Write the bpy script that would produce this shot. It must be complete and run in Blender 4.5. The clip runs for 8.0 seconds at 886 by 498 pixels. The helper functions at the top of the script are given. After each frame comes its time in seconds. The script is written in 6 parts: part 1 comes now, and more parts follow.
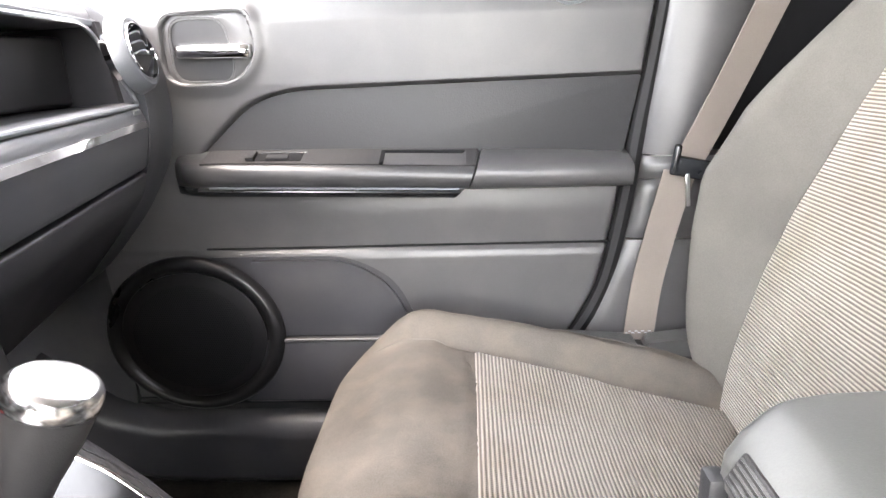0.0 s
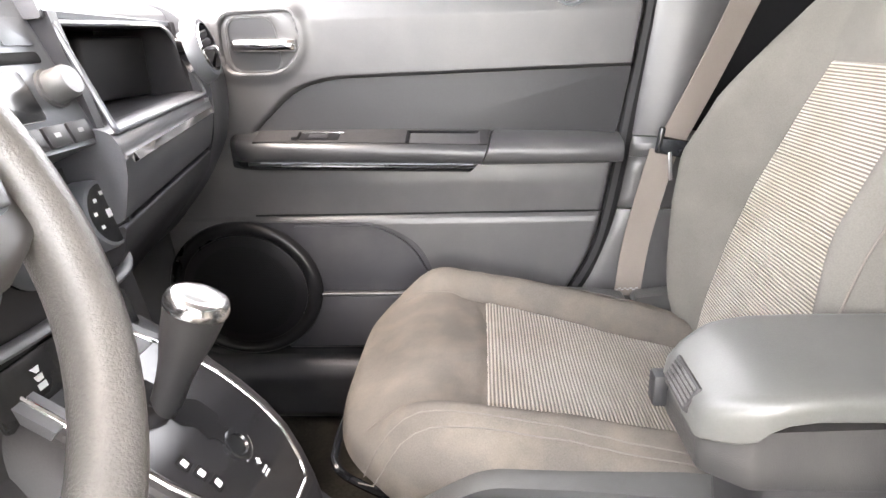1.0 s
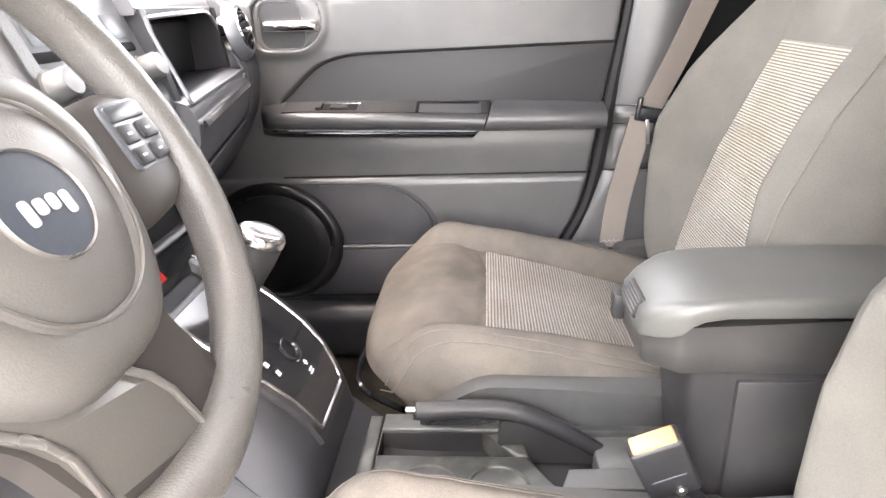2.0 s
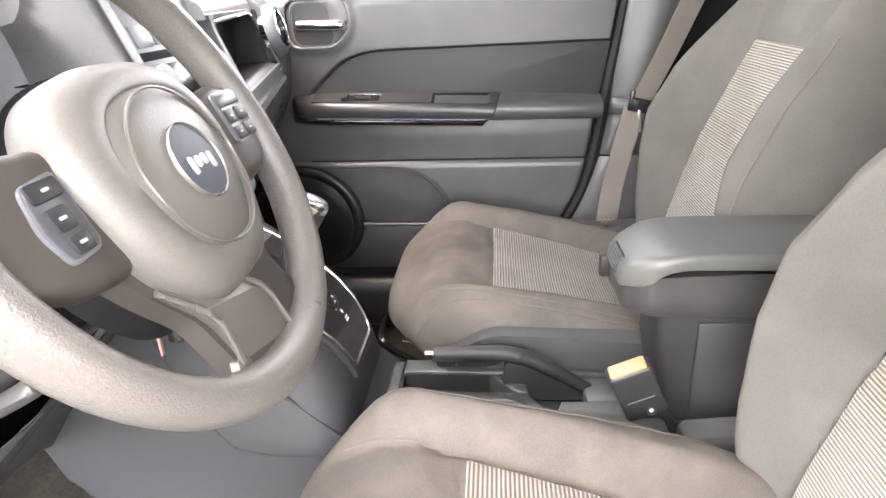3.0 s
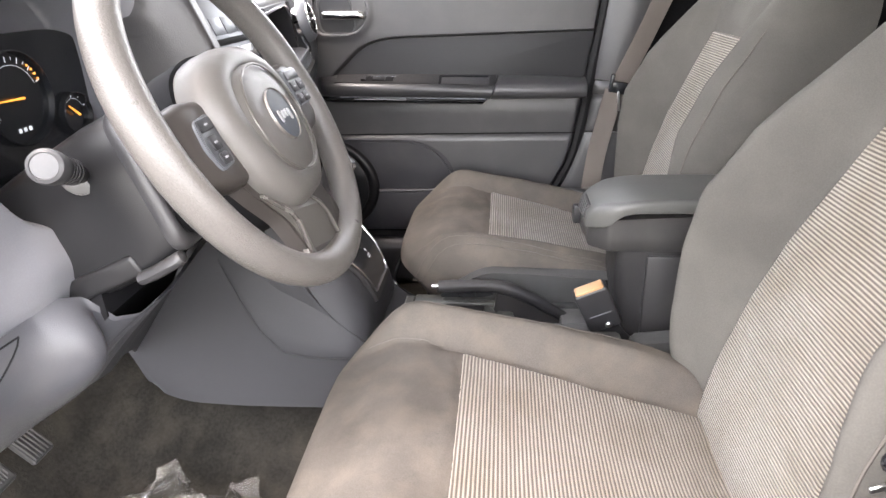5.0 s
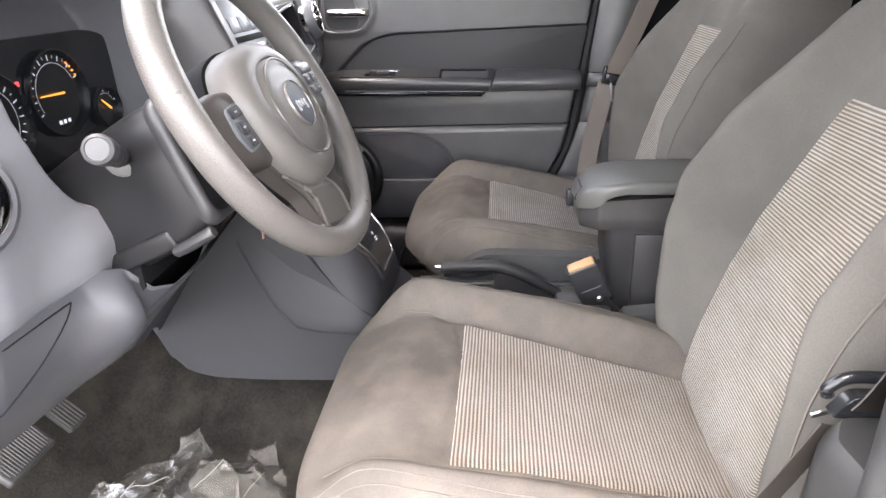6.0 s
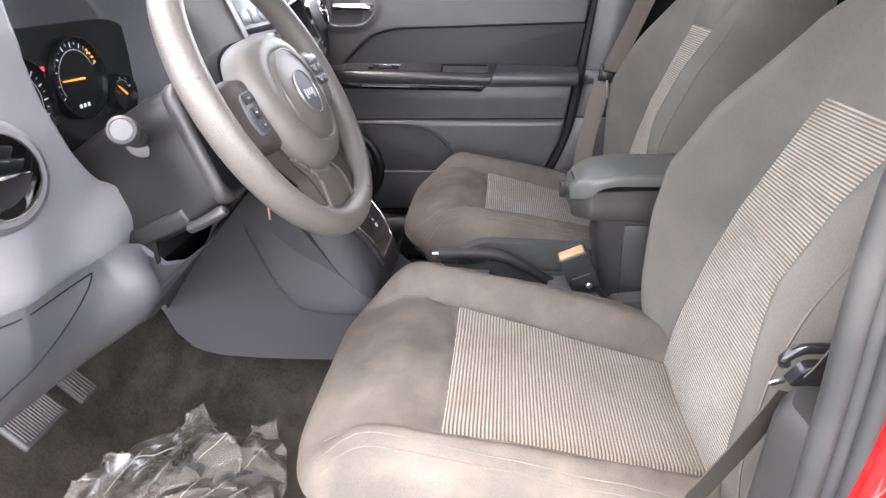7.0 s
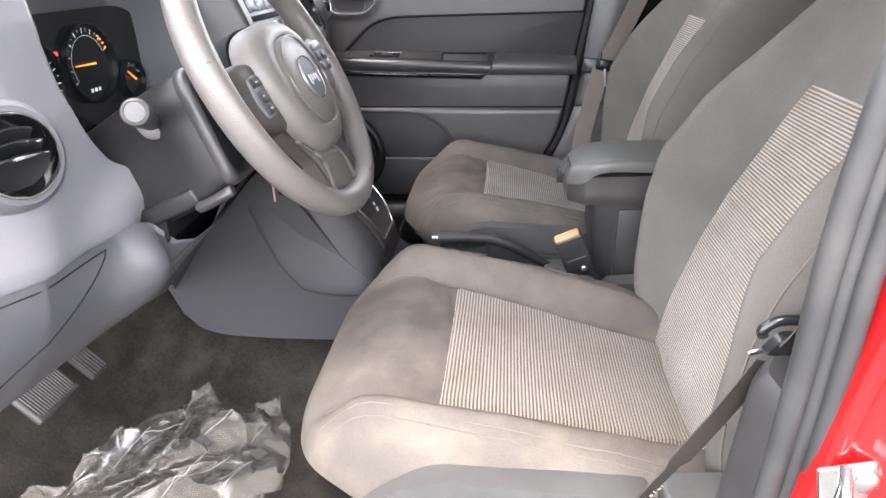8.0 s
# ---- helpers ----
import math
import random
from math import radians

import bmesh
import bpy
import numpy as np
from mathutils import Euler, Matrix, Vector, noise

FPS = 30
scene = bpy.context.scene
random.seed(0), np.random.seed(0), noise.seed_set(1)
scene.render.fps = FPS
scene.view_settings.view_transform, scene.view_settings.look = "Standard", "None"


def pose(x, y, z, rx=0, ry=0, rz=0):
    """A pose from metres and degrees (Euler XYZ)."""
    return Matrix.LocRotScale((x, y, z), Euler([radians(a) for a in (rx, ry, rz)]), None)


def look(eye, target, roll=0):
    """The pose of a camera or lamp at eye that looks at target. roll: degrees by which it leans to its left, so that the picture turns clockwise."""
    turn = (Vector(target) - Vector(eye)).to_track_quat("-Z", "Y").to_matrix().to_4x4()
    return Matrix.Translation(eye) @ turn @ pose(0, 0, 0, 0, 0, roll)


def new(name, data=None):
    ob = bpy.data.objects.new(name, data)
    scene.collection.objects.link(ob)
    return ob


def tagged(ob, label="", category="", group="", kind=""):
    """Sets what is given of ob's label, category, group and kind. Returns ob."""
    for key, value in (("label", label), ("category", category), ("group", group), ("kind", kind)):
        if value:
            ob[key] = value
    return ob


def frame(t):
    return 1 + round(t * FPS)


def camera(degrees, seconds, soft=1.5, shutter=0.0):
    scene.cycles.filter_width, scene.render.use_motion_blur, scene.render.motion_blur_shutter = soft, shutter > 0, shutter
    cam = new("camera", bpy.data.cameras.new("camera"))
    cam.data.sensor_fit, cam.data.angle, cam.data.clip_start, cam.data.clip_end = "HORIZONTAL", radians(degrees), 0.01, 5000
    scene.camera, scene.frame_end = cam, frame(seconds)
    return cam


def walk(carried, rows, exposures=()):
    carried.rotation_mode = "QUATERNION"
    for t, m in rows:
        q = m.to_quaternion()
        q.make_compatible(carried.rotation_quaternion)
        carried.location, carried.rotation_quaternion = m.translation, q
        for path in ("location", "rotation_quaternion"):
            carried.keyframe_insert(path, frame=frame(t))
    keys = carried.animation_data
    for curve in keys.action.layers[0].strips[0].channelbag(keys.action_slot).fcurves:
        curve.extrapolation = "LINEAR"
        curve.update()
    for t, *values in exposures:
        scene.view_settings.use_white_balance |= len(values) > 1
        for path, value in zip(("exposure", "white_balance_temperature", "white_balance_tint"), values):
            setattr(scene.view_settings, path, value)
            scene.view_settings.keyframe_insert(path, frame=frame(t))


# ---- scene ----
cam = camera(71.2, 8.0)
PATH = [
    (0, (0.039, -0.015, 0.886), (-0.053, 1.898, 0.303), -2.0),
    (0.5, (0.036, -0.094, 0.904), (-0.071, 1.795, 0.280), -1.7),
    (1, (0.037, -0.176, 0.919), (-0.092, 1.708, 0.263), -2.0),
    (1.5, (0.047, -0.258, 0.932), (-0.092, 1.607, 0.225), -2.3),
    (3, (0.047, -0.492, 0.967), (-0.125, 1.348, 0.202), -2.3),
    (3.5, (0.055, -0.559, 0.974), (-0.124, 1.28, 0.207), -2.3),
    (4, (0.055, -0.62, 0.984), (-0.108, 1.212, 0.198), -1.8),
    (4.5, (0.061, -0.673, 0.988), (-0.12, 1.153, 0.192), -1.5),
    (6, (0.076, -0.805, 0.997), (-0.119, 1.012, 0.184), -2.6),
    (6.5, (0.078, -0.835, 1.0), (-0.117, 0.98, 0.184), -2.0),
    (7, (0.086, -0.859, 1.001), (-0.108, 0.953, 0.177), -1.5),
    (7.5, (0.089, -0.877, 1.003), (-0.113, 0.931, 0.173), -1.4),
    (8, (0.092, -0.895, 1.002), (-0.103, 0.904, 0.15), -1.3),
]
EXPOSURES = [(0, 5.45, 7050, 12), (0.5, 5.43, 7100, 12), (1.0, 5.33, 7200, 13), (1.5, 5.34, 7250, 14), (3.0, 4.86, 7150, 14), (3.5, 4.67, 7100, 14), (4.5, 4.35, 7050, 14), (6, 4.13, 6850, 14), (8, 4.10, 6750, 14)]
walk(cam, [(t, look(eye, target, roll)) for t, eye, target, roll in PATH], EXPOSURES)

from mathutils.bvhtree import BVHTree

# ---- world, sun, sky light ----
world = bpy.data.worlds.new("sky")
scene.world = world
world.use_nodes = True
wn = world.node_tree.nodes
sky = wn.new("ShaderNodeTexSky")
sky.sky_type = "NISHITA"
sky.sun_disc = False
SUN_EL, SUN_AZ = radians(74), radians(190)
sky.sun_elevation, sky.sun_rotation = SUN_EL, SUN_AZ
sky.air_density, sky.dust_density, sky.ozone_density = 1.0, 1.0, 1.0
hsv = wn.new("ShaderNodeHueSaturation")
hsv.inputs["Saturation"].default_value = 0.28
world.node_tree.links.new(sky.outputs[0], hsv.inputs["Color"])
world.node_tree.links.new(hsv.outputs[0], wn["Background"].inputs["Color"])
wn["Background"].inputs["Strength"].default_value = 0.15

sun_data = bpy.data.lights.new("sun", "SUN")
sun_data.energy, sun_data.angle, sun_data.color = 0.75, radians(50), (1.0, 0.89, 0.82)
sun = new("sun", sun_data)
sun.matrix_basis = look((math.sin(SUN_AZ) * math.cos(SUN_EL) * 20, math.cos(SUN_AZ) * math.cos(SUN_EL) * 20, math.sin(SUN_EL) * 20), (0, 0, 0))

# ---- materials ----
def material(name, color, rough=0.5, metal=0.0, grain=400.0, bump=0.15, vary=0.12, large=6.0, spec=0.5, coat=0.0, dust=0.0, dust_color=(0.4, 0.37, 0.32), rough_vary=0.1, speck=0.05):
    """A worn surface: fine grain in the relief, broad stains in the colour, both in metres."""
    m = bpy.data.materials.new(name)
    m.use_nodes = True
    nt, b = m.node_tree, m.node_tree.nodes["Principled BSDF"]
    tc = nt.nodes.new("ShaderNodeTexCoord")
    fine = nt.nodes.new("ShaderNodeTexNoise")
    fine.inputs["Scale"].default_value, fine.inputs["Detail"].default_value = grain, 3
    broad = nt.nodes.new("ShaderNodeTexNoise")
    broad.inputs["Scale"].default_value, broad.inputs["Detail"].default_value = large, 5
    for n in (fine, broad):
        nt.links.new(tc.outputs["Object"], n.inputs["Vector"])
    ramp = nt.nodes.new("ShaderNodeMapRange")
    ramp.inputs["From Min"].default_value, ramp.inputs["From Max"].default_value = 0.3, 0.7
    ramp.inputs["To Min"].default_value, ramp.inputs["To Max"].default_value = 1 - vary, 1 + vary
    nt.links.new(broad.outputs["Fac"], ramp.inputs["Value"])
    mul = nt.nodes.new("ShaderNodeMix")
    mul.data_type, mul.blend_type = "RGBA", "MULTIPLY"
    mul.inputs["Factor"].default_value = 1.0
    mul.inputs["A"].default_value = (*color, 1)
    nt.links.new(ramp.outputs["Result"], mul.inputs["B"])
    colour = mul.outputs["Result"]
    if speck > 0:
        tiny = nt.nodes.new("ShaderNodeTexNoise")
        tiny.inputs["Scale"].default_value, tiny.inputs["Detail"].default_value = min(grain, 900) * 0.7, 2
        nt.links.new(tc.outputs["Object"], tiny.inputs["Vector"])
        sr = nt.nodes.new("ShaderNodeMapRange")
        sr.inputs["From Min"].default_value, sr.inputs["From Max"].default_value = 0.3, 0.7
        sr.inputs["To Min"].default_value, sr.inputs["To Max"].default_value = 1 - speck, 1 + speck
        nt.links.new(tiny.outputs["Fac"], sr.inputs["Value"])
        sm = nt.nodes.new("ShaderNodeMix")
        sm.data_type, sm.blend_type = "RGBA", "MULTIPLY"
        sm.inputs["Factor"].default_value = 1.0
        nt.links.new(colour, sm.inputs["A"])
        nt.links.new(sr.outputs["Result"], sm.inputs["B"])
        colour = sm.outputs["Result"]
    if dust > 0:
        dn = nt.nodes.new("ShaderNodeTexNoise")
        dn.inputs["Scale"].default_value, dn.inputs["Detail"].default_value = large * 2.3, 8
        nt.links.new(tc.outputs["Object"], dn.inputs["Vector"])
        dr = nt.nodes.new("ShaderNodeMapRange")
        dr.inputs["From Min"].default_value, dr.inputs["From Max"].default_value = 0.45, 0.75
        dr.inputs["To Max"].default_value = dust
        nt.links.new(dn.outputs["Fac"], dr.inputs["Value"])
        dm = nt.nodes.new("ShaderNodeMix")
        dm.data_type = "RGBA"
        dm.inputs["B"].default_value = (*dust_color, 1)
        nt.links.new(dr.outputs["Result"], dm.inputs["Factor"])
        nt.links.new(colour, dm.inputs["A"])
        colour = dm.outputs["Result"]
    nt.links.new(colour, b.inputs["Base Color"])
    rr = nt.nodes.new("ShaderNodeMapRange")
    rr.inputs["To Min"].default_value, rr.inputs["To Max"].default_value = max(0.02, rough - rough_vary), min(1, rough + rough_vary)
    nt.links.new(broad.outputs["Fac"], rr.inputs["Value"])
    nt.links.new(rr.outputs["Result"], b.inputs["Roughness"])
    b.inputs["Metallic"].default_value = metal
    b.inputs["Specular IOR Level"].default_value = spec
    b.inputs["Coat Weight"].default_value = coat
    b.inputs["Coat Roughness"].default_value = 0.05
    if bump > 0:
        bp = nt.nodes.new("ShaderNodeBump")
        bp.inputs["Strength"].default_value, bp.inputs["Distance"].default_value = bump, 0.001
        nt.links.new(fine.outputs["Fac"], bp.inputs["Height"])
        nt.links.new(bp.outputs["Normal"], b.inputs["Normal"])
    return m


def striped_cloth(name, light, dark, pitch, along, knit_depth):
    """Ribbed seat cloth: raised pale cords with dark gaps, crossed by a fine knit. along: the axis across the cords."""
    m = bpy.data.materials.new(name)
    m.use_nodes = True
    nt, b = m.node_tree, m.node_tree.nodes["Principled BSDF"]
    tc = nt.nodes.new("ShaderNodeTexCoord")
    sep = nt.nodes.new("ShaderNodeSeparateXYZ")
    nt.links.new(tc.outputs["Object"], sep.inputs[0])

    def sine(axis, p):
        a = nt.nodes.new("ShaderNodeMath")
        a.operation = "MULTIPLY"
        a.inputs[1].default_value = 2 * math.pi / p
        nt.links.new(sep.outputs[axis], a.inputs[0])
        s = nt.nodes.new("ShaderNodeMath")
        s.operation = "SINE"
        nt.links.new(a.outputs[0], s.inputs[0])
        return s.outputs[0]
    cords = sine(along, pitch)
    knit = sine("Y", 0.0031)
    add = nt.nodes.new("ShaderNodeMath")
    add.operation = "MULTIPLY_ADD"
    add.inputs[1].default_value = knit_depth
    nt.links.new(knit, add.inputs[0])
    nt.links.new(cords, add.inputs[2])
    rng = nt.nodes.new("ShaderNodeMapRange")
    rng.inputs["From Min"].default_value, rng.inputs["From Max"].default_value = -0.40, 0.55
    nt.links.new(add.outputs[0], rng.inputs["Value"])
    noise_t = nt.nodes.new("ShaderNodeTexNoise")
    noise_t.inputs["Scale"].default_value, noise_t.inputs["Detail"].default_value = 9, 6
    nt.links.new(tc.outputs["Object"], noise_t.inputs["Vector"])
    mix = nt.nodes.new("ShaderNodeMix")
    mix.data_type = "RGBA"
    mix.inputs["A"].default_value, mix.inputs["B"].default_value = (*dark, 1), (*light, 1)
    nt.links.new(rng.outputs["Result"], mix.inputs["Factor"])
    dirt = nt.nodes.new("ShaderNodeMix")
    dirt.data_type, dirt.blend_type = "RGBA", "MULTIPLY"
    dirt.inputs["B"].default_value = (0.72, 0.66, 0.57, 1)
    dr = nt.nodes.new("ShaderNodeMapRange")
    dr.inputs["From Min"].default_value, dr.inputs["From Max"].default_value, dr.inputs["To Max"].default_value = 0.42, 0.72, 0.7
    nt.links.new(noise_t.outputs["Fac"], dr.inputs["Value"])
    nt.links.new(dr.outputs["Result"], dirt.inputs["Factor"])
    nt.links.new(mix.outputs["Result"], dirt.inputs["A"])
    nt.links.new(dirt.outputs["Result"], b.inputs["Base Color"])
    b.inputs["Roughness"].default_value = 0.9
    b.inputs["Specular IOR Level"].default_value = 0.2
    b.inputs["Sheen Weight"].default_value = 0.2
    bp = nt.nodes.new("ShaderNodeBump")
    bp.inputs["Strength"].default_value, bp.inputs["Distance"].default_value = 0.7, 0.0012
    nt.links.new(add.outputs[0], bp.inputs["Height"])
    nt.links.new(bp.outputs["Normal"], b.inputs["Normal"])
    return m


PLASTIC = material("grained_grey_plastic", (0.092, 0.093, 0.103), 0.36, grain=900, bump=0.25, vary=0.05, dust=0.05)
DOOR_PLASTIC = material("door_plastic", (0.050, 0.049, 0.051), 0.38, grain=900, bump=0.22, vary=0.05, dust=0.03)
DARK_PLASTIC = material("dark_plastic", (0.020, 0.020, 0.022), 0.40, grain=900, bump=0.2, vary=0.1, dust=0.03, spec=0.3)
BLACK = material("black_gap", (0.006, 0.006, 0.007), 0.7, bump=0, spec=0.15)
GLOSS_BLACK = material("gloss_black_plastic", (0.010, 0.011, 0.013), 0.2, bump=0, rough_vary=0.05, dust=0.03)
VINYL = material("soft_vinyl", (0.030, 0.030, 0.032), 0.33, grain=500, bump=0.3, vary=0.06, dust=0.03, spec=0.4)
INSET_VINYL = material("inset_vinyl", (0.026, 0.026, 0.028), 0.45, grain=500, bump=0.3, vary=0.06, spec=0.25)
SILVER = material("satin_silver_paint", (0.125, 0.133, 0.146), 0.36, metal=0.3, grain=1200, bump=0.05, vary=0.05)
CHROME = material("polished_chrome", (0.86, 0.86, 0.87), 0.07, metal=1.0, bump=0, vary=0.02, rough_vary=0.03)
STEEL = material("bare_steel", (0.5, 0.5, 0.5), 0.3, metal=1.0, bump=0.05)
FABRIC = material("taupe_seat_cloth", (0.084, 0.075, 0.067), 0.95, grain=1500, bump=0.5, vary=0.22, large=8, spec=0.15, speck=0.13, dust=0.24, dust_color=(0.21, 0.175, 0.135))
FABRIC_HI = material("slate_seat_cloth", (0.092, 0.087, 0.079), 0.95, grain=1500, bump=0.5, vary=0.12, large=4, spec=0.15, speck=0.09, dust=0.07)
THREAD = material("seat_thread", (0.095, 0.085, 0.075), 0.9, bump=0)
STRIPES_FLAT = striped_cloth("ribbed_cloth_flat", (0.25, 0.223, 0.192), (0.072, 0.060, 0.050), 0.0051, "X", 0.14)
STRIPES_BACK = striped_cloth("ribbed_cloth_upright", (0.32, 0.29, 0.25), (0.095, 0.081, 0.067), 0.0044, "Z", 0.0)
WHEEL_SKIN = material("wheel_urethane", (0.094, 0.087, 0.081), 0.28, grain=620, bump=0.6, vary=0.04, large=14, rough_vary=0.02, speck=0.10)
PAD_SKIN = material("smooth_urethane", (0.096, 0.089, 0.082), 0.40, grain=800, bump=0.3, vary=0.06, large=9)
SPOKE_SIDE = material("brown_spoke_plastic", (0.036, 0.031, 0.028), 0.42, grain=1100, bump=0.12, vary=0.06)
SPOKE = material("satin_spoke_paint", (0.105, 0.097, 0.088), 0.36, metal=0.3, grain=1200, bump=0.05, vary=0.05)
WEBBING = material("belt_webbing", (0.155, 0.133, 0.118), 0.7, grain=900, bump=0.4, vary=0.1)
WEBBING_DARK = material("dark_belt_webbing", (0.030, 0.025, 0.021), 0.6, grain=900, bump=0.4, vary=0.15)
CARPET = material("grey_carpet", (0.0165, 0.0150, 0.0130), 1.0, grain=240, bump=1.0, vary=0.4, large=8, spec=0.1, speck=0.24, dust=0.30, dust_color=(0.060, 0.052, 0.041))
RED_PAINT = material("red_car_paint", (0.29, 0.006, 0.007), 0.30, grain=16, bump=1.0, vary=0.15, large=14, coat=0.6, spec=0.25)
DASH_DARK = material("dark_dash_plastic", (0.058, 0.060, 0.068), 0.36, grain=900, bump=0.22, vary=0.06, dust=0.04)
BIN_GREY = material("bin_plastic", (0.030, 0.029, 0.029), 0.36, grain=900, bump=0.25, vary=0.08, dust=0.04, spec=0.4)
LID_SKIN = material("armrest_vinyl", (0.070, 0.070, 0.066), 0.38, grain=700, bump=0.12, vary=0.08, dust=0.04)
TRAY = material("tray_plastic", (0.032, 0.035, 0.034), 0.42, grain=900, bump=0.2, vary=0.1, large=14, dust=0.15)
PEDAL_RUBBER = material("worn_pedal_rubber", (0.028, 0.028, 0.028), 0.5, bump=0.1, dust=0.3, dust_color=(0.08, 0.075, 0.07))
SPEAKER_BLACK = material("speaker_black", (0.008, 0.008, 0.009), 0.30, grain=900, bump=0.1, vary=0.1, spec=0.3)
RUBBER = material("black_rubber", (0.010, 0.010, 0.011), 0.6, bump=0.1, spec=0.2)
SEAL = material("grey_door_seal", (0.021, 0.022, 0.023), 0.5, bump=0.1, dust=0.06)
ORANGE = material("orange_release_button", (0.36, 0.205, 0.10), 0.4, bump=0)
LIGHT_MARK = material("pale_symbol", (0.30, 0.30, 0.31), 0.5, bump=0)
SPOKE_EDGE = material("satin_spoke_edge", (0.17, 0.158, 0.146), 0.28, metal=0.5, bump=0)
WHITE_MARK = material("white_marking", (0.75, 0.76, 0.78), 0.5, bump=0)
RED_MARK = material("red_marking", (0.7, 0.03, 0.03), 0.5, bump=0)
LINER = material("pale_headliner", (0.5, 0.49, 0.46), 0.95, grain=700, bump=0.3)
CONCRETE = material("grey_asphalt", (0.085, 0.083, 0.080), 0.9, grain=60, bump=0.6, vary=0.25, large=0.7)
PILLAR_TRIM = material("dark_pillar_plastic", (0.029, 0.029, 0.029), 0.42, grain=900, bump=0.2, vary=0.08, large=12, dust=0.10, dust_color=(0.12, 0.12, 0.12), spec=0.35)
SCUFFED = material("scuffed_grey_plastic", (0.052, 0.052, 0.051), 0.42, grain=900, bump=0.25, vary=0.08, large=12, dust=0.08, dust_color=(0.2, 0.2, 0.2))
RIB = material("grey_rubber_rib", (0.034, 0.033, 0.032), 0.55, bump=0)
CONSOLE_GREY = material("slate_console_plastic", (0.070, 0.070, 0.070), 0.35, grain=900, bump=0.25, vary=0.08, dust=0.06)
COLUMN_BLACK = material("column_plastic", (0.026, 0.025, 0.026), 0.38, grain=900, bump=0.25, vary=0.1, dust=0.03, spec=0.25)
# raised and blued against DARK_PLASTIC: veiling haze put into the colour
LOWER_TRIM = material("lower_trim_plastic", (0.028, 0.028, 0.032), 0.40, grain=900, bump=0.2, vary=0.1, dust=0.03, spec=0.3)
# paler copy of the dash grey: light on the face put into colour
FACE_LIT_GREY = material("lit_dash_face_plastic", (0.135, 0.136, 0.148), 0.34, grain=900, bump=0.25, vary=0.06, dust=0.05)
# darker copy of the dash grey: shade below the face put into colour
KNEE_SHADE_GREY = material("shaded_knee_plastic", (0.048, 0.049, 0.055), 0.36, grain=900, bump=0.25, vary=0.06, dust=0.05)
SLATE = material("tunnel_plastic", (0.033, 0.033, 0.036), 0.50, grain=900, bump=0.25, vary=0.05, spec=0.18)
POD_GREY = material("pod_plastic", (0.05, 0.052, 0.058), 0.35, bump=0.1)
SATIN_CHROME = material("satin_chrome", (0.72, 0.72, 0.73), 0.20, metal=1.0, bump=0, vary=0.03, rough_vary=0.04)
PEWTER = material("pewter_badge", (0.035, 0.040, 0.050), 0.45, bump=0, spec=0.3)


def glowing(name, color, strength):
    m = bpy.data.materials.new(name)
    m.use_nodes = True
    b = m.node_tree.nodes["Principled BSDF"]
    b.inputs["Base Color"].default_value = (*color, 1)
    b.inputs["Emission Color"].default_value = (*color, 1)
    b.inputs["Emission Strength"].default_value = strength
    return m


LIT_ORANGE = glowing("lit_orange", (0.9, 0.33, 0.05), 0.09)
LIT_WHITE = glowing("lit_white", (0.6, 0.63, 0.7), 0.035)
LIT_RED = glowing("lit_red", (0.8, 0.05, 0.06), 0.12)


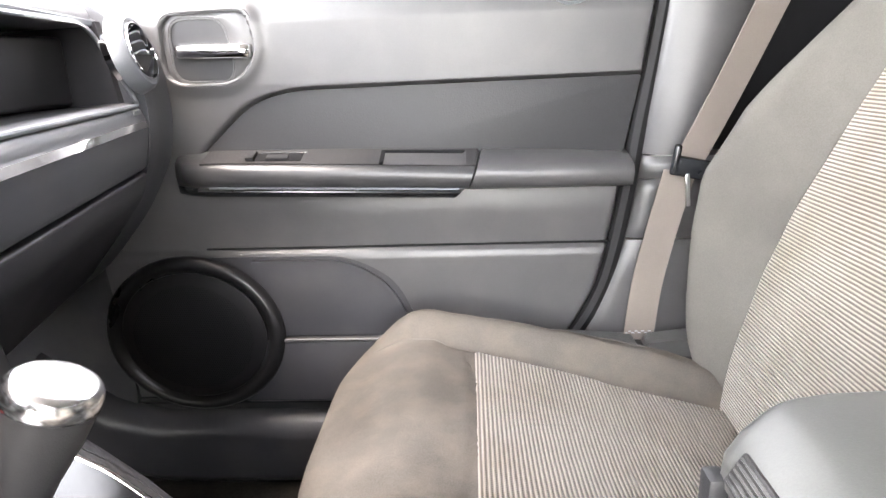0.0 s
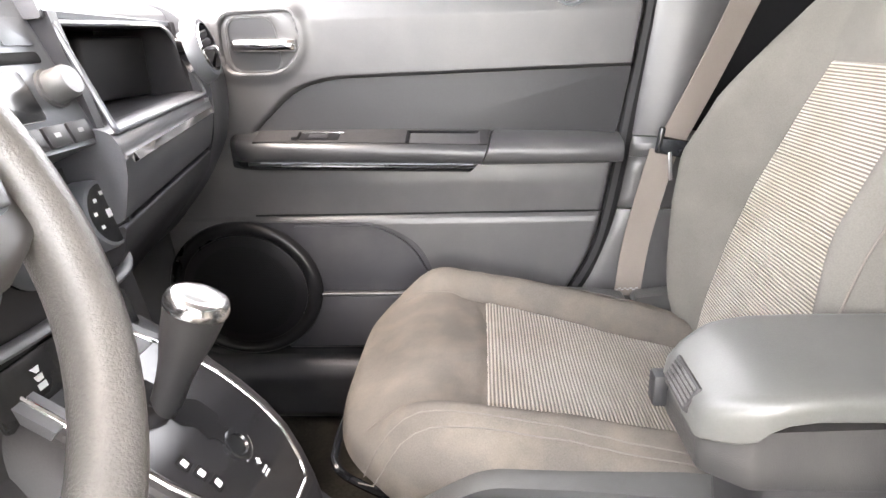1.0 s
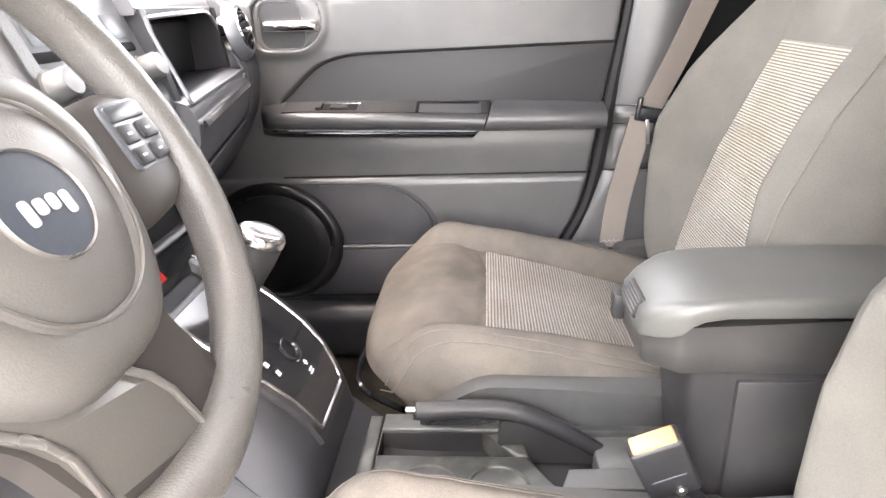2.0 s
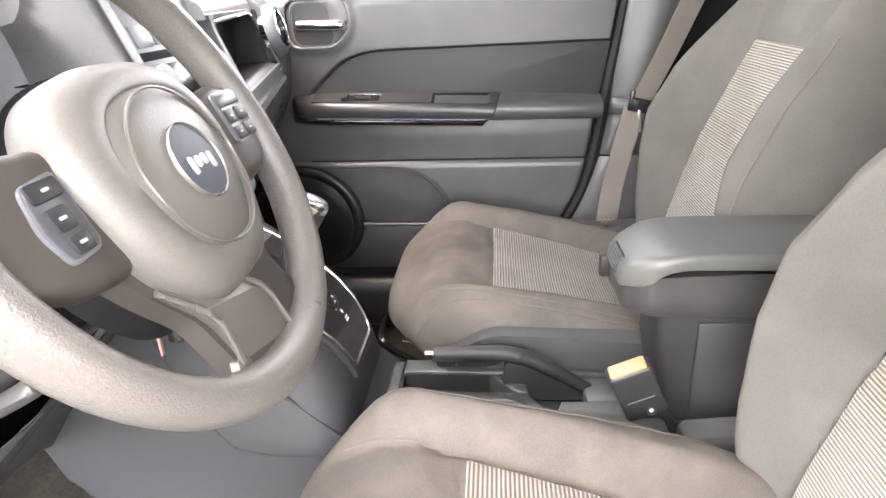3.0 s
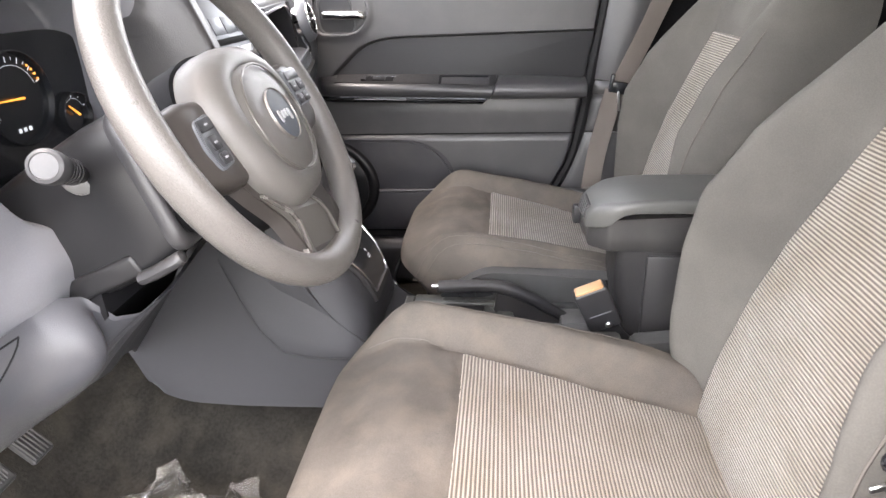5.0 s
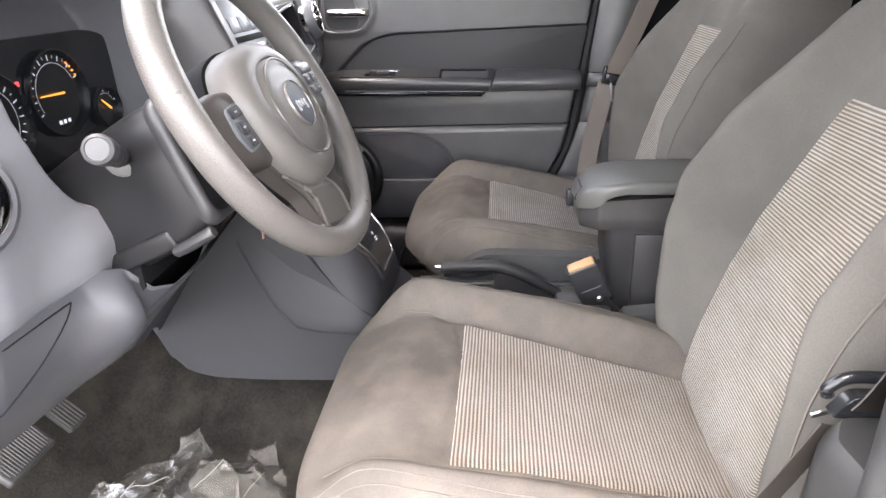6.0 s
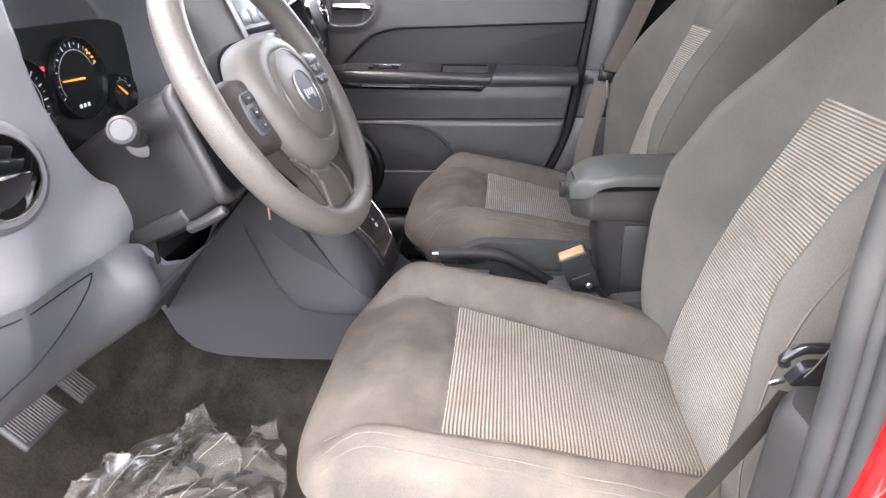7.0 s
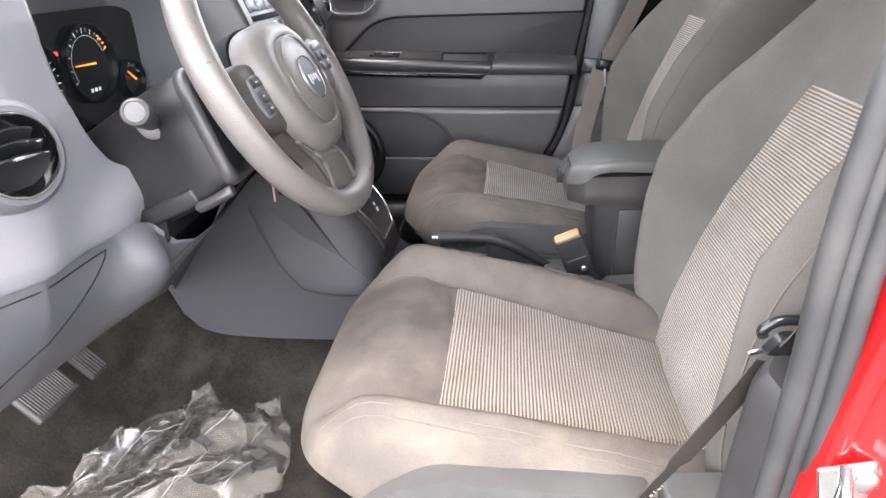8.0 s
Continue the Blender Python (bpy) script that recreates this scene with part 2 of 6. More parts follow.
def film_plastic():
    """Thin clear polythene: mostly see-through, with a gloss that shows its folds."""
    m = bpy.data.materials.new("clear_polythene")
    m.use_nodes = True
    nt = m.node_tree
    b = nt.nodes["Principled BSDF"]
    b.inputs["Base Color"].default_value = (0.50, 0.48, 0.43, 1)
    b.inputs["Roughness"].default_value = 0.25
    b.inputs["Specular IOR Level"].default_value = 0.5
    clear = nt.nodes.new("ShaderNodeBsdfTransparent")
    mix = nt.nodes.new("ShaderNodeMixShader")
    tc = nt.nodes.new("ShaderNodeTexCoord")
    n = nt.nodes.new("ShaderNodeTexNoise")
    n.inputs["Scale"].default_value, n.inputs["Detail"].default_value, n.inputs["Distortion"].default_value = 34, 6, 1.2
    nt.links.new(tc.outputs["Object"], n.inputs["Vector"])
    r = nt.nodes.new("ShaderNodeMapRange")
    r.inputs["From Min"].default_value, r.inputs["From Max"].default_value = 0.46, 0.72
    r.inputs["To Min"].default_value, r.inputs["To Max"].default_value = 0.13, 0.31
    nt.links.new(n.outputs["Fac"], r.inputs["Value"])
    nt.links.new(r.outputs["Result"], mix.inputs["Fac"])
    nt.links.new(clear.outputs[0], mix.inputs[1])
    nt.links.new(b.outputs[0], mix.inputs[2])
    bp = nt.nodes.new("ShaderNodeBump")
    bp.inputs["Strength"].default_value, bp.inputs["Distance"].default_value = 0.35, 0.002
    nt.links.new(n.outputs["Fac"], bp.inputs["Height"])
    nt.links.new(bp.outputs["Normal"], b.inputs["Normal"])
    fr = nt.nodes.new("ShaderNodeFresnel")
    fr.inputs["IOR"].default_value = 1.35
    nt.links.new(bp.outputs["Normal"], fr.inputs["Normal"])
    gl = nt.nodes.new("ShaderNodeBsdfGlossy")
    gl.inputs["Roughness"].default_value = 0.13
    nt.links.new(bp.outputs["Normal"], gl.inputs["Normal"])
    shine = nt.nodes.new("ShaderNodeMixShader")
    part_gloss = nt.nodes.new("ShaderNodeMath")
    part_gloss.operation = "MULTIPLY"
    part_gloss.inputs[1].default_value = 0.6
    nt.links.new(fr.outputs[0], part_gloss.inputs[0])
    nt.links.new(part_gloss.outputs[0], shine.inputs["Fac"])
    nt.links.new(mix.outputs[0], shine.inputs[1])
    nt.links.new(gl.outputs[0], shine.inputs[2])
    nt.links.new(shine.outputs[0], nt.nodes["Material Output"].inputs["Surface"])
    return m


FILM = film_plastic()
FILM_FOLD = material("folded_polythene", (0.28, 0.27, 0.25), 0.25, bump=0, spec=0.5)
PRINT = material("faded_black_print", (0.016, 0.016, 0.016), 0.6, bump=0, spec=0.2)


# ---- mesh helpers ----
def thing(name, at, label, category, kind="", group=""):
    ob = new(name)
    ob.empty_display_size = 0.05
    ob.location = at
    return tagged(ob, label, category, group, kind)


def part(name, bm, mat, parent, label="", angle=40):
    me = bpy.data.meshes.new(name)
    bmesh.ops.recalc_face_normals(bm, faces=bm.faces)
    bm.to_mesh(me)
    bm.free()
    for p in me.polygons:
        p.use_smooth = True
    me.set_sharp_from_angle(angle=radians(angle))
    me.materials.append(mat)
    ob = new(name, me)
    if parent is not None:
        ob.parent = parent
        if parent.type == "EMPTY":
            ob.matrix_parent_inverse = Matrix.Translation(-parent.location)
    return tagged(ob, label)


def solid(name, bm, mat, label, category, kind="", angle=40):
    return tagged(part(name, bm, mat, None, label, angle), label, category, "", kind)


def box(bm, c, size, r=0.004, seg=2, turn=None):
    """A box with rounded edges about c; turn: a rotation matrix."""
    made = bmesh.ops.create_cube(bm, size=1)["verts"]
    m = Matrix.Translation(c) @ (turn.to_4x4() if turn else Matrix()) @ Matrix.Diagonal((*size, 1))
    bmesh.ops.transform(bm, matrix=m, verts=made)
    if r > 0:
        edges = list({e for v in made for e in v.link_edges})
        bmesh.ops.bevel(bm, geom=edges, offset=r, segments=seg, affect="EDGES", profile=0.5, clamp_overlap=True)
    return bm


def tube(bm, pts, r, n=12, closed=False, flat=1.0, up=(0, 0, 1)):
    """A round bar along pts; r: one radius or one a point; flat: squash along up."""
    pts = [Vector(p) for p in pts]
    rs = r if isinstance(r, (list, tuple)) else [r] * len(pts)
    rings, count = [], len(pts)
    side0 = None
    for i, p in enumerate(pts):
        a = pts[(i - 1) % count] if closed or i else p
        b = pts[(i + 1) % count] if closed or i < count - 1 else p
        d = (b - a).normalized()
        s = d.cross(Vector(up))
        if s.length < 0.05:
            s = side0 or d.orthogonal()
        s = s.normalized()
        side0 = s
        u = s.cross(d).normalized()
        rings.append([bm.verts.new(p + (s * math.cos(2 * math.pi * k / n) + u * math.sin(2 * math.pi * k / n) * flat) * rs[i]) for k in range(n)])
    stitch(bm, rings, closed)
    return bm


def stitch(bm, rings, closed=False, caps=True):
    n = len(rings[0])
    for i in range(len(rings) if closed else len(rings) - 1):
        a, b = rings[i], rings[(i + 1) % len(rings)]
        for k in range(n):
            bm.faces.new((a[k], a[(k + 1) % n], b[(k + 1) % n], b[k]))
    if caps and not closed:
        bm.faces.new(rings[0][::-1])
        bm.faces.new(rings[-1])


def spline(pts, per=8):
    """Catmull-Rom through the points, per steps a span."""
    pts = [Vector(p) for p in pts]
    out = []
    for i in range(len(pts) - 1):
        p0, p1, p2, p3 = pts[max(i - 1, 0)], pts[i], pts[i + 1], pts[min(i + 2, len(pts) - 1)]
        for k in range(per):
            t = k / per
            out.append(0.5 * (2 * p1 + (p2 - p0) * t + (2 * p0 - 5 * p1 + 4 * p2 - p3) * t * t + (3 * p1 - p0 - 3 * p2 + p3) * t ** 3))
    return out + [pts[-1]]


def lathe(bm, profile, origin, axis, seg=32, squash=1.0, caps=False):
    """Turns (radius, height) pairs round the axis."""
    axis = Vector(axis).normalized()
    s = axis.cross(Vector((0, 0, 1)))
    s = s.normalized() if s.length > 0.05 else Vector((0, 1, 0))
    u = s.cross(axis)
    rings = []
    for r, h in profile:
        rings.append([bm.verts.new(Vector(origin) + axis * h + (s * math.cos(2 * math.pi * k / seg) + u * squash * math.sin(2 * math.pi * k / seg)) * max(r, 1e-5)) for k in range(seg)])
    stitch(bm, rings, caps=caps)
    return bm


def prism(bm, poly, place, depth, r=0.003, seg=2):
    """A flat outline given a depth: place(a, b, h) puts a point of the outline at height h. Edges of the top are rounded."""
    base = [bm.verts.new(place(a, b, 0)) for a, b in poly]
    top = [bm.verts.new(place(a, b, depth)) for a, b in poly]
    n = len(poly)
    bm.faces.new(base[::-1])
    f = bm.faces.new(top)
    for k in range(n):
        bm.faces.new((base[k], base[(k + 1) % n], top[(k + 1) % n], top[k]))
    if r > 0:
        bmesh.ops.bevel(bm, geom=list(f.edges), offset=r, segments=seg, affect="EDGES", profile=0.5, clamp_overlap=True)
    return bm


def rounded(poly, r, steps=5):
    """The outline with its corners rounded by about r (one radius, or one a corner)."""
    out, n = [], len(poly)
    for i in range(n):
        p, a, b = Vector(poly[i]), Vector(poly[i - 1]), Vector(poly[(i + 1) % n])
        ri = r[i] if isinstance(r, (list, tuple)) else r
        la, lb = (a - p).length, (b - p).length
        d = min(ri, la * 0.48, lb * 0.48)
        p0, p1 = p + (a - p) / la * d, p + (b - p) / lb * d
        for k in range(steps + 1):
            t = k / steps
            q = p0 * (1 - t) ** 2 + p * 2 * t * (1 - t) + p1 * t * t
            out.append((q.x, q.y))
    return out


def sheet(bm, f, us, vs, thick=None):
    """A surface f(u, v) over the grid of us and vs; thick(u, v): the point behind it, which makes it a closed slab."""
    g = [[bm.verts.new(f(u, v)) for v in vs] for u in us]
    nu, nv = len(us), len(vs)
    for i in range(nu - 1):
        for j in range(nv - 1):
            bm.faces.new((g[i][j], g[i + 1][j], g[i + 1][j + 1], g[i][j + 1]))
    if thick:
        rim = [(i, 0) for i in range(nu)] + [(nu - 1, j) for j in range(1, nv)] + [(i, nv - 1) for i in range(nu - 2, -1, -1)] + [(0, j) for j in range(nv - 2, 0, -1)]
        back = {ij: bm.verts.new(thick(us[ij[0]], vs[ij[1]])) for ij in rim}
        for k in range(len(rim)):
            a, b = rim[k], rim[(k + 1) % len(rim)]
            bm.faces.new((g[a[0]][a[1]], g[b[0]][b[1]], back[b], back[a]))
        bm.faces.new([back[ij] for ij in rim])
    return bm


def lin(a, b, n):
    return [a + (b - a) * i / (n - 1) for i in range(n)]


def interp(x, xs, ys):
    return float(np.interp(x, xs, ys))


def smooth(x):
    x = min(1.0, max(0.0, x))
    return x * x * (3 - 2 * x)


def ribbon(bm, pts, width, across, thick=0.0014):
    """A flat strap along pts; across: the way of its width, one vector or one a point."""
    pts = [Vector(p) for p in pts]
    rings = []
    for i, p in enumerate(pts):
        d = (pts[min(i + 1, len(pts) - 1)] - pts[max(i - 1, 0)]).normalized()
        w = Vector(across[i] if isinstance(across, list) else across)
        w = (w - d * w.dot(d)).normalized()
        nrm = d.cross(w)
        rings.append([bm.verts.new(p + w * a * width / 2 + nrm * b * thick / 2) for a, b in ((-1, -1), (1, -1), (1, 1), (-1, 1))])
    stitch(bm, rings)
    return bm


def words(name, text, size, m, mat, parent, depth=0.0004, label=""):
    """Lettering in the built-in font, laid at the pose m (x along the line, y up the letters)."""
    c = bpy.data.curves.new(name, "FONT")
    c.body, c.size, c.extrude, c.align_x, c.align_y = text, size, depth, "CENTER", "CENTER"
    tmp = new(name, c)
    me = bpy.data.meshes.new_from_object(tmp.evaluated_get(bpy.context.evaluated_depsgraph_get()))
    bpy.data.objects.remove(tmp)
    me.transform(m)
    me.materials.clear()
    me.materials.append(mat)
    ob = new(name, me)
    ob.parent = parent
    if parent.type == "EMPTY":
        ob.matrix_parent_inverse = Matrix.Translation(-parent.location)
    return tagged(ob, label)

# ---- ground and body shell ----
# x runs towards the car's rear, y towards the passenger side, z up; the cabin floor lies near z = 0.14
YD, YP, YC = -0.080, 0.643, 0.29

bm = bmesh.new()
sheet(bm, lambda u, v: Vector((u, v, -0.32)), lin(-120, 120, 9), lin(-120, 120, 9))
solid("ground", bm, CONCRETE, "dark grey asphalt ground outside the car", "ground", "structure")


def floor_height(x, y):
    z = 0.14 + 0.30 * smooth((-0.62 - x) / 0.34) * (-0.62 - x > 0) + max(0, -0.96 - x) * 2.0
    hump = smooth(1 - abs(y - YC) / 0.24)
    z += 0.15 * hump * smooth((x + 1.2) / 0.3)
    z += 0.012 * noise.noise(Vector((x * 7, y * 7, 0))) + 0.004 * noise.noise(Vector((x * 30, y * 30, 3)))
    return z


bm = bmesh.new()
sheet(bm, lambda u, v: Vector((u, v, floor_height(u, v))), lin(-1.1, 1.9, 150), lin(-0.44, 1.0, 90))
solid("floor", bm, CARPET, "worn grey carpet on the car floor, dusty brown in patches", "floor", "structure")

body = thing("car_body", (0.4, YC, 0.1), "red car body shell with dark inner trim", "car body", "structure")


def wall_panel(name, poly, y0, y1, mat):
    b = bmesh.new()
    prism(b, poly, lambda a, c, h: Vector((a, y0 + h, c)), y1 - y0, r=0)
    return part(name, b, mat, body)


# passenger side: sill, pillar, rear side wall with its window, beam over the door
wall_panel("sill", rounded([(-0.95, 0.05), (0.5, 0.05), (0.5, 0.31), (-0.95, 0.31)], 0.02), 0.955, 1.06, DARK_PLASTIC)
wall_panel("outer_skin", [(-1.0, 0.0), (0.36, 0.0), (0.36, 1.04), (-1.0, 1.0)], 1.062, 1.08, RED_PAINT)
# rear side wall near black: shade behind the pillar put into its colour
wall_panel("rear_side", [(0.38, 0.0), (1.9, 0.0), (1.9, 1.05), (0.78, 1.05), (0.74, 1.36), (0.45, 1.36)], 1.0, 1.08, BLACK)
wall_panel("roof_rail", [(-0.4, 1.36), (1.9, 1.36), (1.9, 1.44), (-0.4, 1.44)], 0.9, 1.06, LINER)
wall_panel("rear_post", [(1.5, 1.05), (1.9, 1.05), (1.9, 1.36), (1.4, 1.36)], 0.92, 1.0, LINER)
# driver side
wall_panel("driver_sill", rounded([(-0.95, 0.0), (0.5, 0.0), (0.5, 0.26), (-0.95, 0.26)], 0.02), -0.50, -0.42, PLASTIC)
wall_panel("rear_side_driver", [(0.62, 0.0), (1.9, 0.0), (1.9, 1.05), (0.62, 1.05)], -0.5, -0.42, DARK_PLASTIC)
wall_panel("roof_rail_driver", [(-0.4, 1.36), (1.9, 1.36), (1.9, 1.44), (-0.4, 1.44)], -0.48, -0.32, LINER)
wall_panel("rear_post_driver", [(1.5, 1.05), (1.9, 1.05), (1.9, 1.36), (1.4, 1.36)], -0.42, -0.34, LINER)
# front and rear
b = bmesh.new()
box(b, (-1.1, YC, 0.45), (0.06, 1.5, 0.95), 0)
part("firewall", b, DARK_PLASTIC, body)
b = bmesh.new()
box(b, (1.92, YC, 0.5), (0.06, 1.5, 1.1), 0)
part("rear_wall", b, DARK_PLASTIC, body)
for y in (-0.40, 0.98):
    b = bmesh.new()
    tube(b, [(-1.12, y, 0.95), (-0.75, y, 1.2), (-0.36, y, 1.39)], 0.04, 10)
    part("front_pillar", b, PLASTIC, body)
b = bmesh.new()
sheet(b, lambda u, v: Vector((u, v, 1.42 + 0.03 * (1 - ((v - YC) / 0.75) ** 2))), lin(-0.38, 1.92, 12), lin(-0.46, 1.04, 12), lambda u, v: Vector((u, v, 1.47)))
solid("ceiling", b, LINER, "pale cloth headliner under the car roof", "ceiling", "structure")

# opaque panes added out of view, to keep light from entering at the rear
REAR_BLOCKER = material("opaque_rear_blocker", (0.012, 0.013, 0.014), 0.06, bump=0, rough_vary=0.02)
for y in (-0.455, 1.035):
    b = bmesh.new()
    box(b, (1.02, y, 1.205), (0.98, 0.006, 0.31), 0.002, 1)
    part("rear_side_blocker", b, REAR_BLOCKER, body, "opaque dark pane added to block light at the rear side window")
b = bmesh.new()
box(b, (1.915, YC, 1.23), (0.006, 1.36, 0.36), 0.002, 1)
part("rear_window_blocker", b, REAR_BLOCKER, body, "opaque dark pane added to block light at the rear window")

# rear bench, seen only as a dark mass behind the front seats
b = bmesh.new()
box(b, (1.05, YC, 0.33), (0.5, 1.3, 0.22), 0.06, 4)
box(b, (1.38, YC, 0.68), (0.16, 1.3, 0.62), 0.06, 4, Matrix.Rotation(radians(18), 3, "Y"))
solid("rear_bench", b, FABRIC, "taupe cloth rear bench on the car floor", "bench")


# ---- passenger door ----
door = thing("door_1", (-0.05, 1.0, 0.32), "closed passenger door with grey plastic inner panel and vinyl inset", "door", "structure")
INSET = rounded([(-0.385, 0.757), (-0.30, 0.833), (-0.235, 0.851), (0.303, 0.859), (0.279, 0.738), (-0.1, 0.748)], [0.01, 0.08, 0.09, 0.006, 0.006, 0.05], 7)
BEZEL = rounded([(-0.418, 0.965), (-0.285, 0.968), (-0.272, 0.905), (-0.31, 0.862), (-0.418, 0.862)], [0.03, 0.02, 0.03, 0.03, 0.035], 7)


def poly_distance(poly, x, z):
    """Distance to the outline, negative inside."""
    best, inside, n = 9.0, False, len(poly)
    for i in range(n):
        ax, az = poly[i]
        bx, bz = poly[(i + 1) % n]
        ex, ez = bx - ax, bz - az
        t = max(0, min(1, ((x - ax) * ex + (z - az) * ez) / (ex * ex + ez * ez + 1e-12)))
        best = min(best, (x - ax - ex * t) ** 2 + (z - az - ez * t) ** 2)
        if (az > z) != (bz > z) and x < (bx - ax) * (z - az) / (bz - az + 1e-12) + ax:
            inside = not inside
    return -math.sqrt(best) if inside else math.sqrt(best)


def door_rear(z):
    return interp(z, [0.3, 0.40, 0.452, 0.52, 0.592, 0.688, 0.768, 0.861, 0.95, 1.06], [0.08, 0.175, 0.215, 0.248, 0.266, 0.282, 0.292, 0.306, 0.318, 0.33])


def door_y(x, z):
    y = interp(z, [0.30, 0.33, 0.45, 0.580, 0.590, 0.596, 0.66, 0.70, 0.76, 0.86, 0.95, 1.0, 1.06], [0.972, 0.952, 0.950, 0.948, 0.951, 0.957, 0.953, 0.957, 0.953, 0.944, 0.943, 0.952, 0.982])
    d = poly_distance(INSET, x, z)
    y += 0.02 * smooth((0.005 - d) / 0.011)
    d2 = poly_distance(BEZEL, x, z)
    y += 0.030 * smooth((-0.002 - d2) / 0.006) - 0.006 * math.exp(-((d2 - 0.002) / 0.012) ** 2)
    rear = door_rear(z)
    y += 0.03 * smooth((x - rear + 0.014) / 0.016)
    return y


ZS = sorted(set(lin(0.30, 0.57, 18) + lin(0.575, 0.61, 12) + lin(0.615, 0.70, 8) + lin(0.703, 1.06, 104) + lin(0.840, 0.868, 29)))
bm = bmesh.new()
sheet(bm, lambda u, z: Vector((-0.66 + (door_rear(z) + 0.66) * u, door_y(-0.66 + (door_rear(z) + 0.66) * u, z), z)), lin(0, 1, 230), ZS, lambda u, z: Vector((-0.66 + (door_rear(z) + 0.66) * u, 1.055, z)))
part("panel", bm, DOOR_PLASTIC, door, "grey moulded door panel, lightly scuffed", 50)


def on_door(y):
    return lambda a, c, h: Vector((a, y - h, c))


inset_in = [(x * 0.985 - 0.0005, 0.8 + (z - 0.8) * 0.965) for x, z in INSET]
bm = bmesh.new()
prism(bm, inset_in, on_door(0.985), 0.030, 0.010, 4)
part("inset_pad", bm, INSET_VINYL, door, "padded dark vinyl inset")



def arm_back(x):
    return interp(x, [-0.374, -0.164, 0.057, 0.187, 0.284], [0.760, 0.758, 0.752, 0.748, 0.741])


def arm_front(x):
    return interp(x, [-0.35, -0.154, 0.052, 0.271], [0.746, 0.740, 0.732, 0.728])


def arm_line(x):
    return interp(x, [-0.35, 0.038], [0.709, 0.698])


def on_ledge(x, s, h=0.0):
    """A point of the sloping top of the armrest: s from its back (0) to its front edge (1)."""
    return Vector((x, 0.957 - 0.052 * s - 0.3 * h, arm_back(x) + (arm_front(x) - arm_back(x)) * s + h))


def slide(bm, prof, xs):
    """Sections of the armrest along x; prof(x) gives y and z; each x comes with its slant and its depth."""
    rings = []
    for x, slant, deep in xs:
        pts = prof(x)
        z_top = pts[0][1]
        rings.append([bm.verts.new(Vector((x + slant * (z_top - z), 0.97 + (y - 0.97) * deep, z))) for y, z in pts])
    stitch(bm, rings)


# armrest: satin front pull, sloping black switch ledge, black underside, then a grey rear block
ENDS = [(-0.425, 0, 0.45), (-0.40, 0, 0.78), (-0.37, 0, 0.94), (-0.33, 0, 1.0), (-0.2, 0, 1.0), (-0.08, 0, 1.0), (0.055, -0.38, 1.0)]
bm = bmesh.new()
slide(bm, lambda x: [(0.97, arm_back(x) - 0.001), (0.957, arm_back(x) - 0.001), (0.908, arm_front(x) + 0.0005), (0.902, arm_front(x) - 0.003), (0.8985, arm_front(x) - 0.009), (0.898, arm_front(x) - 0.018), (0.901, arm_line(x) + 0.008), (0.906, arm_line(x) + 0.002), (0.912, arm_line(x)), (0.97, arm_line(x) - 0.002)], ENDS)
part("armrest", bm, VINYL, door, "smooth satin armrest front with a worn edge", 60)
bm = bmesh.new()
slide(bm, lambda x: [(0.97, arm_line(x) + 0.001), (0.909, arm_line(x) + 0.001), (0.906, arm_line(x) - 0.005), (0.909, arm_line(x) - 0.011), (0.918, arm_line(x) - 0.015), (0.97, arm_line(x) - 0.017)], [(-0.43, 0, 0.3), (-0.40, 0, 0.75), (-0.37, 0, 0.95), (-0.33, 0, 1.0), (0.0, 0, 1.0), (0.030, -1.0, 1.0)])
part("armrest_underside", bm, GLOSS_BLACK, door, "glossy black underside of the armrest")
bm = bmesh.new()
slide(bm, lambda x: [(0.97, arm_back(x) + 0.001), (0.955, arm_back(x) + 0.001), (0.916, arm_front(x) + 0.006), (0.905, arm_front(x) + 0.001), (0.900, arm_front(x) - 0.008), (0.901, 0.712), (0.906, 0.701), (0.915, 0.697), (0.97, 0.694)], [(0.0585, -0.38, 1.0), (0.13, 0, 1.0), (0.2, 0, 1.0), (0.27, 0, 1.0), (0.283, 0, 0.93)])
part("armrest_rear", bm, DOOR_PLASTIC, door, "grey plastic rear end of the armrest", 60)
bm = bmesh.new()
ribbon(bm, [(x, 0.9055, arm_line(x) + 0.0015) for x in lin(-0.36, 0.022, 8)], 0.0026, (0, 0, 1), 0.004)
part("trim_line", bm, SILVER, door, "thin bright trim line")
bm = bmesh.new()
sheet(bm, lambda u, v: on_ledge(-0.372 + (0.424 - 0.004 * v) * u, 0.02 + 0.92 * v, 0.0015), lin(0, 1, 20), lin(0, 1, 6), lambda u, v: on_ledge(-0.372 + (0.424 - 0.004 * v) * u, 0.02 + 0.92 * v, -0.004))
ledge = part("switch_plate", bm, COLUMN_BLACK, door, "black switch ledge")


def ledge_block(name, x0, x1, s0, s1, h0, h1, mat, parent, label=""):
    b = bmesh.new()
    q = [[b.verts.new(on_ledge(x, s, h)) for x, s in ((x0, s0), (x1, s0), (x1, s1), (x0, s1))] for h in (h0, h1)]
    stitch(b, q)
    bmesh.ops.bevel(b, geom=list(b.edges), offset=0.0008, segments=2, affect="EDGES")
    return part(name, b, mat, parent, label)


# recess and cup are drawn flat: black pieces paint their shaded walls
ledge_block("switch_recess_shade", -0.296, -0.218, 0.30, 0.80, 0.001, 0.0022, BLACK, ledge)
ledge_block("window_switch", -0.272, -0.238, 0.52, 0.78, 0.002, 0.006, DARK_PLASTIC, ledge)
ledge_block("switch_edge", -0.285, -0.212, 0.27, 0.33, 0.001, 0.004, CHROME, ledge)
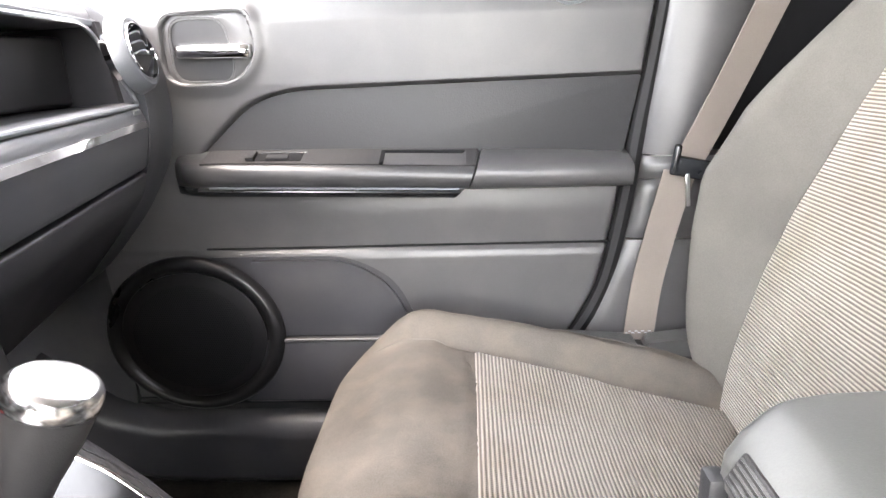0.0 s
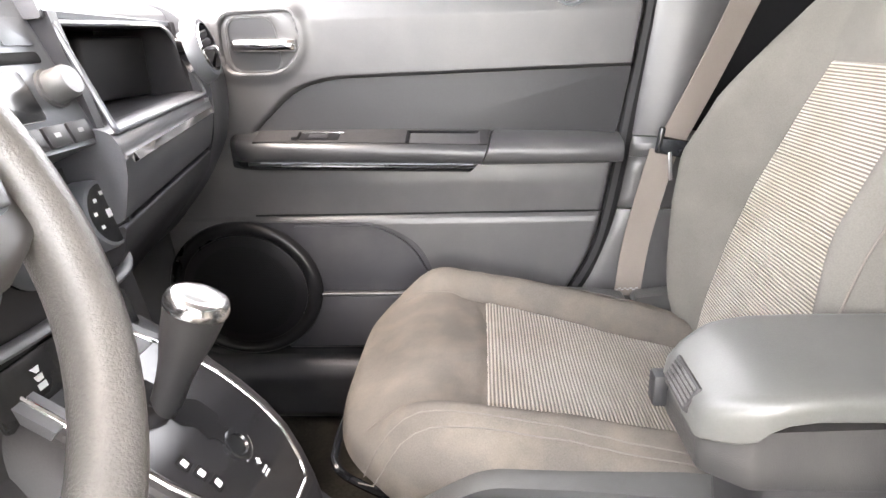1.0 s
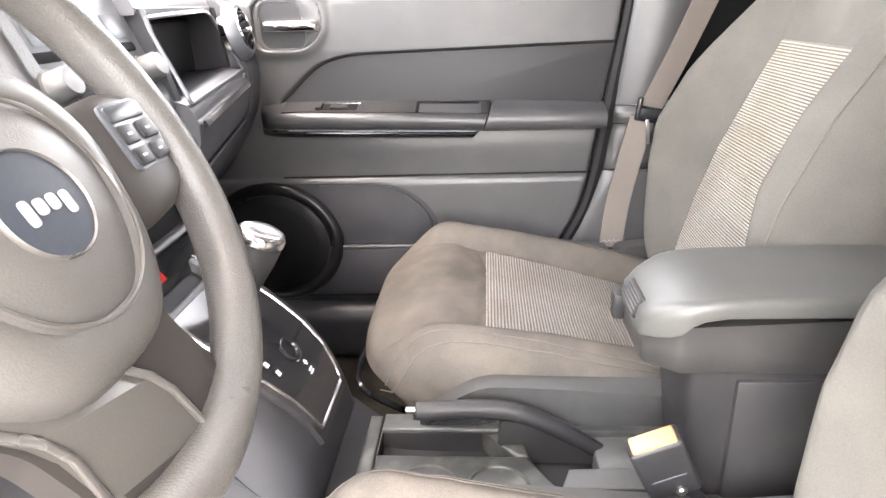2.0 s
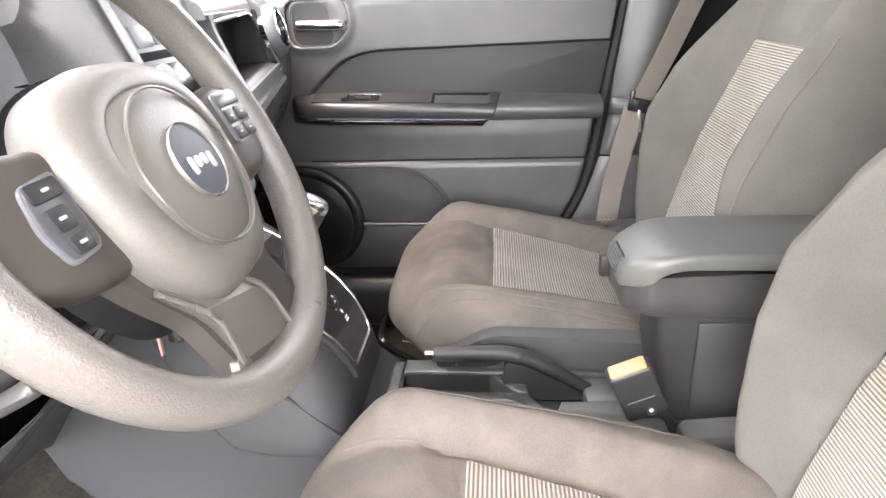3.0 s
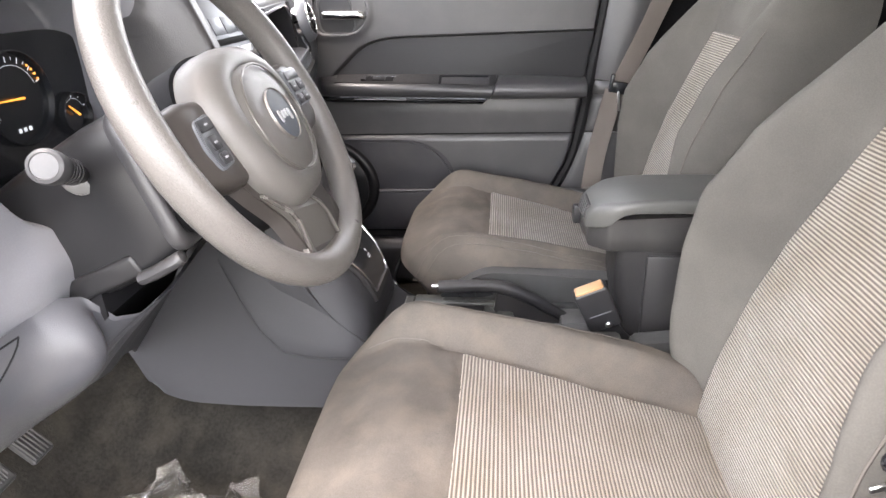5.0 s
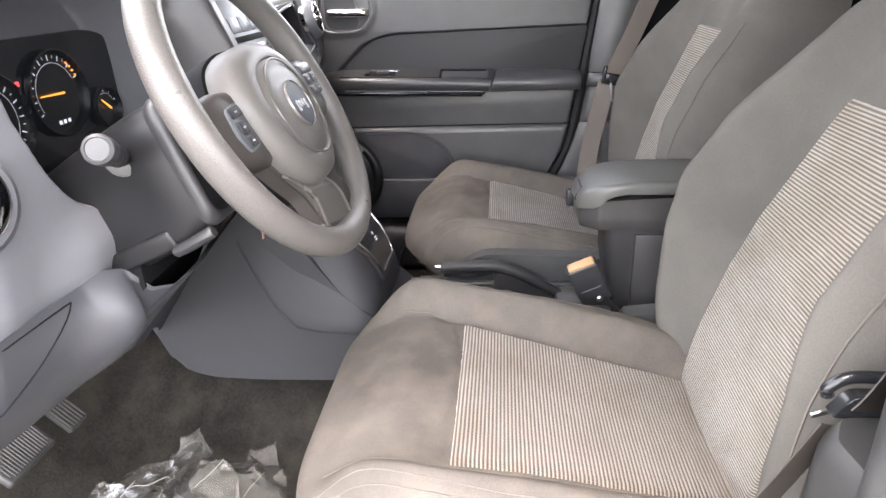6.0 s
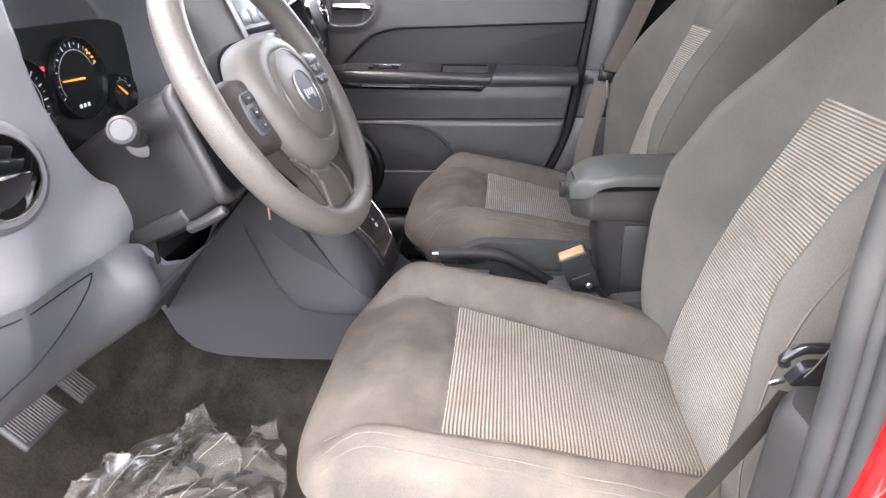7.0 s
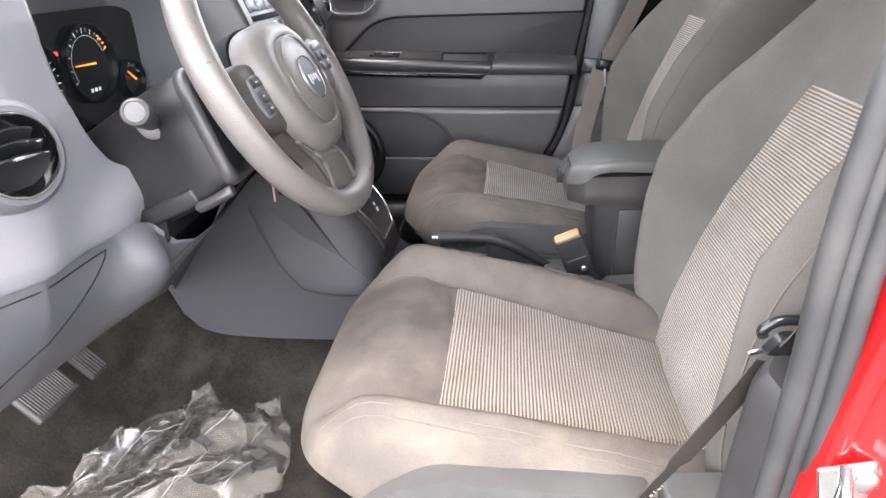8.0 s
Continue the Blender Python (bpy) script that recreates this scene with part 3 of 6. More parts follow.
ledge_block("lock_switch", -0.302, -0.290, 0.35, 0.85, 0.002, 0.008, DARK_PLASTIC, ledge)
ledge_block("pull_cup_floor", -0.093, 0.030, 0.30, 0.97, 0.001, 0.0022, DOOR_PLASTIC, ledge, "grey pull cup")
ledge_block("pull_cup_back_shade", -0.094, 0.032, 0.22, 0.31, 0.001, 0.005, BLACK, ledge)
ledge_block("pull_cup_side", -0.097, -0.091, 0.22, 0.97, 0.001, 0.005, BLACK, ledge)
ledge_block("pull_cup_side", 0.029, 0.034, 0.22, 0.97, 0.001, 0.004, DOOR_PLASTIC, ledge)


# inner release lever in its bowl
def outline_at(poly, c, ang):
    """Where a ray from c at that angle meets the outline."""
    dx, dz = math.cos(ang), math.sin(ang)
    best = 0.0
    for i in range(len(poly)):
        (ax, az), (bx, bz) = poly[i], poly[(i + 1) % len(poly)]
        ex, ez = bx - ax, bz - az
        den = dx * ez - dz * ex
        if abs(den) < 1e-12:
            continue
        t = ((ax - c[0]) * ez - (az - c[1]) * ex) / den
        q = ((ax - c[0]) * dz - (az - c[1]) * dx) / den
        if t > 0 and -1e-9 <= q <= 1 + 1e-9:
            best = max(best, t)
    return c[0] + dx * best, c[1] + dz * best


BOWL = rounded([(-0.404, 0.957), (-0.322, 0.957), (-0.314, 0.91), (-0.311, 0.885), (-0.320, 0.867), (-0.404, 0.867)], [0.025, 0.03, 0.02, 0.015, 0.02, 0.028], 6)
BCX = (-0.358, 0.912)
ANG = [2 * math.pi * k / 72 for k in range(72)]
bm = bmesh.new()
rings = []
for poly, s, y in ((BEZEL, 1.09, 0.947), (BEZEL, 1.055, 0.9375), (BEZEL, 1.02, 0.937), (BEZEL, 0.985, 0.9465), (BEZEL, 0.96, 0.945), (BOWL, 1.05, 0.943), (BOWL, 1.0, 0.946)):
    rings.append([bm.verts.new(Vector((BCX[0] + (p[0] - BCX[0]) * s, y, BCX[1] + (p[1] - BCX[1]) * s))) for p in [outline_at(poly, BCX, a) for a in ANG]])
stitch(bm, rings, caps=False)
bezel = part("lever_bezel", bm, DOOR_PLASTIC, door, "grey surround of the release lever", 60)
bm = bmesh.new()
rings = []
for s, y in ((1.0, 0.946), (0.98, 0.955), (0.90, 0.968), (0.70, 0.976), (0.1, 0.978)):
    rings.append([bm.verts.new(Vector((BCX[0] + (p[0] - BCX[0]) * s, y, BCX[1] + (p[1] - BCX[1]) * s))) for p in [outline_at(BOWL, BCX, a) for a in ANG]])
stitch(bm, rings)
part("lever_bowl", bm, DARK_PLASTIC, bezel, "hollow bowl behind the lever", 60)
bm = bmesh.new()
tube(bm, [Vector((p[0], 0.9445, p[1])) for p in [outline_at(BOWL, BCX, a) for a in ANG]], 0.0013, 6, closed=True, up=(0, 1, 0))
part("bowl_edge", bm, DOOR_PLASTIC, bezel)
bm = bmesh.new()
stitch(bm, [[bm.verts.new(Vector((x, y + dy, 0.9105 + 0.9 * dz - 0.02 * (x + 0.34)))) for dy, dz in ((0.008, -0.0115), (-0.001, -0.0125), (-0.007, -0.009), (-0.009, 0.0), (-0.007, 0.008), (-0.001, 0.0125), (0.008, 0.0115))] for x, y in ((-0.399, 0.950), (-0.392, 0.943), (-0.36, 0.9395), (-0.33, 0.9385), (-0.30, 0.9385), (-0.287, 0.940), (-0.283, 0.944))])
part("release_lever", bm, CHROME, bezel, "chromed door release lever", 60)
bm = bmesh.new()
box(bm, (-0.352, 0.965, 0.8935), (0.085, 0.012, 0.003), 0.001)
part("bowl_shelf", bm, BLACK, bezel)
# lock pull seat near the window line
bm = bmesh.new()
lathe(bm, [(0.026, 0.0), (0.026, 0.006), (0.019, 0.008), (0.016, 0.002), (0.0, 0.002)], (0.19, 0.948, 0.972), (0, -1, 0), 24, 0.6)
part("lock_pull_cup", bm, SILVER, door)

# speaker with ring and domed grille
SP = Vector((-0.430, 0.932, 0.455))
bm = bmesh.new()
lathe(bm, [(0.153, 0.0), (0.152, 0.008), (0.147, 0.014), (0.139, 0.016), (0.131, 0.013), (0.125, 0.006)], SP, (0, -1, 0), 64, 0.91)
speaker = part("speaker_ring", bm, SPEAKER_BLACK, door, "satin black speaker ring")
bm = bmesh.new()
lathe(bm, [(0.1235, 0.0), (0.1235, 0.008), (0.10, 0.014), (0.05, 0.018), (0.0, 0.019)], SP, (0, -1, 0), 64, 0.91)
part("speaker_grille", bm, SPEAKER_BLACK, speaker, "black domed grille")
bm = bmesh.new()
for i in range(-30, 31):
    for j in range(-30, 31):
        x, z = (i + 0.5 * (j % 2)) * 0.0038, j * 0.0034
        if x * x + (z / 0.91) ** 2 < 0.102 ** 2:
            h = 0.0145 + 0.004 * (1 - (x * x + z * z) / 0.0104)
            q = SP + Vector((x, -h - 0.0006, z))
            bm.faces.new([bm.verts.new(q + Vector((0.0012 * math.cos(k * math.pi / 3), 0, 0.0012 * math.sin(k * math.pi / 3)))) for k in range(6)])
holes = part("grille_holes", bm, BLACK, speaker)
tagged(holes, kind="stuff")
# map pocket: shade painted as a flat dark hollow, padded front, bright lower lip
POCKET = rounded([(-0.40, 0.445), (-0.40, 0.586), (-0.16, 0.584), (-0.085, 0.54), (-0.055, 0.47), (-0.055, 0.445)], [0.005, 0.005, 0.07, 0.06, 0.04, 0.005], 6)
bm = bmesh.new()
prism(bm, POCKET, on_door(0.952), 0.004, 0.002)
pocket = part("map_pocket", bm, LOWER_TRIM, door, "flat dark plate painted as the shaded hollow of the map pocket")
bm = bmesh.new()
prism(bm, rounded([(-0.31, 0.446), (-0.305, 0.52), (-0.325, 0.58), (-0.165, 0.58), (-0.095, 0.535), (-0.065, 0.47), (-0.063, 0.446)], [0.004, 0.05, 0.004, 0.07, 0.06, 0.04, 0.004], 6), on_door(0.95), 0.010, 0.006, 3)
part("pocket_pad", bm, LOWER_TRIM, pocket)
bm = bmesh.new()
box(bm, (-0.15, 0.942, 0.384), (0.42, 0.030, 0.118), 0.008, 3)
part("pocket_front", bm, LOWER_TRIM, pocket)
bm = bmesh.new()
box(bm, (-0.15, 0.930, 0.444), (0.42, 0.012, 0.006), 0.0025, 3)
part("pocket_lip", bm, DOOR_PLASTIC, pocket)
# black lines laid along the panel's steps, painted as their shadow
for z0, z1, x0, y0 in ((0.5985, 0.5985, -0.40, 0.9535), (0.6935, 0.6925, 0.045, 0.9545)):
    bm = bmesh.new()
    tube(bm, [(x, y0, z0 + (z1 - z0) * (x - x0) / 0.6) for x in lin(x0, 0.262, 10)], 0.0018, 6)
    part("groove_shade", bm, BLACK, door)
# dark rubber seal along the rear edge and the bottom
bm = bmesh.new()
tube(bm, spline([(door_rear(z) + 0.007, 0.962, z) for z in (0.33, 0.40, 0.452, 0.52, 0.592, 0.688, 0.768, 0.861, 0.95, 1.06)], 4), 0.0135, 8)
part("rear_seal", bm, RUBBER, door)
bm = bmesh.new()
tube(bm, [(-0.62, 0.957, 0.315), (0.08, 0.957, 0.315)], 0.007, 8)
part("bottom_seal", bm, RUBBER, door)

# ---- passenger side lower trim and pillar ----
bm = bmesh.new()
prof = rounded([(0.99, 0.12), (0.985, 0.13), (0.93, 0.16), (0.918, 0.27), (0.945, 0.298), (0.99, 0.30)], [0.002, 0.01, 0.02, 0.03, 0.02, 0.002], 5)
stitch(bm, [[bm.verts.new(Vector((x, y + dy, z + dz))) for y, z in prof] for x, dy, dz in ((-0.72, -0.02, 0.12), (-0.60, -0.015, 0.03), (-0.52, 0, 0), (-0.1, 0, 0), (0.5, 0, 0))])
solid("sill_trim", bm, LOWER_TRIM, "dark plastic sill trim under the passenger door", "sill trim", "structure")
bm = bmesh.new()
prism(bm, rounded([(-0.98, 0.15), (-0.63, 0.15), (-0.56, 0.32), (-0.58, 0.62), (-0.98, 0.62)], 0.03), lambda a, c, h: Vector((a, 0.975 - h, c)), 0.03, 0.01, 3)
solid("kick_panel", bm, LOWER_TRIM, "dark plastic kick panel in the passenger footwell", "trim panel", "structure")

pillar = thing("pillar", (0.4, 0.98, 0.3), "grey plastic trim of the passenger-side middle pillar", "pillar", "structure")


def pillar_piece(name, z0, z1, x0, x1, y, mat, bulge=0.012):
    b = bmesh.new()
    us, vs = lin(0, 1, 18), lin(0, 1, 12)

    def f(u, v):
        z = z0 + (z1 - z0) * v
        xa, xb = x0[0] + (x0[1] - x0[0]) * v, x1[0] + (x1[1] - x1[0]) * v
        edge = min(1, u / 0.12, (1 - u) / 0.12)
        ez = min(1, v * (z1 - z0) / 0.012, (1 - v) * (z1 - z0) / 0.012)
        return Vector((xa + (xb - xa) * u, y + 0.02 - 0.02 * math.sqrt(max(0, 1 - (1 - edge) ** 2)) - bulge * math.sin(math.pi * u) + 0.006 * (1 - ez), z))
    sheet(b, f, us, vs, lambda u, v: f(u, v) + Vector((0, 0.06, 0)))
    return part(name, b, mat, pillar)


pillar_piece("upper_trim", 0.738, 1.30, (0.299, 0.36), (0.405, 0.60), 0.948, DOOR_PLASTIC, 0.02)
pillar_piece("collar", 0.700, 0.735, (0.294, 0.299), (0.52, 0.52), 0.944, DOOR_PLASTIC, 0.012)
pillar_piece("middle_trim", 0.602, 0.697, (0.279, 0.294), (0.52, 0.52), 0.952, DOOR_PLASTIC, 0.006)
pillar_piece("lower_trim", 0.30, 0.599, (0.16, 0.277), (0.52, 0.52), 0.95, DOOR_PLASTIC, 0.006)

# ---- front seats ----
SX, SHX, SHW = 0.139, 0.302, 0.262
OUTER, INSERT_TOP, NEAR_BOLSTER, FAR_LIFT, FAR_RUN = 1, 0.534, 0.78, 0.0, 0.075


def cushion_top(x, y):
    v = abs(y - YP)
    base = 0.481 - 0.24 * (x - 0.04) if x > 0.03 else 0.4834 + 0.010 * smooth((0.03 - x) / 0.06) - 0.02 * smooth((-0.05 - x) / 0.08)
    vi = interp(x, [0.04, 0.40], [0.163, 0.130])
    lift = smooth((v - vi) / 0.05) * ((0.043 + (FAR_LIFT if y > YP else 0.0)) * smooth((x + 0.18) / 0.15))
    lift -= 0.006 * smooth((vi - v) / 0.12) * smooth((x - 0.02) / 0.1)
    crease = -0.006 * math.exp(-((v - vi - 0.004) / 0.006) ** 2) * smooth((x + 0.02) / 0.03)
    crease += -0.004 * math.exp(-((x - 0.034 - 0.01 * math.cos(v * 12)) / 0.006) ** 2) * smooth((vi - v) / 0.01)
    crumple = 0.0035 * noise.noise(Vector((x * 11, y * 11, 1.0))) + 0.0015 * noise.noise(Vector((x * 28, y * 28, 4.0)))
    slack = smooth((v - vi - 0.02) / 0.03) * smooth((x - 0.02) / 0.10)
    crumple += slack * (0.0035 * noise.noise(Vector((x * 10 + v * 12, v * 55, 2.0 + OUTER))) + 0.002 * noise.noise(Vector((x * 45, v * 20, 8.0))))
    return base + lift + crease + crumple


def corner(b):
    """How square the cushion's corner is on either side."""
    return 5.2 if b > 0 else 4.6 if OUTER < 0 else 3.2


def cushion_rim(x):
    """Height of the cushion's widest line: it rises towards the front edge."""
    return 0.392 + 0.028 * smooth((0.02 - x) / 0.17)


def cushion_z(x, y):
    a, b = (x - SX) / SHX, (y - YP) / SHW
    k = corner(b)
    m = min(1.0, (abs(a) ** k + abs(b) ** k) ** (1 / k))
    e = (1 - m ** 10) ** 0.5
    return cushion_rim(x) + (cushion_top(x, y) - cushion_rim(x)) * e


def squircle(a, b, n):
    m = max(abs(a), abs(b))
    if m < 1e-9:
        return a, b, 0.0
    s = m / (abs(a) ** n + abs(b) ** n) ** (1 / n)
    return a * s, b * s, m


SB = Vector((0.402, YP, 0.352))


def recline(deg):
    """Along and out of a backrest that leans back by so many degrees."""
    return Vector((math.sin(radians(deg)), 0, math.cos(radians(deg)))), Vector((-math.cos(radians(deg)), 0, math.sin(radians(deg))))


BD, BN = recline(17.0)
UC, UH = 0.345, 0.375


def back_half(u):
    return interp(u, [-0.03, 0.1, 0.35, 0.5, 0.62, 0.72], [0.245, 0.258, 0.264, 0.253, 0.225, 0.19])


def back_insert_half(u):
    return interp(u, [0.0, 0.25, INSERT_TOP - 0.004], [0.150, 0.150, 0.117])


def back_h(u, v):
    h = interp(u, [0, 0.054, 0.16, 0.33, 0.44, 0.513, 0.6, 0.72], [0.028, 0.030, 0.040, 0.046, 0.036, 0.030, 0.03, 0.03])
    b = interp(u, [-0.03, 0.05, 0.1, 0.18, 0.26, 0.35, 0.44, 0.52, 0.58, 0.7], [0.03, 0.05, 0.065, 0.085, 0.107, 0.116, 0.104, 0.076, 0.054, 0.025])
    vi = back_insert_half(u) + 0.004
    w = abs(v)
    h += b * smooth((w - vi) / (0.075 if v < 0 else FAR_RUN)) * (NEAR_BOLSTER if v < 0 else 1.0)
    h -= 0.006 * math.exp(-((w - vi) / 0.006) ** 2) * smooth((INSERT_TOP + 0.013 - u) / 0.02)
    h -= 0.003 * math.exp(-((u - INSERT_TOP - 0.005) / 0.006) ** 2) * smooth((vi - w) / 0.01)
    h += 0.002 * noise.noise(Vector((u * 12, v * 12, 7.0)))
    return h


def back_point(u, v, lift=0.0):
    a, b = (u - UC) / UH, v / back_half(u)
    m = min(1.0, (abs(a) ** 5 + abs(b) ** 5) ** 0.2)
    e = (1 - m ** 9) ** 0.5
    h = -0.05 + (back_h(u, v) + 0.05) * e + lift
    return SB + BD * u + BN * h + Vector((0, v, 0))


def build_seat(label):
    seat = thing("front_seat", (0.16, YP, 0.14), label, "car seat", group="front seats")
    N = 96
    bm = bmesh.new()

    def top(a, b):
        a2, b2, m = squircle(a, b, corner(b))
        x, y = SX + a2 * SHX, YP + b2 * SHW
        return Vector((x, y, cushion_rim(x) if m > 0.9999 else cushion_z(x, y)))
    g = [math.sin(t * math.pi / 2) for t in lin(-1, 1, N)]
    g = [0.5 * p + 0.5 * q for p, q in zip(g, lin(-1, 1, N))]

    def under(a, b):
        p = top(a, b)
        tuck = smooth((0.02 - p.x) / 0.17)
        return Vector((SX + (p.x - SX) * (0.93 - 0.05 * tuck), YP + (p.y - YP) * (0.94 - 0.04 * tuck), 0.345 + 0.02 * tuck))
    sheet(bm, top, g, g, under)
    cushion = part("cushion", bm, FABRIC, seat, "taupe cloth cushion with faint stains")
    # ribbed centre panel
    bm = bmesh.new()

    def panel(s, t):
        x = 0.036 + 0.375 * s
        hw = interp(x, [0.04, 0.40], [0.165, 0.132]) * (1 - 0.015 * math.sin(s * 3))
        y = YP + hw * t
        edge = min(s * 0.37, (1 - s) * 0.37, (1 - abs(t)) * hw)
        return Vector((x, y, cushion_z(x, y) - 0.004 + 0.0085 * smooth(edge / 0.010)))
    sheet(bm, panel, [0.5 - 0.5 * math.cos(q * math.pi) for q in lin(0, 1, 44)], [math.sin(q * math.pi / 2) for q in lin(-1, 1, 44)])
    part("cushion_panel", bm, STRIPES_FLAT, cushion, "pale ribbed cloth panel")
    # stitched seams along the front bolster
    for sgn in (-1, 1):
        for off in (0.0, 0.012):
            bm = bmesh.new()
            pts = []
            for q in lin(0, 1, 26):
                x, v = -0.115 + off * 0.4 + 0.45 * q, 0.232 - off - 0.010 * (1 - q) ** 4
                pts.append((x, YP + sgn * v, cushion_z(x, YP + sgn * v) + 0.0004))
            tube(bm, pts, 0.0010, 5)
            part("seam", bm, THREAD, cushion)
        bm = bmesh.new()
        pts = []
        for q in lin(0, 1, 20):
            x = 0.036 - 0.145 * q
            y = YP + sgn * (0.168 + 0.010 * q * q)
            pts.append((x, y, cushion_z(x, y) + 0.0003))
        tube(bm, pts, 0.0010, 5)
        part("seam", bm, THREAD, cushion)
    # backrest
    bm = bmesh.new()

    def front(a, b):
        a2, b2, m = squircle(a, b, 5.0)
        u = UC + a2 * UH
        v = b2 * back_half(u)
        p = back_point(u, v)
        return SB + BD * u + BN * -0.05 + Vector((0, v, 0)) if m > 0.9999 else p
    sheet(bm, front, g, g, lambda a, b: front(a, b) * 1.0 + BN * -0.06)
    back = part("backrest", bm, FABRIC_HI, seat, "taupe cloth backrest with deep side bolsters")
    bm = bmesh.new()

    def panel_b(s, t):
        u = 0.012 + (INSERT_TOP - 0.012) * s
        hw = back_insert_half(u)
        edge = min(s * 0.5, (1 - s) * 0.5, (1 - abs(t)) * hw)
        return back_point(u, hw * t, -0.004 + 0.0085 * smooth(edge / 0.010))
    sheet(bm, panel_b, [0.5 - 0.5 * math.cos(q * math.pi) for q in lin(0, 1, 60)], [math.sin(q * math.pi / 2) for q in lin(-1, 1, 40)])
    part("backrest_panel", bm, STRIPES_BACK, back, "pale ribbed cloth panel")
    for sgn in (-1, 1):
        bm = bmesh.new()
        tube(bm, [back_point(u, sgn * (back_half(u) - 0.028), 0.0005) for u in lin(0.02, 0.55, 40)], 0.0015, 5)
        part("seam", bm, THREAD, back)
    # plastic side shrouds, base, runners and the bar under the front edge
    for sgn in (-1, 1):
        bm = bmesh.new()
        prism(bm, rounded([(-0.085, 0.33), (-0.050, 0.405), (-0.008, 0.440), (0.036, 0.464), (0.14, 0.461), (0.298, 0.449), (0.300, 0.30), (-0.03, 0.29)], [0.01, 0.03, 0.03, 0.025, 0.05, 0.006, 0.01, 0.02], 5), lambda a, c, h: Vector((a, YP + sgn * (0.240 + h), c)), 0.042, 0.016, 4)
        part("side_shroud", bm, SCUFFED, seat, "grey plastic side cover")
        bm = bmesh.new()
        prism(bm, rounded([(0.312, 0.30), (0.312, 0.452), (0.40, 0.462), (0.455, 0.45), (0.47, 0.38), (0.45, 0.30)], [0.01, 0.008, 0.02, 0.03, 0.02, 0.02], 5), lambda a, c, h: Vector((a, YP + sgn * (0.236 + h), c)), 0.038, 0.010, 3)
        part("recliner_cover", bm, SCUFFED, seat, "grey plastic recliner cover")
        bm = bmesh.new()
        box(bm, (0.17, YP + sgn * 0.19, 0.18), (0.62, 0.045, 0.05), 0.006)
        part("runner", bm, DARK_PLASTIC, seat)
    bm = bmesh.new()
    box(bm, (0.19, YP, 0.27), (0.50, 0.42, 0.16), 0.02)
    part("base", bm, BLACK, seat)
    bm = bmesh.new()
    bar = [(0.03, 0.105, 0.25), (-0.08, 0.105, 0.285), (-0.155, 0.104, 0.325), (-0.178, 0.092, 0.341), (-0.184, 0.06, 0.345), (-0.185, 0.0, 0.345)]
    pts = [(x, YP - y, z) for x, y, z in bar] + [(x, YP + y, z) for x, y, z in bar[-2::-1]]
    tube(bm, spline(pts, 6), 0.006, 8)
    part("adjuster_bar", bm, GLOSS_BLACK, seat, "black bent steel adjuster bar")
    return seat


build_seat("taupe cloth front passenger seat with pale ribbed centre panels")
BD, BN = recline(19.6)
OUTER, INSERT_TOP, NEAR_BOLSTER, FAR_LIFT, FAR_RUN = -1, 0.519, 0.98, 0.016, 0.055
driver_seat = build_seat("taupe cloth driver's seat with pale ribbed panels, stained, leaning back")
driver_seat.location = (0.16 - 0.029, YD, 0.14 - 0.016)

# ---- dashboard ----
dash = thing("dashboard", (-0.6, YC, 0.6), "grey plastic dashboard with open shelf, silver centre stack and gauge hood", "dashboard")


def face_shift(y):
    """How far the passenger face of the dash stands out towards the centre."""
    return 0.10 * (0.82 - min(y, 0.90)) / 0.44


def dash_loft(name, prof, ys, mat, parent, label="", follow=1.0):
    b = bmesh.new()
    rings = []
    for y in ys:
        s = face_shift(y) * follow
        rings.append([b.verts.new(Vector((x + s, y, z))) for x, z in prof])
    stitch(b, rings)
    return part(name, b, mat, parent, label)


YS = lin(0.385, 0.825, 8)
TOP_PROF = rounded([(-1.06, 0.90), (-1.06, 0.96), (-0.70, 0.995), (-0.50, 0.985), (-0.452, 0.965), (-0.448, 0.944), (-0.60, 0.94)], [0.01, 0.03, 0.1, 0.05, 0.012, 0.004, 0.01], 5)
dash_loft("top_pad", TOP_PROF, YS, PLASTIC, dash)
SHELF_FACE = rounded([(-0.60, 0.835), (-0.422, 0.846), (-0.408, 0.842), (-0.398, 0.826), (-0.398, 0.80), (-0.41, 0.755), (-0.60, 0.72)], [0.004, 0.004, 0.006, 0.01, 0.02, 0.01, 0.01], 4)
dash_loft("shelf_front", SHELF_FACE, YS, DASH_DARK, dash)
GLOVE = rounded([(-0.70, 0.72), (-0.41, 0.751), (-0.418, 0.72), (-0.455, 0.675), (-0.545, 0.575), (-0.62, 0.53), (-0.80, 0.52)], [0.004, 0.006, 0.03, 0.04, 0.05, 0.05, 0.02], 5)
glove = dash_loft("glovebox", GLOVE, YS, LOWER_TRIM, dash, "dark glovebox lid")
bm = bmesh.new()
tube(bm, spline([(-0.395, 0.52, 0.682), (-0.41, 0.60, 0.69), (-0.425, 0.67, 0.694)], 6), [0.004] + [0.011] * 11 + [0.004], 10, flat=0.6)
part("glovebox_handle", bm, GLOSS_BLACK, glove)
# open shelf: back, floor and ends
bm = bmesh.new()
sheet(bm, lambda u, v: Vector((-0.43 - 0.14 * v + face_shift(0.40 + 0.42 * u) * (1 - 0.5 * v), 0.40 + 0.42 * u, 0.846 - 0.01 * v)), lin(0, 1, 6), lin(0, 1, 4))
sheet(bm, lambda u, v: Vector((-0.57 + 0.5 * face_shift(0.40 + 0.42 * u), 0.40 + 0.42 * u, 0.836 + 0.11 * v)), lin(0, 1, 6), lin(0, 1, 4))
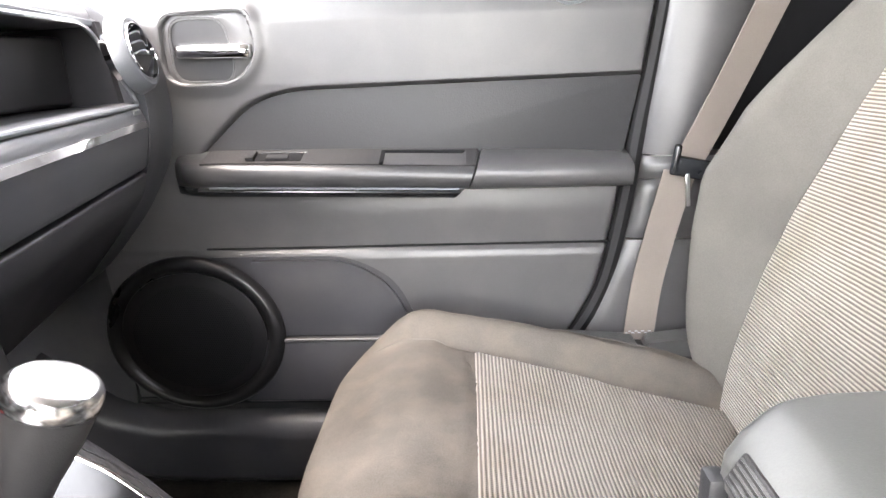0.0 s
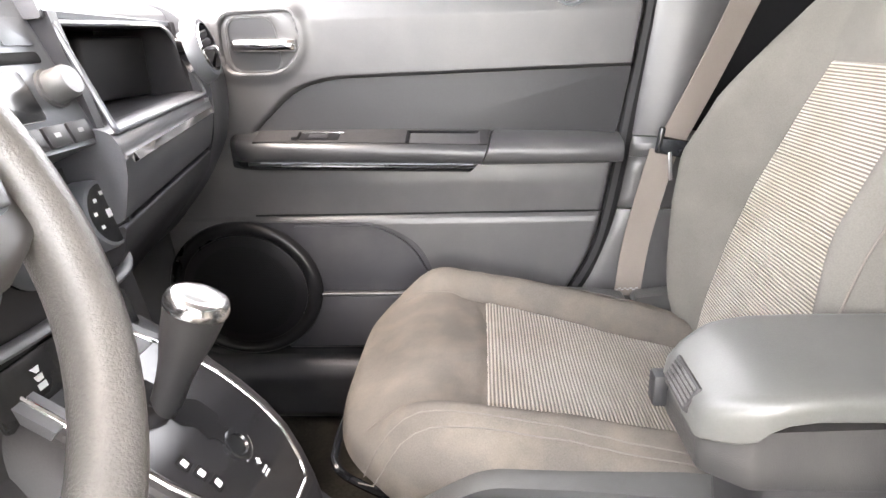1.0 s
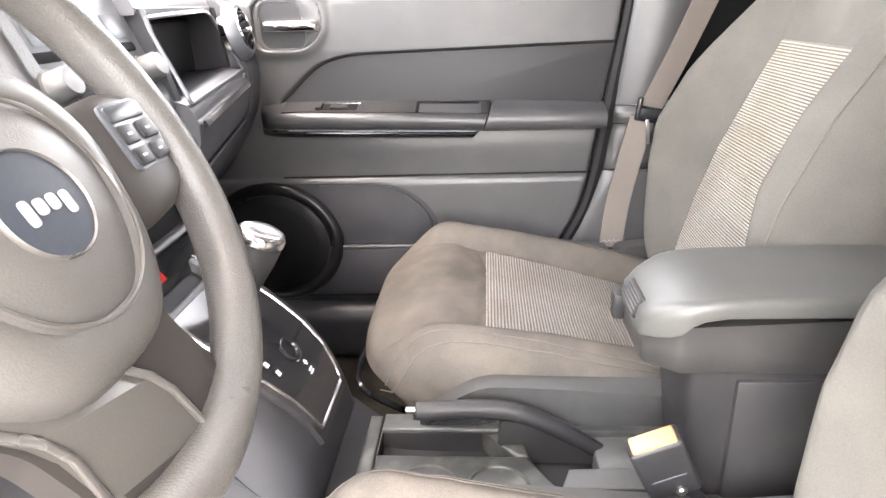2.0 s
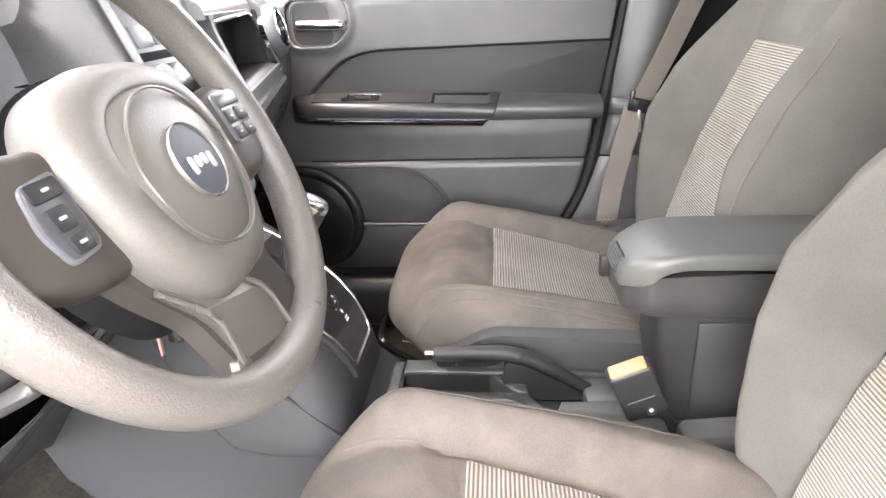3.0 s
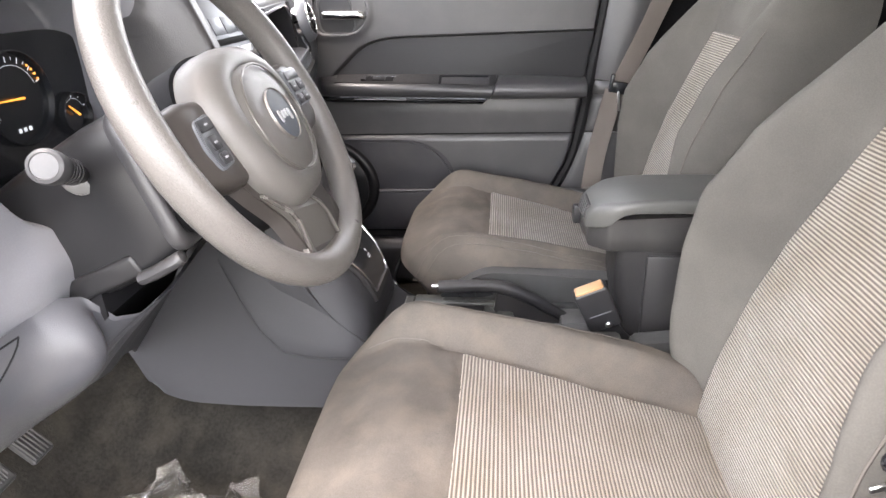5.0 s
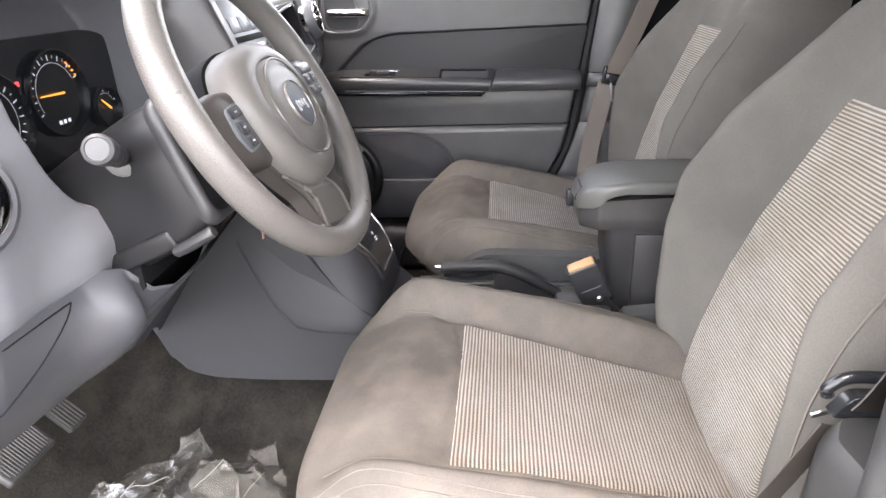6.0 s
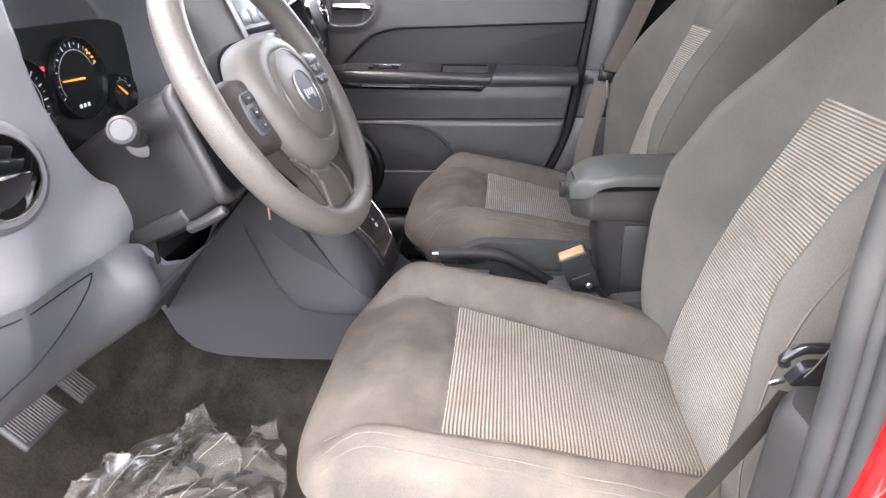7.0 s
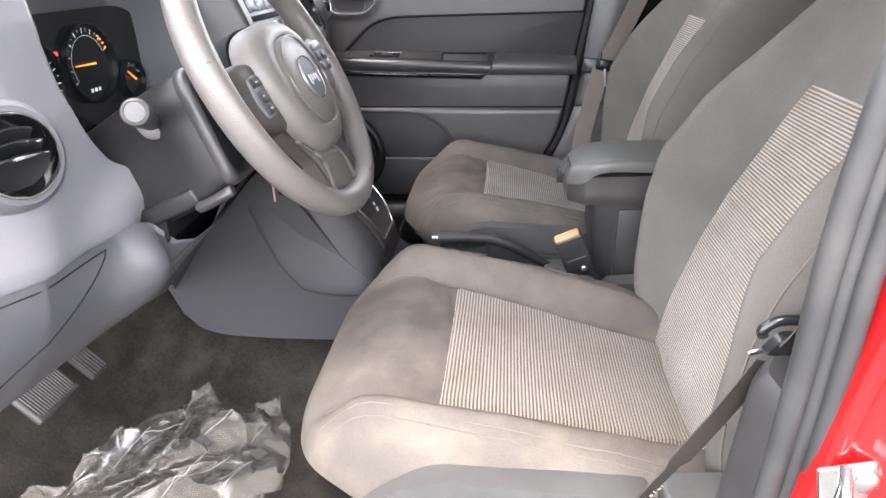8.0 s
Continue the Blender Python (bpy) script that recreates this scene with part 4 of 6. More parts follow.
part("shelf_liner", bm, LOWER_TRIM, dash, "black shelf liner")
bm = bmesh.new()
box(bm, (-0.52, 0.735, 0.888), (0.06, 0.17, 0.088), 0.006, 3)
part("shelf_block", bm, DARK_PLASTIC, dash)
for y in (0.825, 0.392):
    bm = bmesh.new()
    prism(bm, [(-0.62, 0.83), (-0.43 if y > 0.5 else -0.42, 0.84), (-0.445, 0.95), (-0.62, 0.95)], lambda a, c, h: Vector((a + face_shift(y), y + h, c)), 0.012, 0)
    part("shelf_end", bm, LOWER_TRIM, dash)
# silver surround of the shelf
bm = bmesh.new()
rim = [(0.395, 0.842), (0.822, 0.842), (0.80, 0.935), (0.77, 0.946), (0.395, 0.94)]
pts = []
for y, z in rounded(rim, [0.005, 0.012, 0.03, 0.03, 0.005], 5):
    pts.append((interp(z, [0.842, 0.945], [-0.404, -0.446]) + face_shift(y), y, z))
tube(bm, pts, 0.003, 8, closed=True)
part("shelf_surround", bm, SILVER, dash, "satin silver rim")
bm = bmesh.new()
sheet(bm, lambda u, v: Vector((interp(v, [0, 1], [-0.448, -0.53]) + face_shift(0.39 + 0.45 * u), 0.39 + 0.45 * u, 0.951 + 0.040 * math.sin(v * 1.4))), lin(0, 1, 12), lin(0, 1, 8), lambda u, v: Vector((interp(v, [0, 1], [-0.448, -0.53]) + face_shift(0.39 + 0.45 * u), 0.39 + 0.45 * u, 0.945)))
part("upper_trim", bm, SILVER, dash, "satin silver strip over the shelf")
# bright strip and small lettering bar below the shelf
bm = bmesh.new()
ribbon(bm, [(-0.3965 + face_shift(y) + 0.0035, y, 0.8165 + 0.004 * (y - 0.4)) for y in lin(0.40, 0.80, 6)], 0.0085, (-0.6, 0, 1), 0.005)
part("bright_strip", bm, CHROME, dash, "polished bright strip")
bm = bmesh.new()
for k in range(4):
    box(bm, (-0.3955 + face_shift(0.775 + 0.007 * k), 0.772 + 0.007 * k, 0.835), (0.002, 0.005, 0.006), 0.0008)
part("badge", bm, SILVER, dash)

# passenger end with its round vent
END = rounded([(-1.06, 0.5), (-1.06, 0.96), (-0.70, 0.995), (-0.50, 0.985), (-0.44, 0.968), (-0.402, 0.91), (-0.396, 0.82), (-0.408, 0.755), (-0.455, 0.675), (-0.545, 0.575), (-0.62, 0.53)], [0.01, 0.03, 0.1, 0.05, 0.03, 0.03, 0.03, 0.03, 0.04, 0.05, 0.05], 5)
dash_loft("end_block", END, [0.838, 0.87, 0.905, 0.925, 0.938], DASH_DARK, dash)


def round_vent(c, axis, r, parent, tilt, mat=GLOSS_BLACK, rim=PLASTIC):
    b = bmesh.new()
    lathe(b, [(r * 1.46, -0.014), (r * 1.36, 0.000), (r * 1.20, 0.006), (r * 1.06, 0.006), (r * 1.02, -0.02)], c, axis, 48)
    ring = part("vent_bezel", b, rim, parent, "smooth round vent bezel")
    b = bmesh.new()
    lathe(b, [(r * 1.06, 0.004), (r * 1.04, 0.0085), (r * 1.005, 0.0085), (r * 0.985, 0.002), (r * 0.96, -0.03)], c, axis, 48)
    part("vent_ring", b, CHROME, ring, "chrome ring")
    b = bmesh.new()
    lathe(b, [(r * 0.9, -0.03), (0.0, -0.035)], c, axis, 40)
    part("vent_back", b, BLACK, ring)
    ax = Vector(axis).normalized()
    side = ax.cross(Vector((0, 0, 1))).normalized()
    up = side.cross(ax)
    for k, h in enumerate((0.55, 0.22, -0.12)):
        b = bmesh.new()
        w = math.sqrt(max(0.05, 0.86 ** 2 - h * h)) * r
        f = lambda u, v, h=h, w=w: Vector(c) + side * (w * u) + up * (h * r + 0.006 * math.cos(u * 1.5) - v * 0.55 * r * tilt) + ax * (0.002 - 0.02 * v + 0.008 * math.cos(u * 1.5))
        sheet(b, f, lin(-1, 1, 12), lin(0, 1, 4), lambda u, v, f=f: f(u, v) - up * 0.002)
        part("vent_slat", b, mat, ring)
    b = bmesh.new()
    f = lambda u, v: Vector(c) + side * (u * math.sqrt(max(0.0, 0.74 - (-0.12 - v * 0.7) ** 2)) * r) + up * ((-0.12 - v * 0.7) * r) + ax * (0.006 - 0.012 * v)
    sheet(b, f, lin(-1, 1, 12), lin(0, 1, 8))
    part("vent_flap", b, BLACK, ring)
    return ring


round_vent((-0.399, 0.832, 0.910), (0.96, 0.10, 0.22), 0.036, dash, 0.4, SILVER, SILVER)

# centre stack, tilted back, between the seats
STX, STN = Vector((-0.338, YC, 0.873)), Vector((0.93, 0, 0.37)).normalized()
STU = Vector((-0.37, 0, 0.93)).normalized()


def stack(y, u, h=0.0):
    return STX + Vector((0, y, 0)) + STU * u + STN * h


bm = bmesh.new()
prism(bm, rounded([(-0.106, -0.042), (0.103, -0.042), (0.098, 0.12), (-0.098, 0.12)], 0.008), lambda a, c, h: stack(a, c, h - 0.10), 0.10, 0.004, 2)
radio = part("radio_panel", bm, SILVER, dash, "satin silver radio panel")
bm = bmesh.new()
prism(bm, rounded([(-0.085, 0.036), (0.085, 0.036), (0.085, 0.046), (-0.085, 0.046)], 0.003), lambda a, c, h: stack(a, c, h), 0.0012, 0.0005)
part("disc_slot", bm, BLACK, radio)
bm = bmesh.new()
prism(bm, rounded([(-0.062, -0.014), (0.048, -0.014), (0.048, 0.030), (-0.062, 0.030)], 0.004), lambda a, c, h: stack(a, c, h), 0.002, 0.001)
part("display", bm, GLOSS_BLACK, radio)
for k in range(4):
    bm = bmesh.new()
    y = -0.075 + 0.042 * k
    prism(bm, rounded([(y, 0.052), (y + 0.038, 0.052), (y + 0.038, 0.078), (y, 0.078)], 0.002), lambda a, c, h: stack(a, c, h), 0.0012, 0.0005)
    part("preset_button", bm, SILVER, radio)
for k in range(6):
    bm = bmesh.new()
    y = -0.095 + 0.032 * k
    prism(bm, rounded([(y, -0.038), (y + 0.028, -0.038), (y + 0.028, -0.019), (y, -0.019)], 0.002), lambda a, c, h: stack(a, c, h), 0.003, 0.001)
    btn = part("radio_button", bm, DARK_PLASTIC, radio)
    bm = bmesh.new()
    prism(bm, [(y + 0.010, -0.030), (y + 0.017, -0.030), (y + 0.017, -0.026), (y + 0.010, -0.026)], lambda a, c, h: stack(a, c, h + 0.003), 0.0005, 0)
    part("button_mark", bm, LIGHT_MARK, btn)
for y in (0.077, -0.083):
    bm = bmesh.new()
    lathe(bm, [(0.018, 0), (0.018, 0.003), (0.0155, 0.004), (0.0145, 0.020), (0.0125, 0.023), (0, 0.0235)], stack(y, 0.012), STN, 36)
    part("radio_knob", bm, CONSOLE_GREY, radio, "ridged silver knob")
# two round vents over the radio
for y in (-0.058, 0.058):
    round_vent(stack(y, 0.165, -0.004), STN, 0.040, dash, 0.6, GLOSS_BLACK, SILVER)
bm = bmesh.new()
prism(bm, rounded([(-0.115, 0.121), (0.115, 0.121), (0.105, 0.225), (-0.105, 0.225)], [0.006, 0.006, 0.05, 0.05]), lambda a, c, h: stack(a, c, h - 0.108), 0.10, 0.004)
part("vent_panel", bm, SILVER, dash)
# heater controls, dark lower stack and switch row
LOW = Vector((-0.346, YC, 0.761))


def low(y, u, h=0.0):
    n, up = Vector((0.97, 0, 0.24)).normalized(), Vector((-0.24, 0, 0.97)).normalized()
    return LOW + Vector((0, y, 0)) + up * u + n * h


bm = bmesh.new()
prism(bm, rounded([(-0.118, -0.165), (0.118, -0.165), (0.128, -0.03), (0.124, 0.052), (-0.124, 0.052), (-0.128, -0.03)], 0.01), lambda a, c, h: low(a, c, h - 0.12), 0.115, 0.004)
heater = part("heater_panel", bm, DARK_PLASTIC, dash, "black heater panel")
for y in (-0.088, 0.002, 0.092):
    bm = bmesh.new()
    lathe(bm, [(0.036, 0), (0.036, 0.004), (0.033, 0.006), (0.031, 0.024), (0.029, 0.027), (0.0, 0.027)], low(y, 0.0, -0.004), (0.97, 0, 0.24), 36)
    dial = part("heater_dial", bm, GLOSS_BLACK, heater, "black heater dial")
    bm = bmesh.new()
    lathe(bm, [(0.0365, 0.004), (0.0345, 0.020), (0.0325, 0.026), (0.0295, 0.0275), (0.0295, 0.020)], low(y, 0.0, -0.004), (0.97, 0, 0.24), 36)
    part("dial_ring", bm, SILVER, dial)
    bm = bmesh.new()
    for k in range(7):
        a = radians(-30 + 40 * k)
        yy, uu = y + 0.020 * math.cos(a), 0.020 * math.sin(a)
        prism(bm, [(yy - 0.0022, uu - 0.0018), (yy + 0.0022, uu - 0.0018), (yy + 0.0022, uu + 0.0018), (yy - 0.0022, uu + 0.0018)], lambda p, c, h: low(p, c, 0.023 + h), 0.0006, 0)
    prism(bm, [(y - 0.004, -0.004), (y + 0.004, -0.004), (y + 0.004, 0.004), (y - 0.004, 0.004)], lambda p, c, h: low(p, c, 0.023 + h), 0.0006, 0)
    part("dial_marks", bm, WHITE_MARK, dial)
bm = bmesh.new()
tube(bm, spline([low(-0.118, -0.030, -0.004), low(-0.106, -0.055, 0.004), low(-0.06, -0.062, 0.010), low(0.06, -0.062, 0.010), low(0.106, -0.055, 0.004), low(0.118, -0.030, -0.004)], 6), 0.0085, 12, flat=0.6)
part("heater_lip", bm, PLASTIC, heater)
bm = bmesh.new()
prism(bm, rounded([(-0.095, -0.12), (0.095, -0.12), (0.095, -0.075), (-0.095, -0.075)], 0.006), lambda a, c, h: low(a, c, h - 0.004), 0.004, 0.002)
row = part("switch_strip", bm, GLOSS_BLACK, heater)
bm = bmesh.new()
prism(bm, [(-0.021, -0.102), (-0.007, -0.102), (-0.014, -0.089)], lambda a, c, h: low(a, c, h), 0.0012, 0)
part("hazard_mark", bm, RED_MARK, row, "red hazard triangle")
bm = bmesh.new()
for k in range(3):
    prism(bm, [(-0.052 + 0.002 * k, -0.106 + 0.007 * k), (-0.043 - 0.001 * k, -0.106 + 0.007 * k), (-0.043, -0.101 + 0.007 * k), (-0.052, -0.101 + 0.007 * k)], lambda a, c, h: low(a, c, h), 0.0012, 0)
part("switch_mark", bm, WHITE_MARK, row)

# ---- driver's side of the dash ----
OPENING = rounded([(-0.205, 1.02), (-0.225, 0.89), (-0.205, 0.82), (-0.175, 0.775), (-0.10, 0.745), (0.10, 0.745), (0.160, 0.79), (0.160, 0.93), (0.13, 1.02)], [0.06, 0.05, 0.03, 0.03, 0.03, 0.05, 0.05, 0.06, 0.05], 5)


def driver_face(y, z):
    x = interp(z, [0.60, 0.66, 0.70, 0.76, 0.85, 0.95, 1.0, 1.04, 1.07], [-0.47, -0.425, -0.412, -0.405, -0.41, -0.425, -0.44, -0.47, -0.53])
    x -= 0.10 * smooth((-0.30 - y) / 0.16)
    x += 0.020 * smooth((y + 0.27) / 0.09) * smooth((0.775 - z) / 0.06)
    x += smooth((y - 0.155) / 0.03) * (-0.330 - 0.398 * (z - 0.86) - x) if z > 0.78 else 0
    x -= 0.06 * smooth((0.048 - math.hypot(y + 0.324, z - 0.826)) / 0.005)
    d = poly_distance(OPENING, y, z)
    x -= 0.135 * smooth((0.008 - d) / 0.034) if z > 0.70 else 0
    return x


def face_point(y, z):
    """A point of the face, drawn onto the hood's edge where it lies near it."""
    d = poly_distance(OPENING, y, z) + 0.004
    if abs(d) < 0.0026:
        gy = poly_distance(OPENING, y + 0.001, z) - poly_distance(OPENING, y - 0.001, z)
        gz = poly_distance(OPENING, y, z + 0.001) - poly_distance(OPENING, y, z - 0.001)
        n = math.hypot(gy, gz) + 1e-9
        y, z = y - d * gy / n, z - d * gz / n
    return Vector((driver_face(y, z), y, z))


# the stack flank is the same face, its shade put into a darker material
for name, inside, mat, label in (("driver_face", False, FACE_LIT_GREY, "grey moulded dash face round the gauge hood, light put into its paler grey"), ("hood_liner", True, PLASTIC, "dark inside of the gauge hood"), ("stack_flank", False, VINYL, "dash flank between hood and centre stack, darkened as its shade")):
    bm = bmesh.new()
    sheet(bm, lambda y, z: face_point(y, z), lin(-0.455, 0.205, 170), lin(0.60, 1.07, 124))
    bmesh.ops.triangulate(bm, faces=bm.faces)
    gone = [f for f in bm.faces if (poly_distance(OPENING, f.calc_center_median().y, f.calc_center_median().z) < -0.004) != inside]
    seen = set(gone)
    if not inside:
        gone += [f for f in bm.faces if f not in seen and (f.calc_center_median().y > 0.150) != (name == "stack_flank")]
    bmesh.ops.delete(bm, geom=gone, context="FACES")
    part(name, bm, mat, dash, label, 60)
bm = bmesh.new()
sheet(bm, lambda u, v: Vector((-0.585 - 0.48 * u, v, 1.02 - 0.06 * u)), lin(0, 1, 8), lin(-0.45, 0.40, 10), lambda u, v: Vector((-0.585 - 0.48 * u, v, 0.99 - 0.06 * u)))
part("top_pad_driver", bm, PLASTIC, dash)
round_vent((-0.413, -0.324, 0.826), (0.95, -0.28, 0.12), 0.0425, dash, 0.9)

# gauge cluster
cluster = thing("gauge_cluster", (-0.53, -0.02, 0.78), "black gauge cluster with orange needles", "gauges")
bm = bmesh.new()
prism(bm, rounded([(-0.19, 0.77), (0.135, 0.77), (0.15, 0.93), (0.10, 0.945), (-0.17, 0.945), (-0.205, 0.92)], 0.03), lambda a, c, h: Vector((-0.542 + h, a, c)), 0.011, 0)
part("dial_plate", bm, GLOSS_BLACK, cluster)


def gauge(y, z, r, a0, a1, ticks, needle, name):
    b = bmesh.new()
    lathe(b, [(r, 0), (r, 0.008), (r * 0.965, 0.009), (r * 0.95, 0.001), (0, 0.001)], (-0.529, y, z), (1, 0, 0), 48)
    g = part(name, b, GLOSS_BLACK, cluster)
    b = bmesh.new()
    for k in range(ticks):
        a = radians(a0 + (a1 - a0) * k / (ticks - 1))
        w = 0.0007 if k % 2 == 0 else 0.0004
        l0, l1 = (0.74, 0.86) if k % 2 == 0 else (0.79, 0.86)
        d, s = Vector((0, math.cos(a), math.sin(a))), Vector((0, -math.sin(a), math.cos(a)))
        o = Vector((-0.5275, y, z))
        b.faces.new([b.verts.new(o + d * r * l0 - s * w), b.verts.new(o + d * r * l1 - s * w), b.verts.new(o + d * r * l1 + s * w), b.verts.new(o + d * r * l0 + s * w)])
    rings = []
    for k in range(30):
        a = radians(a0 + (a1 - a0) * k / 29)
        d = Vector((0, math.cos(a), math.sin(a)))
        rings.append((b.verts.new(Vector((-0.5275, y, z)) + d * r * 0.68), b.verts.new(Vector((-0.5275, y, z)) + d * r * 0.69)))
    for p, q in zip(rings, rings[1:]):
        b.faces.new((p[0], p[1], q[1], q[0]))
    part("scale", b, LIT_WHITE, g)
    b = bmesh.new()
    a = radians(needle)
    tube(b, [Vector((-0.522, y, z)) - Vector((0, math.cos(a), math.sin(a))) * r * 0.1, Vector((-0.522, y, z)) + Vector((0, math.cos(a), math.sin(a))) * r * 0.7], [0.0017, 0.0009], 6)
    part("needle", b, LIT_ORANGE, g, "orange needle")
    return g


tach = gauge(0.0, 0.870, 0.058, 210, 20, 17, 178, "tachometer")
gauge(-0.125, 0.855, 0.062, 225, -45, 25, 222, "speedometer")
gauge(0.098, 0.832, 0.030, 160, 20, 5, 140, "fuel_gauge")
bm = bmesh.new()
for k in range(4):
    a = radians(50 - 9 * k)
    box(bm, (-0.526, 0.047 * math.cos(a), 0.870 + 0.047 * math.sin(a)), (0.002, 0.003, 0.003), 0.0008)
part("redline", bm, LIT_ORANGE, tach)
bm = bmesh.new()
for k in range(3):
    box(bm, (-0.527, -0.010 + 0.009 * k, 0.832), (0.001, 0.0045, 0.005), 0)
part("odometer_marks", bm, LIT_WHITE, tach)
bm = bmesh.new()
box(bm, (-0.526, -0.07, 0.893), (0.002, 0.008, 0.006), 0.001)
part("warning_lamp", bm, LIT_RED, cluster)
bm = bmesh.new()
tube(bm, [(-0.51, 0.07, 0.798), (-0.51, 0.115, 0.802)], 0.0025, 6)
part("trip_stalk", bm, CHROME, cluster)

# knee panel with the storage slot under the column
bm = bmesh.new()


def knee(u, v):
    y = -0.455 + 0.613 * u
    ys = [-0.455, -0.33, -0.22, -0.190, -0.170, -0.160, -0.148, -0.128, -0.105, -0.07, 0.0, 0.105, 0.158]
    top = Vector((interp(y, ys, [-0.505, -0.420, -0.404, -0.392, -0.380, -0.356, -0.335, -0.305, -0.292, -0.285, -0.285, -0.31, -0.33]), y, interp(y, ys, [0.678, 0.682, 0.690, 0.696, 0.688, 0.658, 0.656, 0.675, 0.694, 0.708, 0.715, 0.715, 0.712])))
    ys = [-0.455, -0.35, -0.25, -0.17, -0.10, 0.0, 0.105, 0.158]
    low_p = Vector((interp(y, ys, [-0.60, -0.53, -0.47, -0.44, -0.43, -0.48, -0.54, -0.575]), y, interp(y, ys, [0.45, 0.50, 0.535, 0.548, 0.540, 0.50, 0.44, 0.40])))
    p = top.lerp(low_p, v)
    return p + Vector((0.025 * math.sin(v * math.pi) * (1 - 1.2 * smooth((y + 0.185) / 0.03)) + 0.034 * math.exp(-((y + 0.195) / 0.035) ** 2) * math.sin(v * math.pi), 0, 0))


for u0, u1, mat, name, label in ((0.0, 0.541, KNEE_SHADE_GREY, "knee_panel", "grey knee panel with a rounded bulge, shade put into its darker grey"), (0.541, 1.0, SLATE, "column_trim", "grey trim under the steering column")):
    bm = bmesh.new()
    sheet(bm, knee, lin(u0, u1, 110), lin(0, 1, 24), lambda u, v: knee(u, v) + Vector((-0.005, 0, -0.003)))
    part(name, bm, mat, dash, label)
for pts in ([(u, 0.06) for u in lin(0.0, 0.352, 14)], [(0.352 - 0.338 * q ** 1.3, 0.06 + 0.80 * q) for q in lin(0, 1, 18)]):
    bm = bmesh.new()
    tube(bm, [knee(u, v) + Vector((0.0003, 0, 0)) for u, v in pts], 0.0010, 6)
    part("panel_gap", bm, BLACK, dash)

# ---- steering wheel and column ----
WA = radians(27.2)
WC, WN, WU, WS = Vector((-0.211, -0.058, 0.86)), Vector((math.cos(WA), 0, math.sin(WA))), Vector((-math.sin(WA), 0, math.cos(WA))), Vector((0, 1, 0))


def on_wheel(a, b, h=0.0):
    return WC + WS * a + WU * b + WN * h


wheel = thing("steering_wheel", tuple(WC), "grey-brown urethane steering wheel with pebbled rim, silver lower spokes", "steering wheel")
bm = bmesh.new()
rings = []
for k in range(96):
    a = 2 * math.pi * k / 96
    grip = 1.0 + 0.10 * math.exp(-((math.sin(a) - 0.28) / 0.16) ** 2) + 0.14 * math.exp(-(((math.degrees(a) - 90) % 360 - 180) / 30.0) ** 2)
    c, out = on_wheel(0.189 * math.cos(a), 0.189 * math.sin(a)), WS * math.cos(a) + WU * math.sin(a)
    rings.append([bm.verts.new(c + out * 0.0165 * grip * math.cos(q) + WN * 0.0195 * math.sin(q)) for q in [2 * math.pi * j / 18 for j in range(18)]])
stitch(bm, rings, closed=True)
part("rim", bm, WHEEL_SKIN, wheel, "pebbled grey-brown rim, shiny with wear")
# hub: deep back housing, rounded airbag pad, circle line, badge
PAD = rounded([(-0.078, 0.054), (-0.03, 0.070), (0.03, 0.070), (0.078, 0.054), (0.102, 0.01), (0.086, -0.07), (0.045, -0.118), (-0.045, -0.118), (-0.086, -0.07), (-0.102, 0.01)], 0.05, 5)
bm = bmesh.new()
rings = []
for s, h in ((0.80, -0.055), (0.93, -0.052), (0.985, -0.03), (1.0, -0.005), (0.985, 0.010), (0.93, 0.022), (0.82, 0.029), (0.68, 0.032), (0.66, 0.0305), (0.64, 0.032), (0.4, 0.036), (0.1, 0.037)):
    rings.append([bm.verts.new(on_wheel(a * s - 0.011, -0.013 + (b + 0.017) * s, h)) for a, b in PAD])
stitch(bm, rings)
pad = part("airbag_pad", bm, PAD_SKIN, wheel, "smooth rounded airbag pad", 60)
bm = bmesh.new()
rings = []
for q, h in ((1.035, -0.05), (1.035, -0.012), (0.97, -0.010)):
    rings.append([bm.verts.new(on_wheel(a * q - 0.011, -0.013 + (b + 0.017) * q, h)) for a, b in PAD])
stitch(bm, rings)
part("pad_gap", bm, BLACK, wheel)
bm = bmesh.new()
tube(bm, [on_wheel(0.062 * math.cos(q) - 0.007, -0.020 + 0.062 * math.sin(q), 0.0352 - 0.0015 * abs(math.cos(q))) for q in lin(0, 2 * math.pi * 59 / 60, 60)], 0.0014, 6, closed=True)
part("circle_line", bm, SPOKE, pad)
bm = bmesh.new()
lathe(bm, [(0.030, 0.0), (0.030, 0.0025), (0.0292, 0.0035), (0.0284, 0.0025), (0.0284, 0.0)], on_wheel(-0.007, -0.018, 0.036), WN, 40)
badge = part("badge_ring", bm, SPOKE_EDGE, pad, "satin badge ring")
bm = bmesh.new()
lathe(bm, [(0.0284, 0.0), (0.0284, 0.002), (0.0, 0.003)], on_wheel(-0.007, -0.018, 0.036), WN, 40)
part("badge_face", bm, PEWTER, badge)
bm = bmesh.new()
for k, (a, b, w, t) in enumerate(((-0.013, -0.002, 0.006, 0.014), (-0.004, -0.001, 0.007, 0.009), (0.005, -0.001, 0.007, 0.009), (0.014, -0.004, 0.006, 0.013))):
    prism(bm, rounded([(a - w / 2, b - t / 2), (a + w / 2, b - t / 2), (a + w / 2, b + t / 2), (a - w / 2, b + t / 2)], 0.003, 3), lambda p, c, h: on_wheel(p - 0.007, c - 0.018, 0.0385 + h), 0.0012, 0.0004)
part("badge_shapes", bm, LIGHT_MARK, badge)
